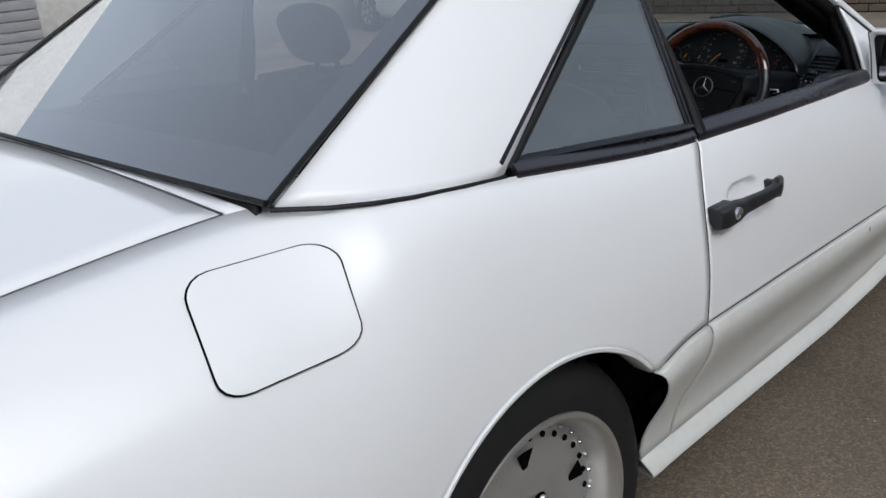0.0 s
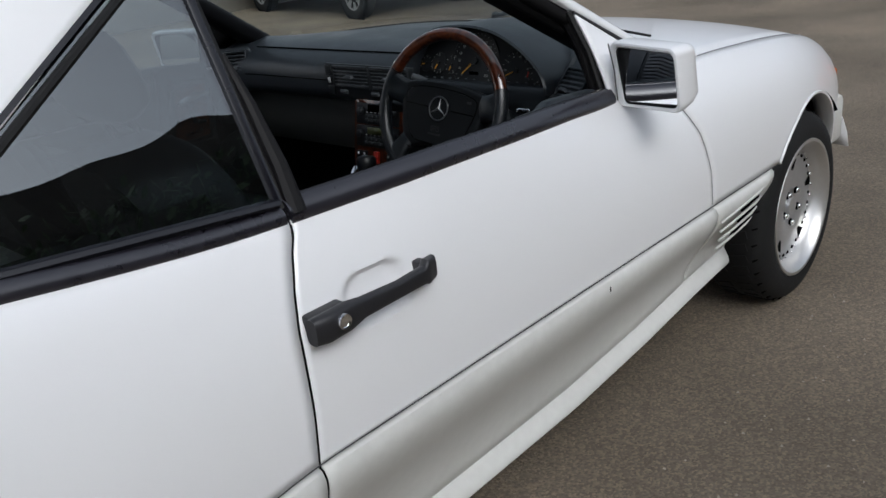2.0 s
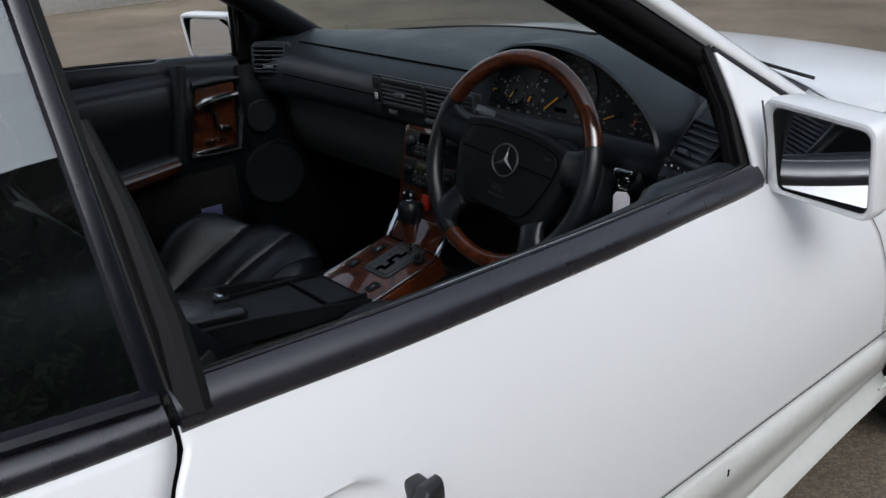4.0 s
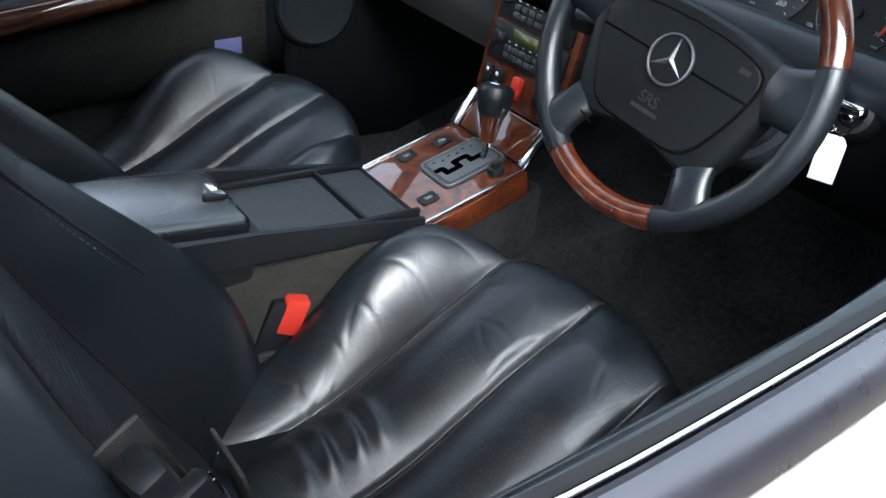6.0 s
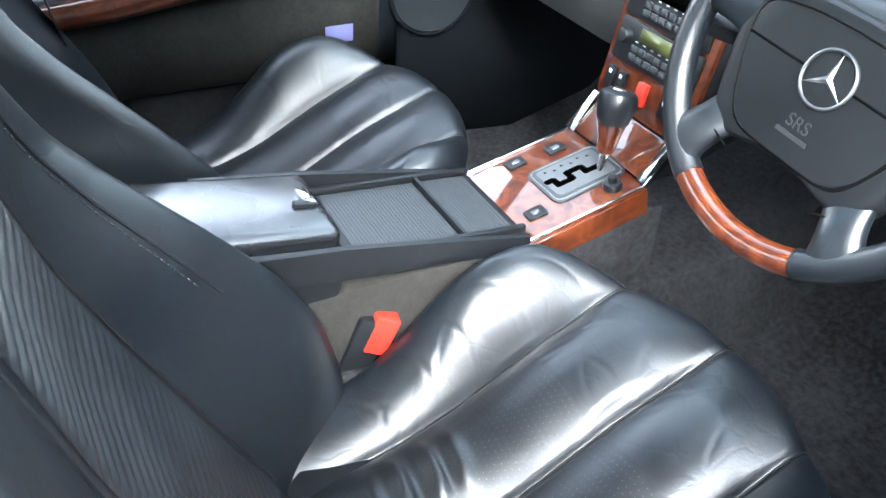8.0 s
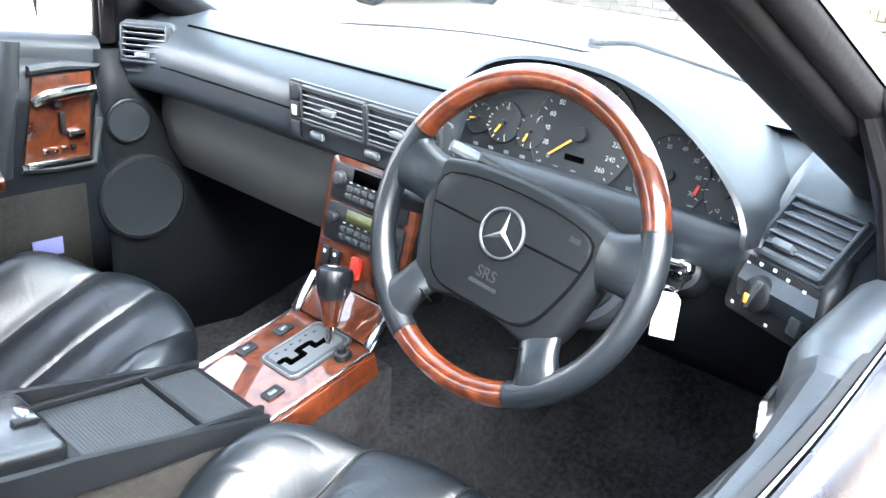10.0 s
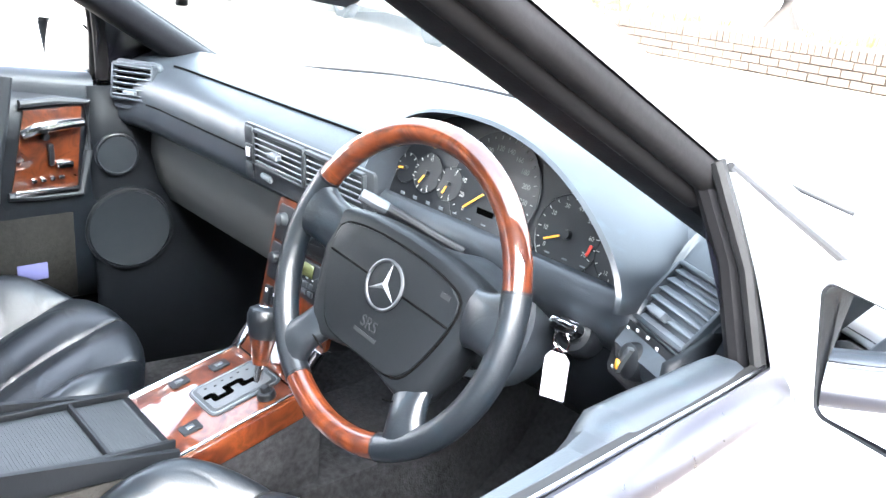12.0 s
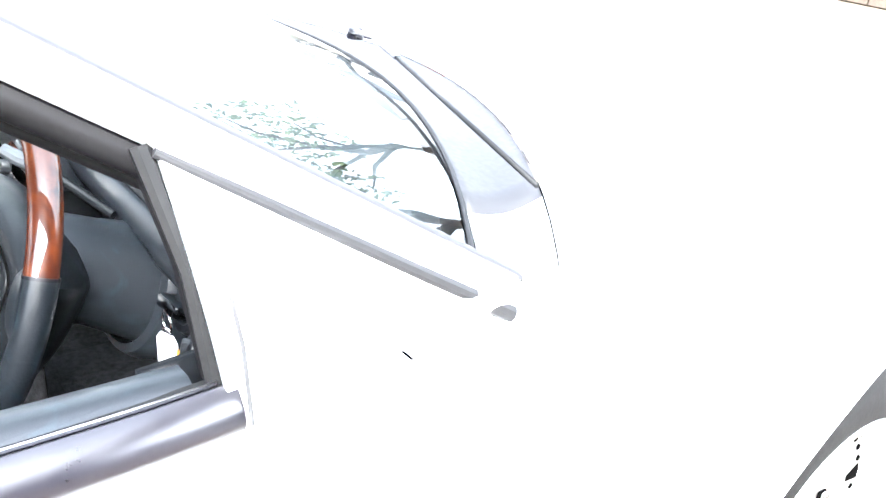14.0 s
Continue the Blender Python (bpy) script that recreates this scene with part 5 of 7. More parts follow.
    mB = Matrix.Translation((ox + 0.006 * -inner, 0.828, 0.760)) @ Euler((radians(20), 0, radians(-14 * inner))).to_matrix().to_4x4()
    gd = part("belt_guide", box((0.034, 0.024, 0.10), (0, 0, 0), 0.008, m=mB), PLASTIC, st, "grey plastic belt guide")
    part("guide_fin", box((0.006, 0.032, 0.11), (0, 0, 0), 0.003, m=mB @ Matrix.Translation((-0.022, 0.004, 0.0))), RUBBER, gd)
    part("guide_fin", box((0.014, 0.034, 0.08), (0, 0, 0), 0.004, m=mB @ Matrix.Translation((0.018, 0.006, -0.01))), PLASTIC, gd)
    part("guide_slot", box((0.007, 0.003, 0.04), (0, 0, 0), 0.001, m=mB @ Matrix.Translation((0.018, 0.024, 0.0))), CHROME, gd)
    part("belt_webbing", box((0.046, 0.003, 0.2), (0, 0, 0), 0.001, m=Matrix.Translation((ox, 0.886, 0.68)) @ Euler((radians(12), 0, 0)).to_matrix().to_4x4()), RUBBER, gd)
    bx = cx + inner * 0.272
    mK_ = Matrix.Translation((bx, 1.155, 0.421)) @ Euler((radians(-22), 0, radians(12 * inner))).to_matrix().to_4x4()
    bk_ = part("buckle_stalk", box((0.030, 0.044, 0.16), (0, 0, 0), 0.006, m=mK_ @ Matrix.Translation((0.004 * inner, -0.012, -0.055))), PLASTIC, st)
    part("buckle_button", box((0.024, 0.034, 0.058), (0, 0, 0), 0.004, m=mK_ @ Matrix.Translation((0, 0.002, 0.004))), RED, bk_, "red seat-belt release")
    return st


seat("driver_seat", 0.385, -1)
seat("passenger_seat", -0.352, 1)

# ---- dashboard ----
def yoff(x):
    return ip(x, [(-0.72, -0.03), (-0.66, -0.012), (-0.56, 0.0), (0.10, 0.0), (0.125, 0.0), (0.135, 0.13), (0.575, 0.13), (0.59, 0.06), (0.60, 0.06), (0.66, 0.03), (0.72, -0.03)])


def ybase(x):
    u = min(abs(x) / 0.765, 1)
    return 1.85 + 0.25 * (1 - u ** 2.2) - 0.02


rows_ = []
for x in sorted(set(np.linspace(-0.722, 0.722, 73)) | {0.125, 0.130, 0.135, 0.575, 0.583, 0.59}):
    o_ = yoff(x)
    yb = ybase(x)
    prof = [(yb, 0.940 - 0.055 * (x / 0.73) ** 2), (yb * 0.5 + 0.5 * (1.79 + min(o_, 0.06)), 0.942 - 0.025 * (x / 0.73) ** 2), (1.79 + min(o_, 0.06), 0.936), (1.745 + o_, 0.928), (1.704 + o_, 0.914), (1.676 + o_, 0.898), (1.660 + o_, 0.882), (1.652 + o_, 0.868),
            (1.648 + o_, 0.845), (1.646 + o_, 0.81), (1.648 + o_, 0.792), (1.660 + o_, 0.780), (1.70 + o_, 0.772), (1.74 + o_, 0.77)]
    if x > 0.585:
        k_ = -0.40 * (x - 0.60)
        prof = prof[:2] + [(1.815 + k_, 0.918), (1.788 + k_, 0.906), (1.762 + k_, 0.889), (1.735 + k_, 0.867), (1.708 + k_, 0.848), (1.685 + k_, 0.832),
                           (1.664 + k_, 0.822), (1.650 + k_, 0.81), (1.655 + k_, 0.792), (1.668 + k_, 0.776), (1.70 + k_, 0.766), (1.74 + k_, 0.765)]
    rows_.append([(x, y, z) for y, z in prof])
dash = sheet("dashboard", rows_, DASHM, car, "dark blue-grey vinyl dashboard", thick=0.01)
# seam lines across the passenger side
part("dash_seam", tube([(x, 1.704 + yoff(x) - 0.0005, 0.9155) for x in np.linspace(-0.59, 0.12, 20)], 0.0022, 6), GAP, dash)
part("dash_seam", tube([(x, 1.6475 + yoff(x), 0.838) for x in np.linspace(-0.60, -0.195, 12)], 0.0018, 6), GAP, dash)
part("dash_seam", tube([(-0.602, 1.70, 0.91), (-0.605, 1.655, 0.87), (-0.606, 1.645, 0.81), (-0.606, 1.66, 0.785)], 0.0015, 6), GAP, dash)
# glovebox and knee panels
gb = [[(x, 1.695 + dy, z) for dy, z in ((0.02, 0.775), (0.0, 0.765), (-0.002, 0.72), (0.012, 0.66), (0.035, 0.615), (0.10, 0.59), (0.2, 0.56))] for x in np.linspace(-0.68, -0.085, 14)]
gbox = sheet("glovebox", gb, DASHL, car, "lighter grey vinyl glovebox", thick=0.01)
part("glovebox_seam", tube([(x, 1.6965, 0.697 - 0.01 * x) for x in np.linspace(-0.60, -0.12, 10)], 0.0025, 6), GAP, gbox)
kn = [[(x, 1.72 + dy, z) for dy, z in ((0.03, 0.80), (0.0, 0.77), (0.005, 0.72), (0.03, 0.66), (0.10, 0.60))] for x in np.linspace(0.115, 0.71, 14)]
sheet("knee_panel", kn, KICK, car, "vinyl knee panel, darkened for the footwell's shade", thick=0.01)


def vent(name, m, w, h, n, parent, tab=None, rim=None, tilt=-22):
    """A louvred air outlet: back plate with the duct's shade painted black, frame, slats."""
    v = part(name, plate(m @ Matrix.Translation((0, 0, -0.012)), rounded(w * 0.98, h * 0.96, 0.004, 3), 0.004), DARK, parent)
    for (sx, sy, px, py) in ((w, 0.006, 0, h / 2), (w, 0.006, 0, -h / 2), (0.006, h, w / 2, 0), (0.006, h, -w / 2, 0)):
        part("vent_frame", box((sx, sy, 0.016), (0, 0, 0), 0.002, m=m @ Matrix.Translation((px, py, -0.003))), rim or PLASTG, v)
    for k in range(n):
        yy = -h / 2 + h * (k + 0.5) / n
        part("slat", box((w * 0.97, 0.0022, 0.013), (0, 0, 0), 0.0008, m=m @ Matrix.Translation((0, yy, -0.002)) @ Euler((radians(tilt), 0, 0)).to_matrix().to_4x4()), SATIN, v)
    if tab:
        part("vent_tab", box((0.028, 0.009, 0.012), (0, 0, 0), 0.002, m=m @ Matrix.Translation((tab[0], tab[1], 0.006))), SATIN, v)
    return v


mC = frame_at((-0.012, 1.6435, 0.842), (1, 0, 0), (0, -0.05, 1))
cp = part("centre_vent_panel", plate(mC @ Matrix.Translation((0, 0, -0.004)), rounded(0.362, 0.096, 0.006), 0.006, 0.0015), PLASTG, dash, "grey plastic centre vent panel")
for px in (-0.068, 0.088):
    vent("air_vent", mC @ Matrix.Translation((px, 0.013, 0.004)), 0.148, 0.058, 6, cp, (-0.005, 0.0))
for k in range(3):
    part("panel_switch", box((0.024, 0.026, 0.006), (0, 0, 0), 0.002, m=mC @ Matrix.Translation((-0.164, 0.031 - 0.031 * k, 0.003))), PLASTG, cp)
part("switch_mark", box((0.010, 0.016, 0.002), (0, 0, 0), 0.0005, m=mC @ Matrix.Translation((-0.164, 0.0, 0.0068))), WHITEP, cp)
for px in (-0.108, 0.022, 0.13):
    part("thumbwheel", box((0.034, 0.013, 0.008), (0, 0, 0), 0.005, m=mC @ Matrix.Translation((px, -0.032, 0.005))), SATIN, cp)
# passenger-side outlet in the dash end, and the driver's outlet lying in the slope beside the instruments
mV = frame_at((-0.648, 1.636, 0.872), (0.85, 0.42, 0.02), (0, 0.18, 1))
part("vent_surround", plate(mV @ Matrix.Translation((0, -0.002, -0.022)), rounded(0.118, 0.100, 0.012), 0.012, 0.004), DASHM, dash)
vent("air_vent", mV @ Matrix.Translation((0, 0.004, 0.000)), 0.100, 0.070, 6, dash, (0.0, -0.022), DASHM)
mV = frame_at((0.645, 1.688, 0.862), (0.089, -0.039, 0.002), (0.0, 0.052, 0.052))
part("vent_surround", plate(mV @ Matrix.Translation((0, 0, -0.012)), rounded(0.112, 0.088, 0.006), 0.013, 0.002), DASHM, dash)
vent("air_vent", mV @ Matrix.Translation((0, 0.0, 0.004)), 0.100, 0.076, 6, dash, (-0.012, -0.022), DASHM, 48)
# light switch panel below the driver's outlet
mL = frame_at((0.634, 1.650, 0.799), (0.92, -0.39, 0.0), (0, 0.22, 1))
lp = part("switch_panel", plate(mL @ Matrix.Translation((0, 0, -0.012)), rounded(0.122, 0.066, 0.008), 0.014, 0.002), PLASTIC, dash, "black light switch panel")
kb = part("light_switch", lathe([(0.0, 0.012), (0.015, 0.011), (0.019, 0.008), (0.021, 0.0), (0.022, -0.006)], mL @ Matrix.Translation((-0.012, 0.0, 0.006)), 28), PLASTIC, lp)
part("switch_grip", box((0.007, 0.034, 0.014), (0, 0, 0), 0.002, m=mL @ Matrix.Translation((-0.012, 0.0, 0.016)) @ Euler((0, 0, radians(-18))).to_matrix().to_4x4()), PLASTG, kb)
part("switch_mark", box((0.006, 0.010, 0.002), (0, 0, 0), 0.0, m=mL @ Matrix.Translation((-0.014, -0.006, 0.024))), YELLOW, kb)
for k, (px, py) in enumerate(((-0.045, 0.024), (-0.028, 0.029), (-0.008, 0.030), (0.012, 0.027), (0.026, 0.018), (-0.048, -0.024), (0.006, -0.028), (0.036, 0.024))):
    part("print_mark", box((0.0042, 0.0034, 0.001), (0, 0, 0), 0.0, m=mL @ Matrix.Translation((px, py, 0.003))), WHITEP, lp)
part("push_switch", box((0.016, 0.02, 0.010), (0, 0, 0), 0.003, m=mL @ Matrix.Translation((0.044, -0.012, 0.006))), PLASTG, lp)

# ---- instrument binnacle ----
ARCH = [(0.128, 0.842), (0.130, 0.885), (0.150, 0.935), (0.195, 0.972), (0.26, 0.988), (0.35, 0.988), (0.43, 0.972), (0.50, 0.940), (0.555, 0.900), (0.580, 0.868), (0.585, 0.845)]
arch = spline([(x, 0, z) for x, z in ARCH], 33)


def face_y(z):
    """The instrument face leans back from its foot."""
    return 1.693 + 0.33 * (z - 0.845)



rows_ = []
for yy, grow, drop in ((1.760, -0.010, 0.0), (1.725, -0.004, 0.0), (1.702, 0.0, 0.0), (1.694, 0.004, 0.001), (1.698, 0.009, 0.001), (1.72, 0.012, 0.003), (1.77, 0.014, 0.008), (1.83, 0.018, 0.016), (1.90, 0.024, 0.030), (1.99, 0.03, 0.055)):
    row = []
    for p in arch:
        c = Vector((0.357, 0, 0.86))
        q = p - c
        l_ = q.length
        q = c + q * ((l_ + grow) / l_)
        back_ = max(0.0, min(1.0, (1.80 - yy) / 0.07))
        row.append((q.x, yy + back_ * (face_y(p.z) - 1.757) * (1.0 if yy > 1.75 else 0.80), q.z - drop))
    rows_.append(row)
hood = sheet("instrument_hood", rows_, DASHM, dash, "vinyl hood over the instruments", thick=0.006)
cl = part("instrument_face", slab([(p.x, face_y(p.z), p.z) for p in arch], (0, 1, 0), 0.004), PLASTIC, dash, "black instrument face", smooth=False)
# panel between the instruments and the column
rows_ = []
for x in np.linspace(0.118, 0.60, 25):
    rows_.append([(x, y, z) for y, z in ((1.694, 0.847), (1.688, 0.843), (1.682, 0.836), (1.680, 0.826), (1.690, 0.80), (1.710, 0.775), (1.75, 0.76))])
sheet("column_surround", rows_, DASHM, dash, thick=0.008)


def dial(cx, cz, r, a0, a1, ticks, nums, needle, size=0.008, material=YELLOW):
    m = frame_at((cx, face_y(cz) - 0.0018 - (0.0012 if r < 0.03 else 0.0), cz), (1, 0, 0), (0, 0.33, 1))
    d = part("dial", lathe([(0, 0.0004), (r * 1.05, 0.0004), (r * 1.07, 0.0012), (r * 1.09, 0.0)], m, 40), PLASTIC, cl)
    for k in range(ticks):
        a = radians(a0 + (a1 - a0) * k / (ticks - 1))
        big = k % 2 == 0
        part("tick", box((0.0045 if big else 0.003, 0.0011, 0.0006), (0, 0, 0), 0, m=m @ Euler((0, 0, a)).to_matrix().to_4x4() @ Matrix.Translation((r * 0.96, 0, 0.001))), DIALP, d)
    for k, t_ in enumerate(nums):
        a = radians(a0 + (a1 - a0) * k / max(len(nums) - 1, 1))
        part("numeral", text_bm(t_, size, m @ Matrix.Translation((r * 0.76 * math.cos(a), r * 0.76 * math.sin(a), 0.0012))), DIALP, d, smooth=False)
    a = radians(needle)
    part("needle", box((r * 0.52, 0.0028, 0.0015), (r * 0.46, 0, 0), 0.0005, m=m @ Euler((0, 0, a)).to_matrix().to_4x4() @ Matrix.Translation((0, 0, 0.004))), material, d)
    part("needle_hub", cyl(r * 0.14, r * 0.12, 0.006, m @ Matrix.Translation((0, 0, 0.003)), 16), PLASTIC, d)
    return d


dial(0.330, 0.902, 0.072, 222, -42, 27, ["0", "20", "40", "60", "80", "100", "120", "140", "160", "180", "200", "220", "240", "260"], 222, 0.0095)
td = dial(0.466, 0.884, 0.046, 215, -25, 15, ["0", "10", "20", "30", "40", "50", "60", "70"], 205, 0.0075)
part("red_zone", box((0.004, 0.014, 0.0008), (0, 0, 0), 0, m=frame_at((0.466, face_y(0.884) - 0.0028, 0.884), (1, 0, 0), (0, 0.33, 1)) @ Euler((0, 0, radians(-12))).to_matrix().to_4x4() @ Matrix.Translation((0.038, 0, 0.001))), RED, td)
dial(0.542, 0.880, 0.028, 360, 30, 12, ["3", "12", "9", "6"], 75, 0.0065)
dial(0.160, 0.890, 0.020, 200, -20, 7, [], 190, 0.006)
dial(0.205, 0.893, 0.026, 290, 90, 9, ["0", "40"], 240, 0.0065)
dial(0.252, 0.890, 0.022, 290, 70, 7, ["1", "3"], 250, 0.0065)
for k in range(15):
    if k not in (7, 8):
        part("warning_symbol", box((0.008, 0.001, 0.0045), (0.165 + 0.028 * k, face_y(0.856) - 0.0016, 0.856), 0), SATIN, cl, smooth=False)
part("odometer", box((0.03, 0.001, 0.009), (0.330, face_y(0.872) - 0.0030, 0.872), 0), DARK, cl, smooth=False)

# ---- steering wheel ----
SW = Vector((0.3757, 1.5102, 0.8261))
mS = pose(*SW, 90 - 19.7, 0, 3.1) @ pose(0, 0, 0, 0, 0, -6.5)
SN = mS.to_3x3() @ Vector((0, 0, 1))
swheel = new("steering_wheel")
swheel.parent = car
RW = 0.1795


def rim_arc(a0, a1, r, n=None):
    n = n or max(6, int(abs(a1 - a0) / 5))
    return [mS @ Vector((RW * math.cos(radians(a)), RW * math.sin(radians(a)), 0)) for a in np.linspace(a0, a1, n)]


for a0, a1, mt, lab in ((23, 156.5, WOOD, "lacquered walnut rim section"), (156.5, 243.5, LEATHER, "worn leather rim section"), (243.5, 297.5, WOOD, "lacquered walnut rim section"), (297.5, 383, LEATHER, "worn leather rim section")):
    part("rim_section", tube(rim_arc(a0, a1, RW), 0.0155 if mt is WOOD else 0.0162, 14, flat=1.0, up=SN), mt, swheel, lab)
for a in (23, 156.5, 243.5, 297.5):
    part("rim_joint", tube(rim_arc(a - 0.5, a + 0.5, RW, 3), 0.0166, 14, up=SN), PLASTIC, swheel)
half_pad = [(0.0, 0.066), (0.06, 0.063), (0.105, 0.056), (0.130, 0.048), (0.137, 0.036), (0.131, 0.0), (0.121, -0.04), (0.112, -0.070), (0.100, -0.094), (0.080, -0.104), (0.055, -0.100), (0.03, -0.095), (0.0, -0.093)]
pad = half_pad + [(-x, y) for x, y in half_pad[-2:0:-1]]
padc = [(p.x, p.y) for p in spline([(x, y, 0) for x, y in pad + [pad[0]]], 73)][:-1]
rings = []
for sc, zz in ((0.72, -0.080), (0.90, -0.060), (0.985, -0.035), (1.0, -0.018), (0.99, -0.008), (0.965, -0.002), (0.93, 0.001), (0.87, 0.002)):
    rings.append([mS @ Vector((x * sc, y * sc - 0.012 * (1 - sc), zz)) for x, y in padc])
bm = grid_bm(rings, close_v=True)
bm.verts.ensure_lookup_table()
bm.faces.new([bm.verts[7 * 72 + i] for i in range(72)])
hub = part("wheel_hub", bm, HUBM, swheel, "black grained airbag cover")
half_lid = [(0.0, 0.048), (0.05, 0.046), (0.088, 0.040), (0.104, 0.033), (0.109, 0.020), (0.103, -0.012), (0.088, -0.050), (0.074, -0.074), (0.058, -0.084), (0.03, -0.086), (0.0, -0.086)]
inset = half_lid + [(-x, y) for x, y in half_lid[-2:0:-1]]
insc = [(p.x, p.y) for p in spline([(x, y, 0) for x, y in inset + [inset[0]]], 61)][:-1]
part("airbag_lid", plate(mS @ Matrix.Translation((0, 0, 0.0005)), insc, 0.0048, 0.0016), HUBM, hub, "grained airbag lid")
part("lid_groove", tube([mS @ Vector((x * 1.012, y * 1.014, 0.0022)) for x, y in insc], 0.0017, 6, closed=True, up=SN), GAP, hub)
for x0, x1 in ((-0.106, -0.029), (0.029, 0.106)):
    part("lid_groove", tube([mS @ Vector((x0, 0.0, 0.0052)), mS @ Vector((x1, 0.0, 0.0052))], 0.0014, 6), GAP, hub)
em = mS @ Matrix.Translation((0, 0.0, 0.0058))
part("badge_field", cyl(0.031, 0.0305, 0.003, em @ Matrix.Translation((0, 0, -0.0008)), 40, 0.0008), HUBM, hub)
ring = part("hub_badge", tube([em @ Vector((0.0285 * math.cos(a), 0.0285 * math.sin(a), 0.0016)) for a in np.linspace(0, 2 * math.pi, 49)[:-1]], 0.0019, 8, closed=True, up=SN), BADGE, hub, "round satin chrome badge")
for a in (90, 210, 330):
    bm = bmesh.new()
    tip, l_, r_ = (Vector((q * math.cos(radians(a + da)), q * math.sin(radians(a + da)), 0.0008)) for q, da in ((0.0278, 0), (0.0042, 60), (0.0042, -60)))
    crest = Vector((0, 0, 0.0042))
    vs = [bm.verts.new(em @ v) for v in (tip, l_, r_, crest, Vector((0, 0, 0.0008)))]
    for f_ in ((0, 1, 3), (0, 3, 2), (0, 4, 1), (0, 2, 4), (1, 4, 3), (2, 3, 4)):
        bm.faces.new([vs[i] for i in f_])
    part("badge_arm", bm, BADGE, ring, smooth=False)
part("lettering", text_bm("SRS", 0.019, mS @ Matrix.Translation((0.0, -0.050, 0.0054)), 0.0004), HUBP, hub, smooth=False)
part("lettering_bar", box((0.040, 0.0045, 0.0006), (0, 0, 0), 0, m=mS @ Matrix.Translation((0.0, -0.063, 0.0054))), HUBP, hub, smooth=False)
part("lettering_bar", box((0.014, 0.006, 0.0006), (0, 0, 0), 0, m=mS @ Matrix.Translation((0.087, 0.028, 0.0054))), HUBP, hub, smooth=False)


def spoke(root, end, w0, w1, neck, name_label):
    """A padded arm from the hub to the rim, pinched between its ends and flared into the rim."""
    p0, p1 = Vector((*root, -0.016)), Vector((*end, -0.001))
    along = (p1 - p0).normalized()
    side = Vector((0, 0, 1)).cross(along).normalized()
    rows_ = []
    for k in range(13):
        t = k / 12
        c = p0.lerp(p1, t) + Vector((0, 0, 0.005 * math.sin(math.pi * t)))
        w = (w0 * (1 - t) + w1 * t) * (1 - neck * math.sin(math.pi * min(t * 1.15, 1)) ** 1.5) + 0.010 * max(0, (t - 0.75) / 0.25) ** 2
        th = 0.013 + 0.002 * t
        rows_.append([mS @ (c + side * w * math.copysign(abs(math.cos(q)) ** 0.8, math.cos(q)) + Vector((0, 0, th * math.copysign(abs(math.sin(q)) ** 0.8, math.sin(q))))) for q in (2 * math.pi * j / 20 for j in range(20))])
    return part("spoke", grid_bm(rows_, close_v=True, caps=True), LEATHER, swheel, name_label)


for sg in (-1, 1):
    spoke((sg * 0.105, 0.018), (sg * 0.171, 0.032), 0.034, 0.036, 0.10, "worn leather spoke")
    low_arm = spoke((sg * 0.082, -0.078), (sg * 0.112, -0.137), 0.026, 0.027, 0.12, "worn leather spoke")
    part("spoke_seam", tube([mS @ Vector((sg * (0.060 + 0.05 * t), -0.112 + 0.020 * t, 0.0005 + 0.004 * math.sin(math.pi * t))) for t in np.linspace(0, 1, 9)], 0.0012, 6, up=SN), GAP, low_arm)
    part("horn_key", box((0.010, 0.030, 0.007), (0, 0, 0), 0.003, m=mS @ Matrix.Translation((sg * 0.143, 0.030, 0.004)) @ pose(0, 0, 0, 0, 0, -12 * sg)), PLASTG, swheel)
# column, stalks
part("column_shroud", tube([mS @ Vector((0, -0.004, -0.05)), mS @ Vector((0, -0.004, -0.075)), mS @ Vector((0, -0.006, -0.12)), mS @ Vector((0, -0.012, -0.17)), mS @ Vector((0, -0.02, -0.23))], [0.060, 0.066, 0.066, 0.074, 0.084], 28, flat=0.92), DASHM, car, "grey-blue steering column shroud")
part("column_collar", lathe([(0.078, -0.172), (0.088, -0.176), (0.094, -0.190), (0.098, -0.22)], mS @ Matrix.Translation((0, -0.012, 0)), 32), DASHM, car)
lever_ = part("indicator_stalk", tube([(0.330, 1.668, 0.824), (0.290, 1.646, 0.840), (0.264, 1.627, 0.854), (0.246, 1.604, 0.868)], [0.006, 0.006, 0.0065, 0.008], 10), PLASTIC, car, "dark indicator stalk with pale tip")
part("stalk_end", tube([(0.246, 1.604, 0.868), (0.238, 1.592, 0.875), (0.225, 1.577, 0.885)], [0.0085, 0.0095, 0.008], 10), SATIN, lever_)
stalk = part("cruise_stalk", tube([(0.330, 1.610, 0.800), (0.27, 1.570, 0.806), (0.226, 1.538, 0.815)], [0.007, 0.007, 0.009], 10), PLASTIC, car)
part("stalk_end", box((0.036, 0.026, 0.022), (0, 0, 0), 0.006, m=pose(0.214, 1.528, 0.817, 20, 10, 36)), PLASTIC, stalk)

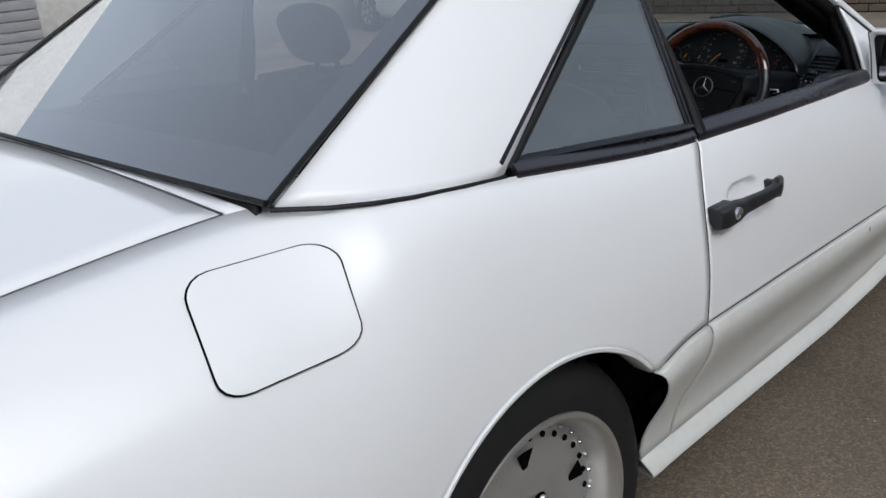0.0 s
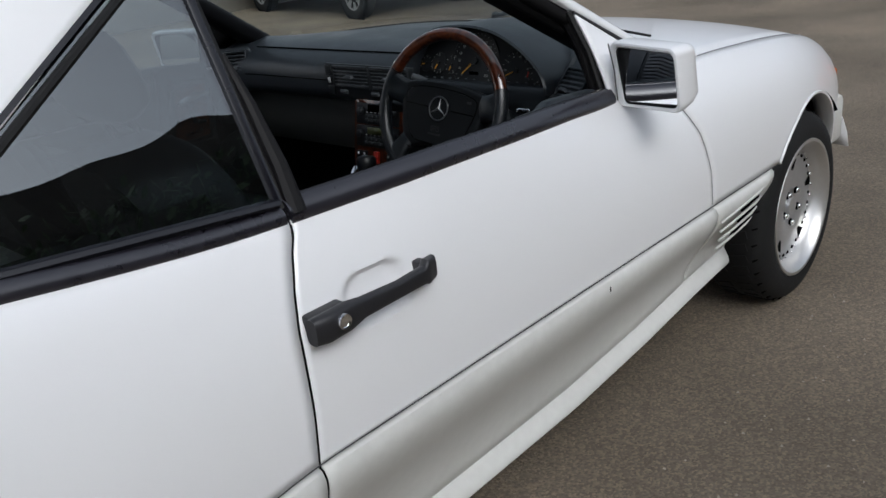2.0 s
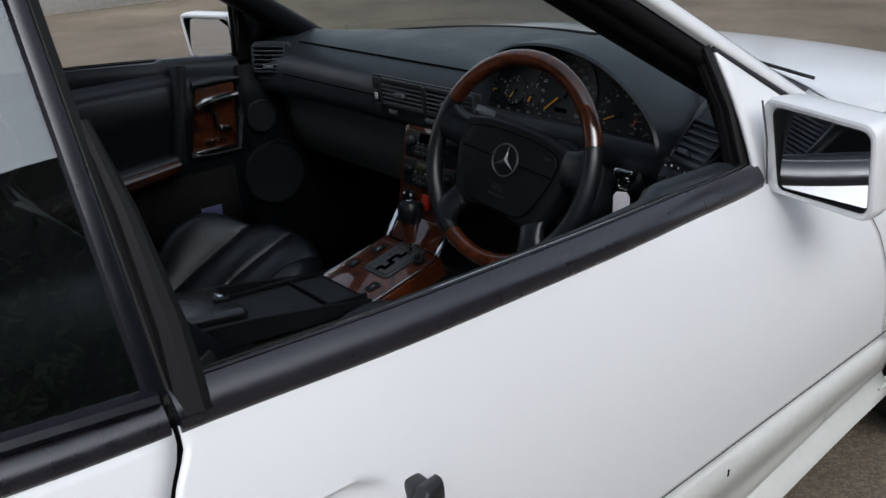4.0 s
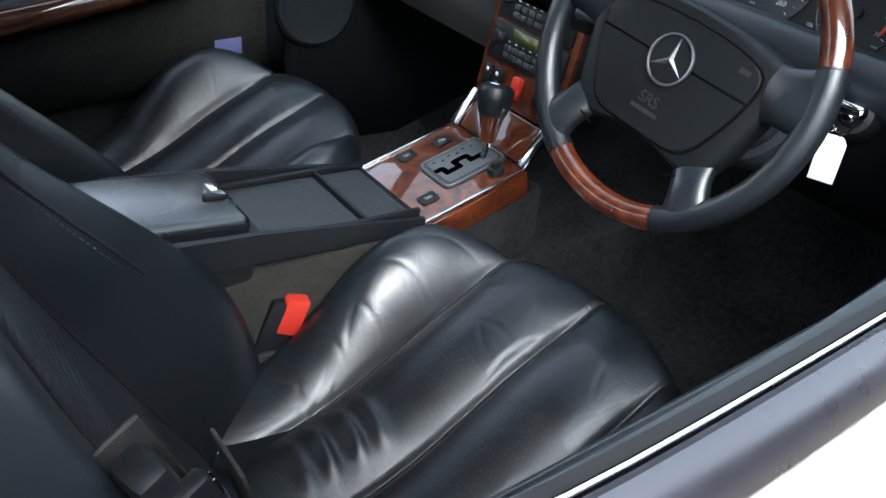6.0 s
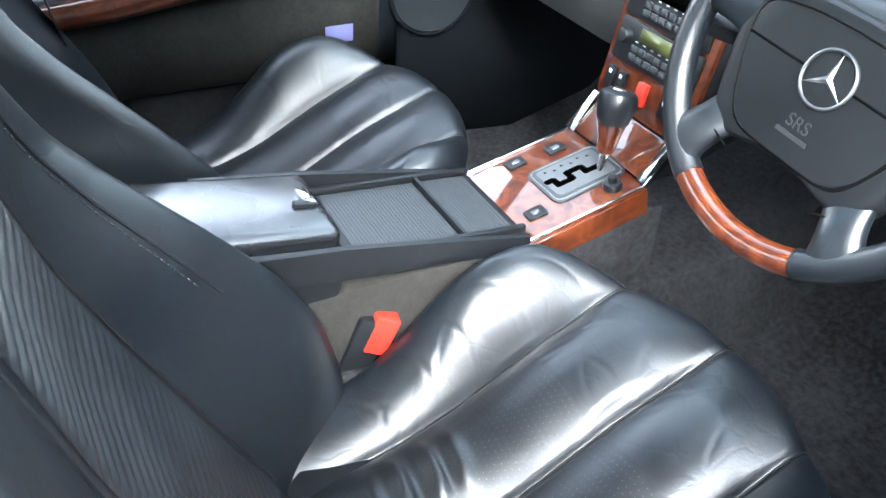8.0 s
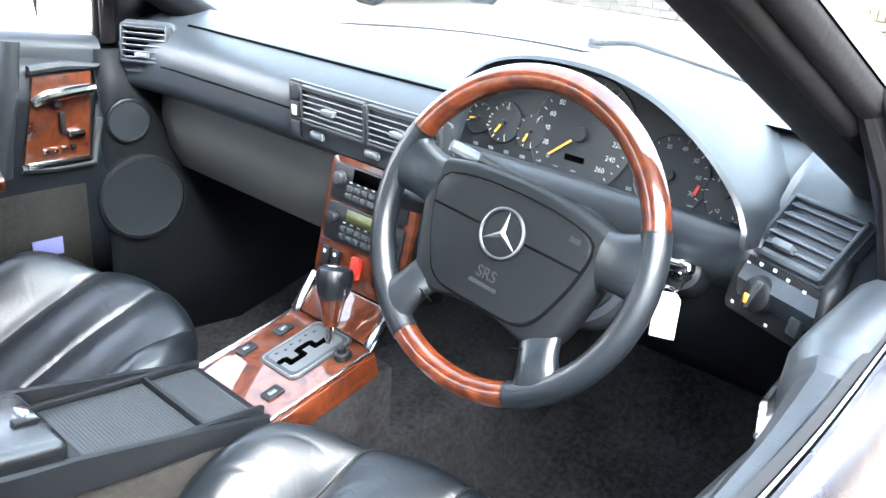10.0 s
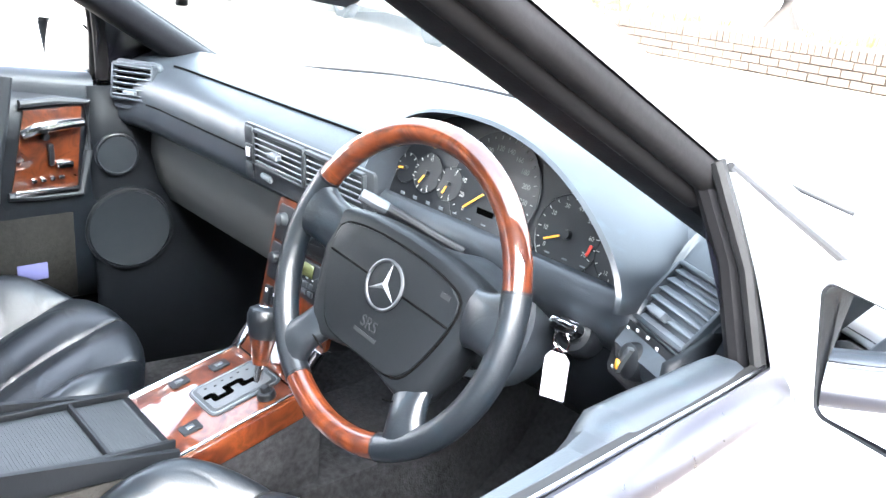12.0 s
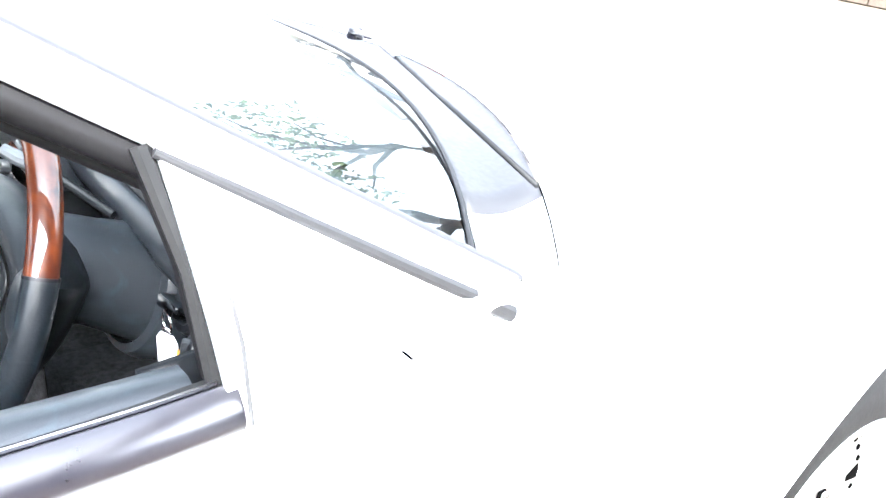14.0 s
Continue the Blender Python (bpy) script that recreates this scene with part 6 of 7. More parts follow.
# ---- ignition and key ----
mK = frame_at((0.511, 1.688, 0.780), (1, 0.05, 0), (0, 0.42, 0.9))
part("ignition_lock", lathe([(0.0, 0.006), (0.014, 0.006), (0.017, 0.009), (0.024, 0.008), (0.027, 0.002), (0.030, -0.02)], mK, 32), PLASTIC, car)
key = thing("car_key", "chrome ignition key with ring and white tag, in the lock", "key")
part("key_head", box((0.042, 0.016, 0.026), (0, 0, 0), 0.006, m=mK @ Matrix.Translation((0.0, 0.002, 0.022))), CHROME, key, "chrome key head")
part("key_collar", cyl(0.013, 0.012, 0.012, mK @ Matrix.Translation((0, 0, 0.008)), 20, 0.002), CHROME, key)
kc = mK @ Vector((0.002, -0.016, 0.026))
part("key_ring", tube([kc + Vector((0.012 * math.cos(a), 0.001, 0.012 * math.sin(a))) for a in np.linspace(0, 2 * math.pi, 25)[:-1]], 0.0011, 6, closed=True, up=(0, 1, 0)), CHROME, key)
tg = frame_at((kc.x - 0.003, kc.y + 0.002, kc.z - 0.046), (1, 0.40, 0.0), (0.0, 0.0, 1))
tago = [(-0.015, -0.030), (0.015, -0.030), (0.015, 0.022), (0.009, 0.030), (-0.009, 0.030), (-0.015, 0.022)]
part("tag", plate(tg, tago, 0.003, 0.0008), TAGM, key, "blank white tag")
part("tag_loop", tube([tg @ Vector((0.006 * math.cos(a), 0.033 + 0.005 * math.sin(a), 0.0015)) for a in np.linspace(0, 2 * math.pi, 17)[:-1]], 0.001, 6, closed=True, up=(0, 1, 0)), CHROME, key)

# ---- centre stack and console ----
CX = 0.018
F0, F1 = Vector((CX, 1.642, 0.790)), Vector((CX, 1.604, 0.600))
mF = frame_at((F0 + F1) / 2, (1, 0, 0), F0 - F1)
stack = new("centre_stack")
stack.parent = car
part("wood_fascia", plate(mF @ Matrix.Translation((0, 0, -0.008)), rounded(0.196, 0.196, 0.010), 0.008, 0.002), WOOD, stack, "lacquered walnut fascia")
part("stack_body", box((0.19, 0.10, 0.2), (0, 0, 0), 0.01, m=mF @ Matrix.Translation((0, 0, -0.06)) @ Euler((radians(90), 0, 0)).to_matrix().to_4x4()), PLASTIC, stack)
for yy, hh in ((0.060, 0.058), (-0.004, 0.060)):
    unit = part("control_unit", plate(mF @ Matrix.Translation((0, yy, 0.001)), rounded(0.172, hh, 0.004, 3), 0.004, 0.001), PLASTIC, stack, "black control unit")
    for px in (-0.066, 0.066):
        part("rotary_knob", cyl(0.012, 0.010, 0.014, mF @ Matrix.Translation((px, yy + 0.006, 0.010)), 18, 0.002), PLASTG if yy > 0 else PLASTIC, unit)
    for r_ in range(2):
        for k in range(6):
            part("button", box((0.013, 0.009, 0.005), (0, 0, 0), 0.0015, m=mF @ Matrix.Translation((-0.042 + 0.0168 * k, yy - 0.018 + 0.012 * r_, 0.006))), PLASTG, unit)
    part("display", box((0.076, 0.020, 0.002), (0, 0, 0), 0.0, m=mF @ Matrix.Translation((0.0, yy + 0.016, 0.0062))), LCD if yy < 0 else DARK, unit, "dull green display" if yy < 0 else "")
    for k in range(6):
        part("print_mark", box((0.006, 0.0018, 0.0006), (0, 0, 0), 0.0, m=mF @ Matrix.Translation((-0.042 + 0.0168 * k, yy + 0.004, 0.0056))), WHITEP, unit)
for k, px in enumerate((-0.072, -0.048, 0.05, 0.074)):
    part("rocker_switch", box((0.017, 0.030, 0.008), (0, 0, 0), 0.002, m=mF @ Matrix.Translation((px, -0.062, 0.004))), PLASTIC, stack)
    part("print_mark", box((0.006, 0.006, 0.0006), (0, 0, 0), 0.0, m=mF @ Matrix.Translation((px, -0.055, 0.0084))), WHITEP, stack)
part("hazard_switch", box((0.018, 0.034, 0.010), (0, 0, 0), 0.002, m=mF @ Matrix.Translation((0.0, -0.062, 0.005))), RED, stack, "red hazard switch")
console = new("centre_console")
console.parent = car
# sloping ashtray flap
K0, K1 = Vector((CX, 1.602, 0.598)), Vector((CX, 1.560, 0.548))
mA = frame_at((K0 + K1) / 2, (1, 0, 0), K0 - K1)
part("ashtray_flap", plate(mA @ Matrix.Translation((0, 0, -0.004)), rounded(0.150, 0.062, 0.003, 3), 0.007, 0.002), WOOD, console, "glossy walnut ashtray flap")
for sgn in (-1, 1):
    part("flap_trim", box((0.020, 0.070, 0.010), (0, 0, 0), 0.002, m=mA @ Matrix.Translation((sgn * 0.087, 0, 0))), CHROME, console)
# walnut shift plate
Q0, Q1 = Vector((CX, 1.562, 0.546)), Vector((CX, 1.376, 0.503))
mQ = frame_at((Q0 + Q1) / 2, (1, 0, 0), Q0 - Q1)
plq = [(-0.094, -0.095), (0.094, -0.095), (0.097, 0.095), (-0.097, 0.095)]
part("shift_plate", plate(mQ @ Matrix.Translation((0, 0, -0.006)), plq, 0.006, 0.002), WOOD, console, "lacquered walnut shift plate")
for sgn in (-1, 1):
    part("side_board", box((0.006, 0.192, 0.040), (0, 0, 0), 0.002, m=mQ @ Matrix.Translation((sgn * 0.0945, 0, -0.026))), WOOD, console)
    part("bright_edge", box((0.005, 0.192, 0.003), (0, 0, 0), 0.001, m=mQ @ Matrix.Translation((sgn * 0.0925, 0, 0.0008))), CHROME, console)
part("console_body", box((0.175, 0.25, 0.34), (0, 0, 0), 0.01, m=Matrix.Translation((CX, 1.49, 0.33))), CARPET, console)
gate = part("shift_gate", plate(mQ @ Matrix.Translation((0.010, 0.036, 0.0)), rounded(0.086, 0.120, 0.012), 0.003, 0.001), PLASTG, console, "dark shift gate surround with a pale edge")
part("gate_edge", tube([mQ @ Vector((0.010 + x, 0.036 + y, 0.0032)) for x, y in rounded(0.078, 0.112, 0.010)], 0.0011, 6, closed=True), SATIN, gate)
part("gate_plate", plate(mQ @ Matrix.Translation((0.009, 0.036, 0.0032)), rounded(0.066, 0.098, 0.008), 0.001), GATE, gate)
for x, y, w, h in ((0.018, 0.035, 0.010, 0.03), (0.012, 0.018, 0.022, 0.010), (0.004, 0.006, 0.010, 0.028), (0.012, -0.006, 0.024, 0.010), (0.020, -0.018, 0.010, 0.028), (0.014, -0.030, 0.022, 0.010), (0.006, -0.036, 0.010, 0.016)):
    part("gate_slot", plate(mQ @ Matrix.Translation((x, y + 0.030, 0.0043)), rounded(w, h, 0.003, 2), 0.0006), DARK, gate)
for k in range(6):
    part("print_mark", box((0.0035, 0.0045, 0.0006), (0, 0, 0), 0, m=mQ @ Matrix.Translation((-0.012 - 0.004 * (k % 2), 0.070 - 0.014 * k, 0.0045))), PLASTIC, gate)
for x, y in ((-0.066, -0.020), (-0.060, 0.046), (0.050, -0.058)):
    sw_ = part("console_switch", plate(mQ @ Matrix.Translation((x, y, 0.0)), rounded(0.022, 0.030, 0.003, 2), 0.004, 0.001), PLASTIC, console, "black console switch with a pale symbol")
    part("switch_mark", box((0.008, 0.012, 0.001), (0, 0, 0), 0, m=mQ @ Matrix.Translation((x, y, 0.0045))), SATIN, sw_)
part("mirror_knob", cyl(0.015, 0.013, 0.012, mQ @ Matrix.Translation((0.068, 0.058, 0.006)), 20, 0.003), PLASTIC, console)
part("mirror_knob_top", cyl(0.008, 0.007, 0.014, mQ @ Matrix.Translation((0.068, 0.058, 0.014)), 16, 0.002), PLASTIC, console)
# gear lever
lev = new("gear_lever")
lev.parent = car
mG = frame_at(mQ @ Vector((0.026, 0.066, 0.0)), (1, 0, 0.15), (0, 1, -0.22)) @ Matrix.Diagonal((1.12, 1.12, 0.9, 1))
part("lever_stem", cyl(0.006, 0.006, 0.05, mG @ Matrix.Translation((0, 0, 0.02)), 12), CHROME, lev)
part("lever_grip", lathe([(0.0, 0.03), (0.010, 0.032), (0.012, 0.04), (0.0145, 0.06), (0.018, 0.078)], mG, 24), WOOD, lev, "walnut lever grip")
part("lever_knob", lathe([(0.018, 0.078), (0.021, 0.085), (0.0245, 0.105), (0.0255, 0.118), (0.023, 0.128), (0.016, 0.133), (0.0, 0.134)], mG, 28), LEATHER, lev, "black leather knob")
part("knob_badge", lathe([(0.0, 0.1352), (0.010, 0.135), (0.0115, 0.1335)], mG, 20), CHROME, lev)
# coin tray with ribbed mats and a divider
T0, T1 = Vector((CX, 1.374, 0.512)), Vector((CX, 1.128, 0.534))
mT = frame_at((T0 + T1) / 2, (1, 0, 0), T0 - T1)
tr = part("tray", plate(mT @ Matrix.Translation((0, 0, -0.02)), rounded(0.178, 0.248, 0.006, 3), 0.022, 0.003), PLASTIC, console, "black plastic tray")
for y0, y1 in ((-0.112, 0.030), (0.040, 0.112)):
    part("tray_mat", plate(mT @ Matrix.Translation((0, (y0 + y1) / 2, 0.0022)), rounded(0.146, y1 - y0, 0.003, 2), 0.0012), PLASTG, tr, "ribbed grey mat")
    n = int((y1 - y0) / 0.005)
    for k in range(n):
        part("mat_rib", box((0.142, 0.0022, 0.0008), (0, 0, 0), 0, m=mT @ Matrix.Translation((0, y0 + 0.003 + (y1 - y0 - 0.006) * k / max(n - 1, 1), 0.0036))), PLASTG, tr, smooth=False)
for sgn in (-1, 1):
    part("tray_wall", box((0.008, 0.248, 0.012), (0, 0, 0), 0.002, m=mT @ Matrix.Translation((sgn * 0.080, 0, 0.006))), PLASTIC, tr)
part("tray_divider", box((0.15, 0.006, 0.012), (0, 0, 0), 0.002, m=mT @ Matrix.Translation((0, 0.035, 0.006))), PLASTIC, tr)
for sgn in (-1, 1):
    wall_ = [(1.376, 0.514), (1.25, 0.540), (1.12, 0.566), (0.98, 0.588), (0.98, 0.545), (1.075, 0.528), (1.203, 0.512), (1.35, 0.494), (1.376, 0.497)]
    part("console_side", slab([(CX + sgn * 0.087, y_, z_) for y_, z_ in wall_], (sgn, 0, 0), 0.010, 0.003), PLASTIC, console, "black console side rail")
part("tunnel_carpet", box((0.182, 0.78, 0.40), (0, 0, 0), 0.012, m=Matrix.Translation((CX, 0.985, 0.30))), CARPETG, console, "grey carpet on the tunnel side")
# arm-rest box
AR0, AR1 = Vector((CX, 1.122, 0.576)), Vector((CX, 0.80, 0.628))
mR = frame_at((AR0 + AR1) / 2, (1, 0, 0), AR0 - AR1)
lid = part("armrest_lid", box((0.150, 0.325, 0.05), (0, 0, 0), 0.014, 4, m=mR @ Matrix.Translation((0, 0, -0.022))), LID, console, "smooth black leather arm-rest lid")
part("lid_latch", box((0.040, 0.016, 0.006), (0, 0, 0), 0.002, m=mR @ Matrix.Translation((-0.004, 0.142, 0.005))), CHROME, lid, "chrome lid latch")
part("lid_latch_key", box((0.012, 0.03, 0.006), (0, 0, 0), 0.002, m=mR @ Matrix.Translation((0.012, 0.135, 0.005))), PLASTIC, lid)
part("armrest_box", box((0.176, 0.33, 0.06), (0, 0, 0), 0.008, m=mR @ Matrix.Translation((0, 0, -0.068))), PLASTIC, console)

# interior mirror
rvm = part("interior_mirror", box((0.24, 0.035, 0.07), (0, 0, 0), 0.016, 3, m=Matrix.Translation((0.04, 1.42, 1.148)) @ Euler((radians(-8), 0, radians(10))).to_matrix().to_4x4()), PLASTIC, car, "black interior mirror")
part("mirror_stalk", tube([(0.02, 1.435, 1.165), (0.01, 1.42, 1.20), (0.0, 1.36, 1.25)], 0.012, 10), PLASTIC, rvm)
part("mirror_knob", cyl(0.008, 0.007, 0.02, Matrix.Translation((0.05, 1.42, 1.108)), 12, 0.002), PLASTIC, rvm)

# sun visors folded against the roof, just behind the screen
for s in (1, -1):
    m = Matrix.Translation((s * 0.52, 1.25, 1.213)) @ Euler((radians(-58), 0, 0)).to_matrix().to_4x4()
    vz = part("sun_visor", plate(m @ Matrix.Translation((0, 0, -0.008)), rounded(0.20, 0.13, 0.02), 0.016, 0.005), DASHM, car, "dark vinyl sun visor")
    part("visor_clip", box((0.03, 0.02, 0.03), (0, 0, 0), 0.005, m=m @ Matrix.Translation((-s * 0.08, 0.05, 0.01))), PLASTIC, vz)

# ---- brick retaining wall, verge, fence and trees beyond the yard ----
WY = 10.7
wall = part("wall_brick", box((26.0, 0.30, 0.43), (0, WY + 0.17, 0.215)), MORTAR, None)
tagged(wall, "low weathered brown brick retaining wall", "wall", kind="structure")
verge_rows = [[(x, WY + 0.3 + 0.28 * j, 0.43 + 0.03 * j + 0.05 * noise.noise((x * 1.3, j * 0.7, 0))) for j in range(8)] for x in np.linspace(-13, 13, 60)]
verge = part("verge", grid_bm(verge_rows), SOIL, None)
tagged(verge, "dry earth verge with patchy grass above the wall", "verge", kind="structure")
bm = bmesh.new()
rnd = random.Random(4)
for k in range(5200):
    x, y = rnd.uniform(-12.5, 12.5), WY + 0.32 + abs(rnd.gauss(0, 0.7))
    if noise.noise((x * 0.6, y * 0.9, 3)) < -0.08:
        continue
    h, a, w = rnd.uniform(0.05, 0.2), rnd.uniform(0, 6.3), rnd.uniform(0.006, 0.012)
    z = 0.43
    dx, dy = math.cos(a) * w, math.sin(a) * w
    lx, ly = rnd.uniform(-0.06, 0.06), rnd.uniform(-0.06, 0.06)
    v = [bm.verts.new(p) for p in ((x - dx, y - dy, z), (x + dx, y + dy, z), (x + lx, y + ly, z + h))]
    bm.faces.new(v)
tagged(part("grass_tufts", bm, GRASS, None, smooth=False), "patchy green grass tufts on the verge", "grass", kind="stuff")
fence = tagged(new("fence"), "pale grey sheet-metal boundary fence", "fence", kind="structure")
for k in range(26):
    x = -13 + k
    bm = bmesh.new()
    pts = []
    for j in range(21):
        xx = x + 0.96 * j / 20
        pts.append((xx, WY + 2.35 + 0.02 * (1 if j % 4 in (1, 2) else 0), 0))
    grid_bm([[(p[0], p[1], z) for z in (0.62, 1.5, 2.6)] for p in pts], bm=bm)
    ob = part("fence_panel", bm, FENCE, fence, smooth=False)
    so = ob.modifiers.new("thickness", 'SOLIDIFY')
    so.thickness = 0.004
    if k % 3 == 0:
        part("fence_post", box((0.07, 0.07, 2.1), (x - 0.02, WY + 2.28, 1.6), 0.006), STONE, fence)


def tree(x, y, r, h, seed):
    rg = random.Random(seed)
    t = thing("tree", "dark rough-barked tree standing on the verge", "tree", "trees on the verge")
    pts = [(x + rg.uniform(-0.05, 0.05) * k, y + rg.uniform(-0.04, 0.04) * k, 0.45 + h * k / 6) for k in range(7)]
    part("trunk", tube(pts, [r * (1.25 - 0.11 * k) if k else r * 1.5 for k in range(7)], 14), BARK, t)
    top = Vector(pts[-1])
    bm = bmesh.new()
    for k in range(7):
        a = 2 * math.pi * k / 7 + rg.uniform(-0.3, 0.3)
        b0 = Vector(pts[4 + k % 3])
        e = b0 + Vector((math.cos(a) * rg.uniform(1.0, 1.9), math.sin(a) * rg.uniform(0.6, 1.2), rg.uniform(0.6, 1.5)))
        tube([b0, b0.lerp(e, 0.5) + Vector((0, 0, 0.2)), e], [r * 0.4, r * 0.25, r * 0.08], 7, bm=bm)
    part("limbs", bm, BARK, t)
    bm = bmesh.new()
    for k in range(1500):
        a, rr = rg.uniform(0, 6.3), rg.uniform(0.2, 1.0) ** 0.5 * 2.1
        c = top + Vector((math.cos(a) * rr, math.sin(a) * rr * 0.7, rg.uniform(-0.5, 1.7)))
        if noise.noise(c * 0.9) < -0.1:
            continue
        n1 = Vector((rg.gauss(0, 1), rg.gauss(0, 1), rg.gauss(0, 1))).normalized()
        n2 = n1.orthogonal().normalized()
        l_ = rg.uniform(0.05, 0.11)
        v = [bm.verts.new(c + d) for d in (n1 * l_, n2 * l_ * 0.5, -n1 * l_, -n2 * l_ * 0.5)]
        bm.faces.new(v)
    part("crown", bm, LEAF, t, smooth=False)


for k, (x, r) in enumerate(((-7.4, 0.16), (-4.55, 0.17), (-1.9, 0.15), (0.55, 0.2), (3.6, 0.16))):
    tree(x, WY + 0.95, r, 3.6, 20 + k)

# overgrown bank and tree on the driver's side, seen in the glass of the car
bm = bmesh.new()
rg = random.Random(9)


def bank_height(y):
    return ip(y, [(-14, 5.6), (0, 5.8), (6, 6.2), (9.0, 6.3), (9.6, 4.3), (22, 4.0)]) + 0.25 * noise.noise((y * 0.9, 1, 5))


for k in range(26000):
    y = rg.uniform(-14, 22)
    z = rg.uniform(0.0, 1.0) ** 0.7 * (bank_height(y) - 0.75)
    x = 8.6 + rg.uniform(-0.25, 0.4) + 0.6 * noise.noise((y * 0.8, z * 0.8, 2))
    c = Vector((x, y, z))
    n1 = Vector((rg.gauss(0, 1), rg.gauss(0, 1), rg.gauss(0, 1))).normalized()
    n2 = n1.orthogonal().normalized()
    l_ = rg.uniform(0.04, 0.12)
    v = [bm.verts.new(c + d) for d in (n1 * l_, n2 * l_ * 0.6, -n1 * l_, -n2 * l_ * 0.6)]
    bm.faces.new(v)
hedge = part("hedge", bm, LEAF, None, smooth=False)
tagged(hedge, "tall dark green overgrown bank along the yard", "hedge", kind="stuff")
bank = [[(8.9, y, 0), (8.85, y, bank_height(y) - 0.06), (9.8, y, bank_height(y) - 0.02), (9.9, y, 0)] for y in np.linspace(-14, 22, 160)]
hb_ = part("wall_bank", grid_bm(bank), MORTAR, None)
tagged(hb_, "dark bank behind the ivy", "wall", kind="structure")

# roller-shutter building on the passenger side
bld = tagged(new("garage_building"), "grey garage with ribbed roller shutter", "building", kind="structure")
part("garage_wall", box((0.3, 22, 4.2), (-10.6, 1.0, 2.1)), PLASTER, bld)
for k in range(24):
    part("shutter_slat", box((0.03, 7.0, 0.115), (-10.43, 0.0, 0.08 + 0.13 * k), 0.014), STONE, bld)


# ---- traffic cones ----
def cone(x, y, rz):
    c = thing("traffic_cone", "bright orange traffic cone with white band, standing on asphalt", "traffic cone", "traffic cones")
    c.matrix_world = pose(x, y, 0, 0, 0, rz)
    part("cone_foot", box((0.36, 0.36, 0.03), (0, 0, 0.016), 0.008), CONE, c)
    part("cone_body", lathe([(0.155, 0.03), (0.145, 0.045), (0.085, 0.42)], Matrix(), 32), CONE, c)
    part("cone_band", lathe([(0.0865, 0.42), (0.0855, 0.425), (0.064, 0.56), (0.063, 0.565)], Matrix(), 32), CONEW, c, "white reflective band")
    part("cone_tip", lathe([(0.063, 0.565), (0.045, 0.68), (0.036, 0.70), (0.030, 0.70), (0.04, 0.6)], Matrix(), 32), CONE, c)


cone(0.49, 8.40, 20)
cone(1.25, 7.75, 50)

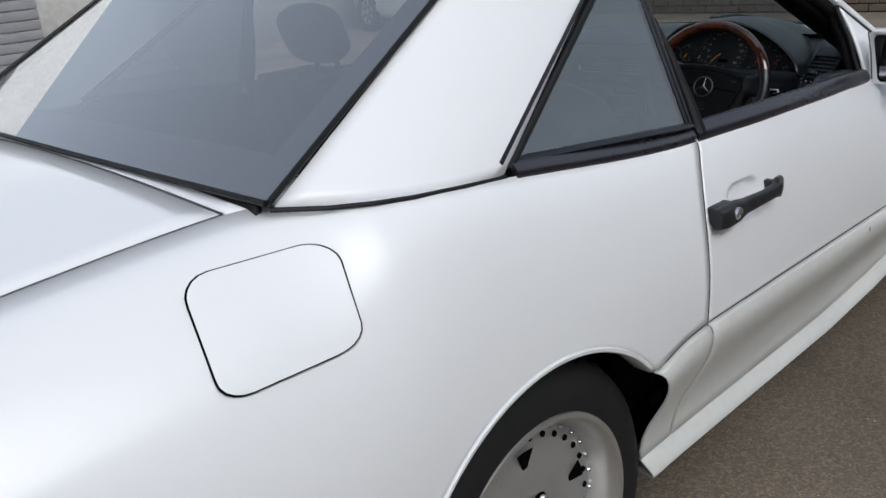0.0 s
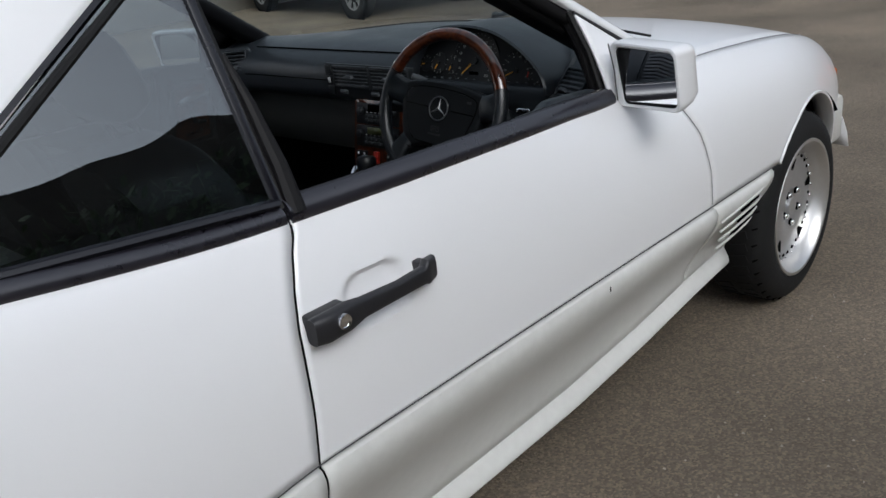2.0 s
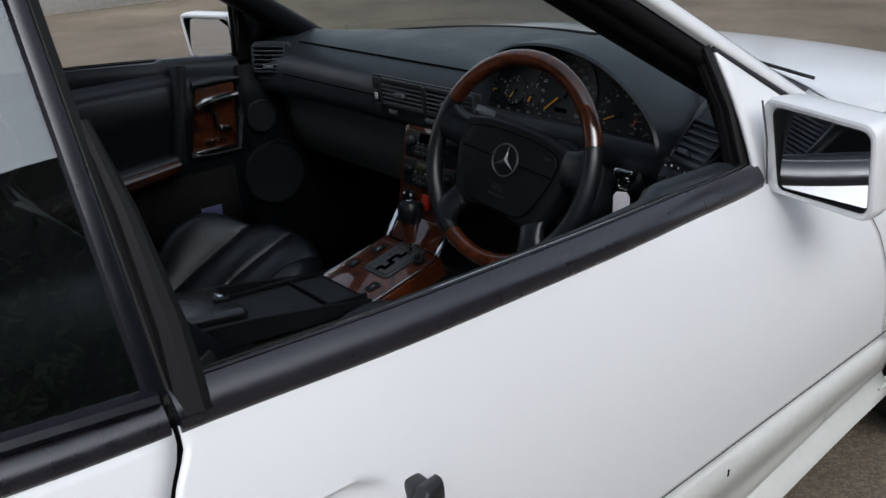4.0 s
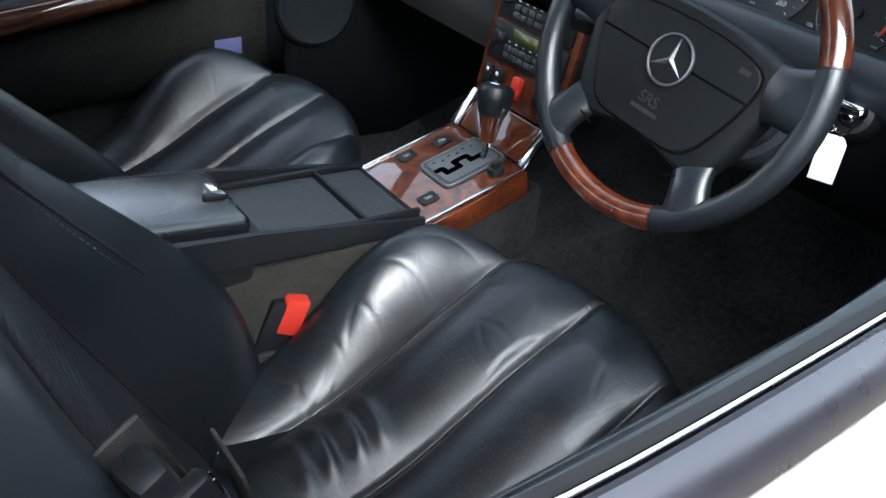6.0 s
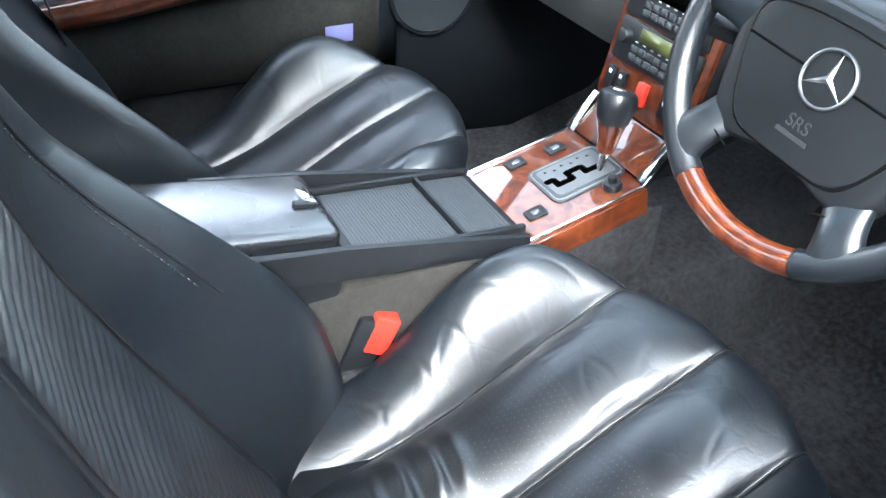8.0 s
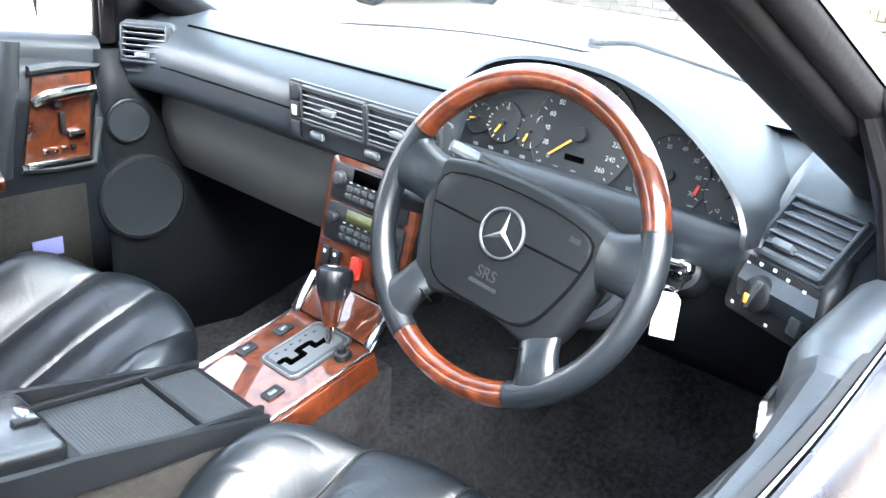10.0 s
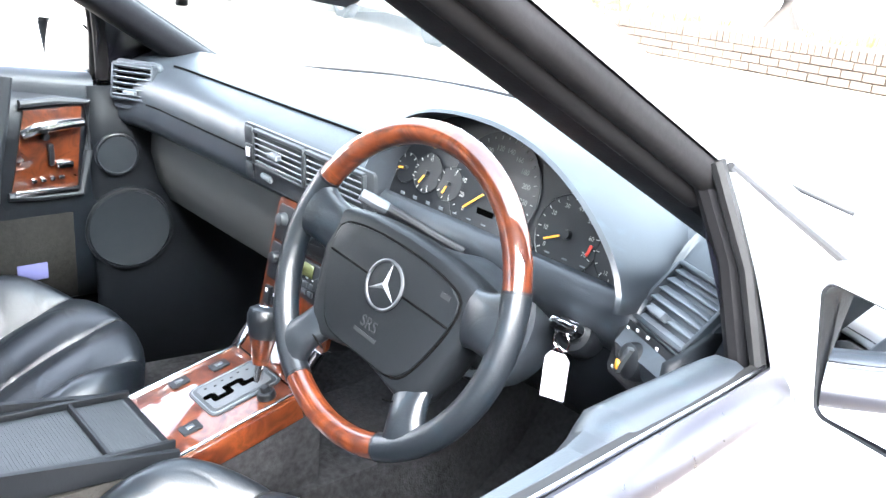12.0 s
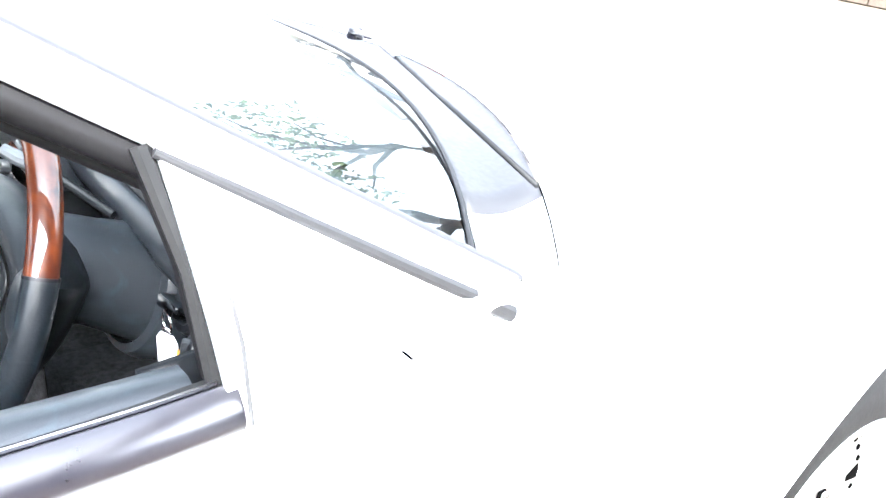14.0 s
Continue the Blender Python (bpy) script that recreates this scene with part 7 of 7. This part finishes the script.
# ---- a white car parked across the yard ----
def parked_car(x, y, heading):
    c = thing("parked_car", "white saloon car parked across the yard, seen through glass", "car")
    c.matrix_world = pose(x, y, 0, 0, 0, heading)
    # stations along the length: place, half width, sill height, top height
    st = [(-2.1, 0.62, 0.42, 0.78), (-2.02, 0.78, 0.30, 0.90), (-1.6, 0.86, 0.24, 0.97), (-0.8, 0.88, 0.22, 0.96), (0.2, 0.88, 0.22, 0.94), (0.9, 0.87, 0.22, 0.93), (1.5, 0.85, 0.24, 0.84), (1.95, 0.76, 0.30, 0.72), (2.08, 0.60, 0.40, 0.62)]
    rows_ = []
    for px, w, z0, z1 in st:
        rows_.append([(px, -w * 0.92, z0), (px, -w, z0 + 0.12), (px, -w, z1 - 0.18), (px, -w * 0.94, z1 - 0.03), (px, -w * 0.6, z1), (px, 0, z1 + 0.02), (px, w * 0.6, z1), (px, w * 0.94, z1 - 0.03), (px, w, z1 - 0.18), (px, w, z0 + 0.12), (px, w * 0.92, z0)])
    part("body", grid_bm(rows_, close_v=True, caps=True), PAINT, c, auto=60)
    cab = [(-1.75, 0.70, 0.95), (-1.15, 0.62, 1.38), (-0.3, 0.60, 1.43), (0.3, 0.60, 1.38), (1.05, 0.72, 0.93)]
    rows_ = [[(px, -0.80, 0.90), (px, -w, z), (px, w, z), (px, 0.80, 0.90)] for px, w, z in cab]
    part("cabin_glass", grid_bm(rows_, caps=True), mat("dark_window", (0.02, 0.025, 0.03), 0.08), c, "dark window glass")
    roof_ = [[(px, w * u, z + 0.02 + 0.03 * (1 - u * u)) for u in (-1, -0.5, 0, 0.5, 1)] for px, w, z in cab[1:4]]
    sheet("roof", roof_, PAINT, c, thick=0.02)
    for sy in (-1, 1):
        for a, b in ((0, 1), (2, 3), (3, 4)):
            pa, pb = cab[a], cab[b]
            if (a, b) != (2, 3):
                part("roof_pillar", tube([(pa[0], sy * (pa[1] + 0.04), pa[2]), (pb[0], sy * (pb[1] + 0.02), pb[2])], 0.035, 8), PAINT, c)
        part("wing_mirror", box((0.10, 0.16, 0.12), (0.75, sy * 0.97, 0.98), 0.03), PAINT, c)
        part("door_seam", box((0.006, 0.006, 0.55), (0.62, sy * 0.877, 0.55)), GAP, c)
        for px in (-1.28, 1.62):
            m = Matrix.Translation((px, sy * 0.878, 0.31)) @ Euler((radians(-90 * sy), 0, 0)).to_matrix().to_4x4()
            w_ = part("wheel", lathe([(0.20, 0.012), (0.24, 0.022), (0.29, 0.016), (0.31, -0.02), (0.31, -0.16)], m, 32), TYRE, c)
            part("rim", lathe([(0.0, 0.0), (0.05, 0.006), (0.06, -0.004), (0.18, 0.004), (0.205, 0.012)], m, 32), SILVER, w_)
            for k in range(7):
                mm = m @ Euler((0, 0, 2 * math.pi * k / 7)).to_matrix().to_4x4()
                part("rim_opening", plate(mm @ Matrix.Translation((0.12, 0, 0.003)), [(-0.05, -0.008), (0.05, -0.03), (0.05, 0.03), (-0.05, 0.008)], 0.004), GAP, w_)
            # black disc that paints in the shade inside the arch
            part("wheel_arch", cyl(0.36, 0.36, 0.02, Matrix.Translation((px, sy * 0.866, 0.31)) @ Euler((radians(90), 0, 0)).to_matrix().to_4x4(), 32), GAP, c)
    return c


parked_car(-8.25, 9.0, -12.8)

# faint worn yellow line on the asphalt
ln = part("line_marking", box((0.09, 0.5, 0.004), (0, 0, 0.002), m=Matrix.Translation((0.42, 7.2, 0)) @ Euler((0, 0, radians(-35))).to_matrix().to_4x4()), mat("worn_yellow", (0.16, 0.13, 0.05), 0.9, vary=0.4, vscale=6), None)
tagged(ln, "short worn yellow line on the asphalt", "road marking", kind="structure")

# loose grit near the car
bm = bmesh.new()
for k in range(900):
    x, y = 0.95 + abs(rnd.gauss(0, 1.1)), rnd.uniform(-0.5, 6)
    r = rnd.uniform(0.002, 0.0055)
    bmesh_v = [bm.verts.new((x + r * dx, y + r * dy, r * dz)) for dx, dy, dz in ((1, 0, 0), (-0.5, 0.9, 0), (-0.6, -0.8, 0), (0, 0, 1.2))]
    for a, b, c in ((0, 1, 3), (1, 2, 3), (2, 0, 3)):
        bm.faces.new((bmesh_v[a], bmesh_v[b], bmesh_v[c]))
tagged(part("grit", bm, mat("pale_grit", (0.34, 0.30, 0.25), 0.9, vary=0.3), None, smooth=False), "pale loose grit on the asphalt", "gravel", kind="stuff")

# the wall's bricks: an upright course on top, two stretcher courses below
def brick_mesh(w, h):
    bm_ = box((w, 0.05, h), (0, 0, 0), 0.006, 1)
    me = bpy.data.meshes.new("brick")
    bm_.to_mesh(me)
    bm_.free()
    me.materials.append(BRICK)
    return me


up_me, st_me = brick_mesh(0.072, 0.13), brick_mesh(0.235, 0.085)
rest = bmesh.new()
rnd = random.Random(12)
count = 0
for course, (z, me, step, h) in enumerate(((0.37, up_me, 0.084, 0.13), (0.252, st_me, 0.248, 0.085), (0.154, st_me, 0.248, 0.085), (0.056, st_me, 0.248, 0.085))):
    n = int(25.6 / step)
    for k in range(n):
        x = -12.8 + step * (k + (0.5 if course % 2 else 0))
        y = WY + 0.005 + rnd.uniform(-0.006, 0.006)
        if -4.6 < x < 1.9 and count < 300 and (course or x > -3.9):
            b = new("brick", me)
            b.parent = wall
            b.matrix_world = pose(x, y, z, 0, rnd.uniform(-1, 1), 0)
            count += 1
        else:
            box((step - 0.012, 0.05, h), (x, y, z), 0, bm=rest)
tagged(part("bricks", rest, BRICK, wall, smooth=False), kind="stuff")
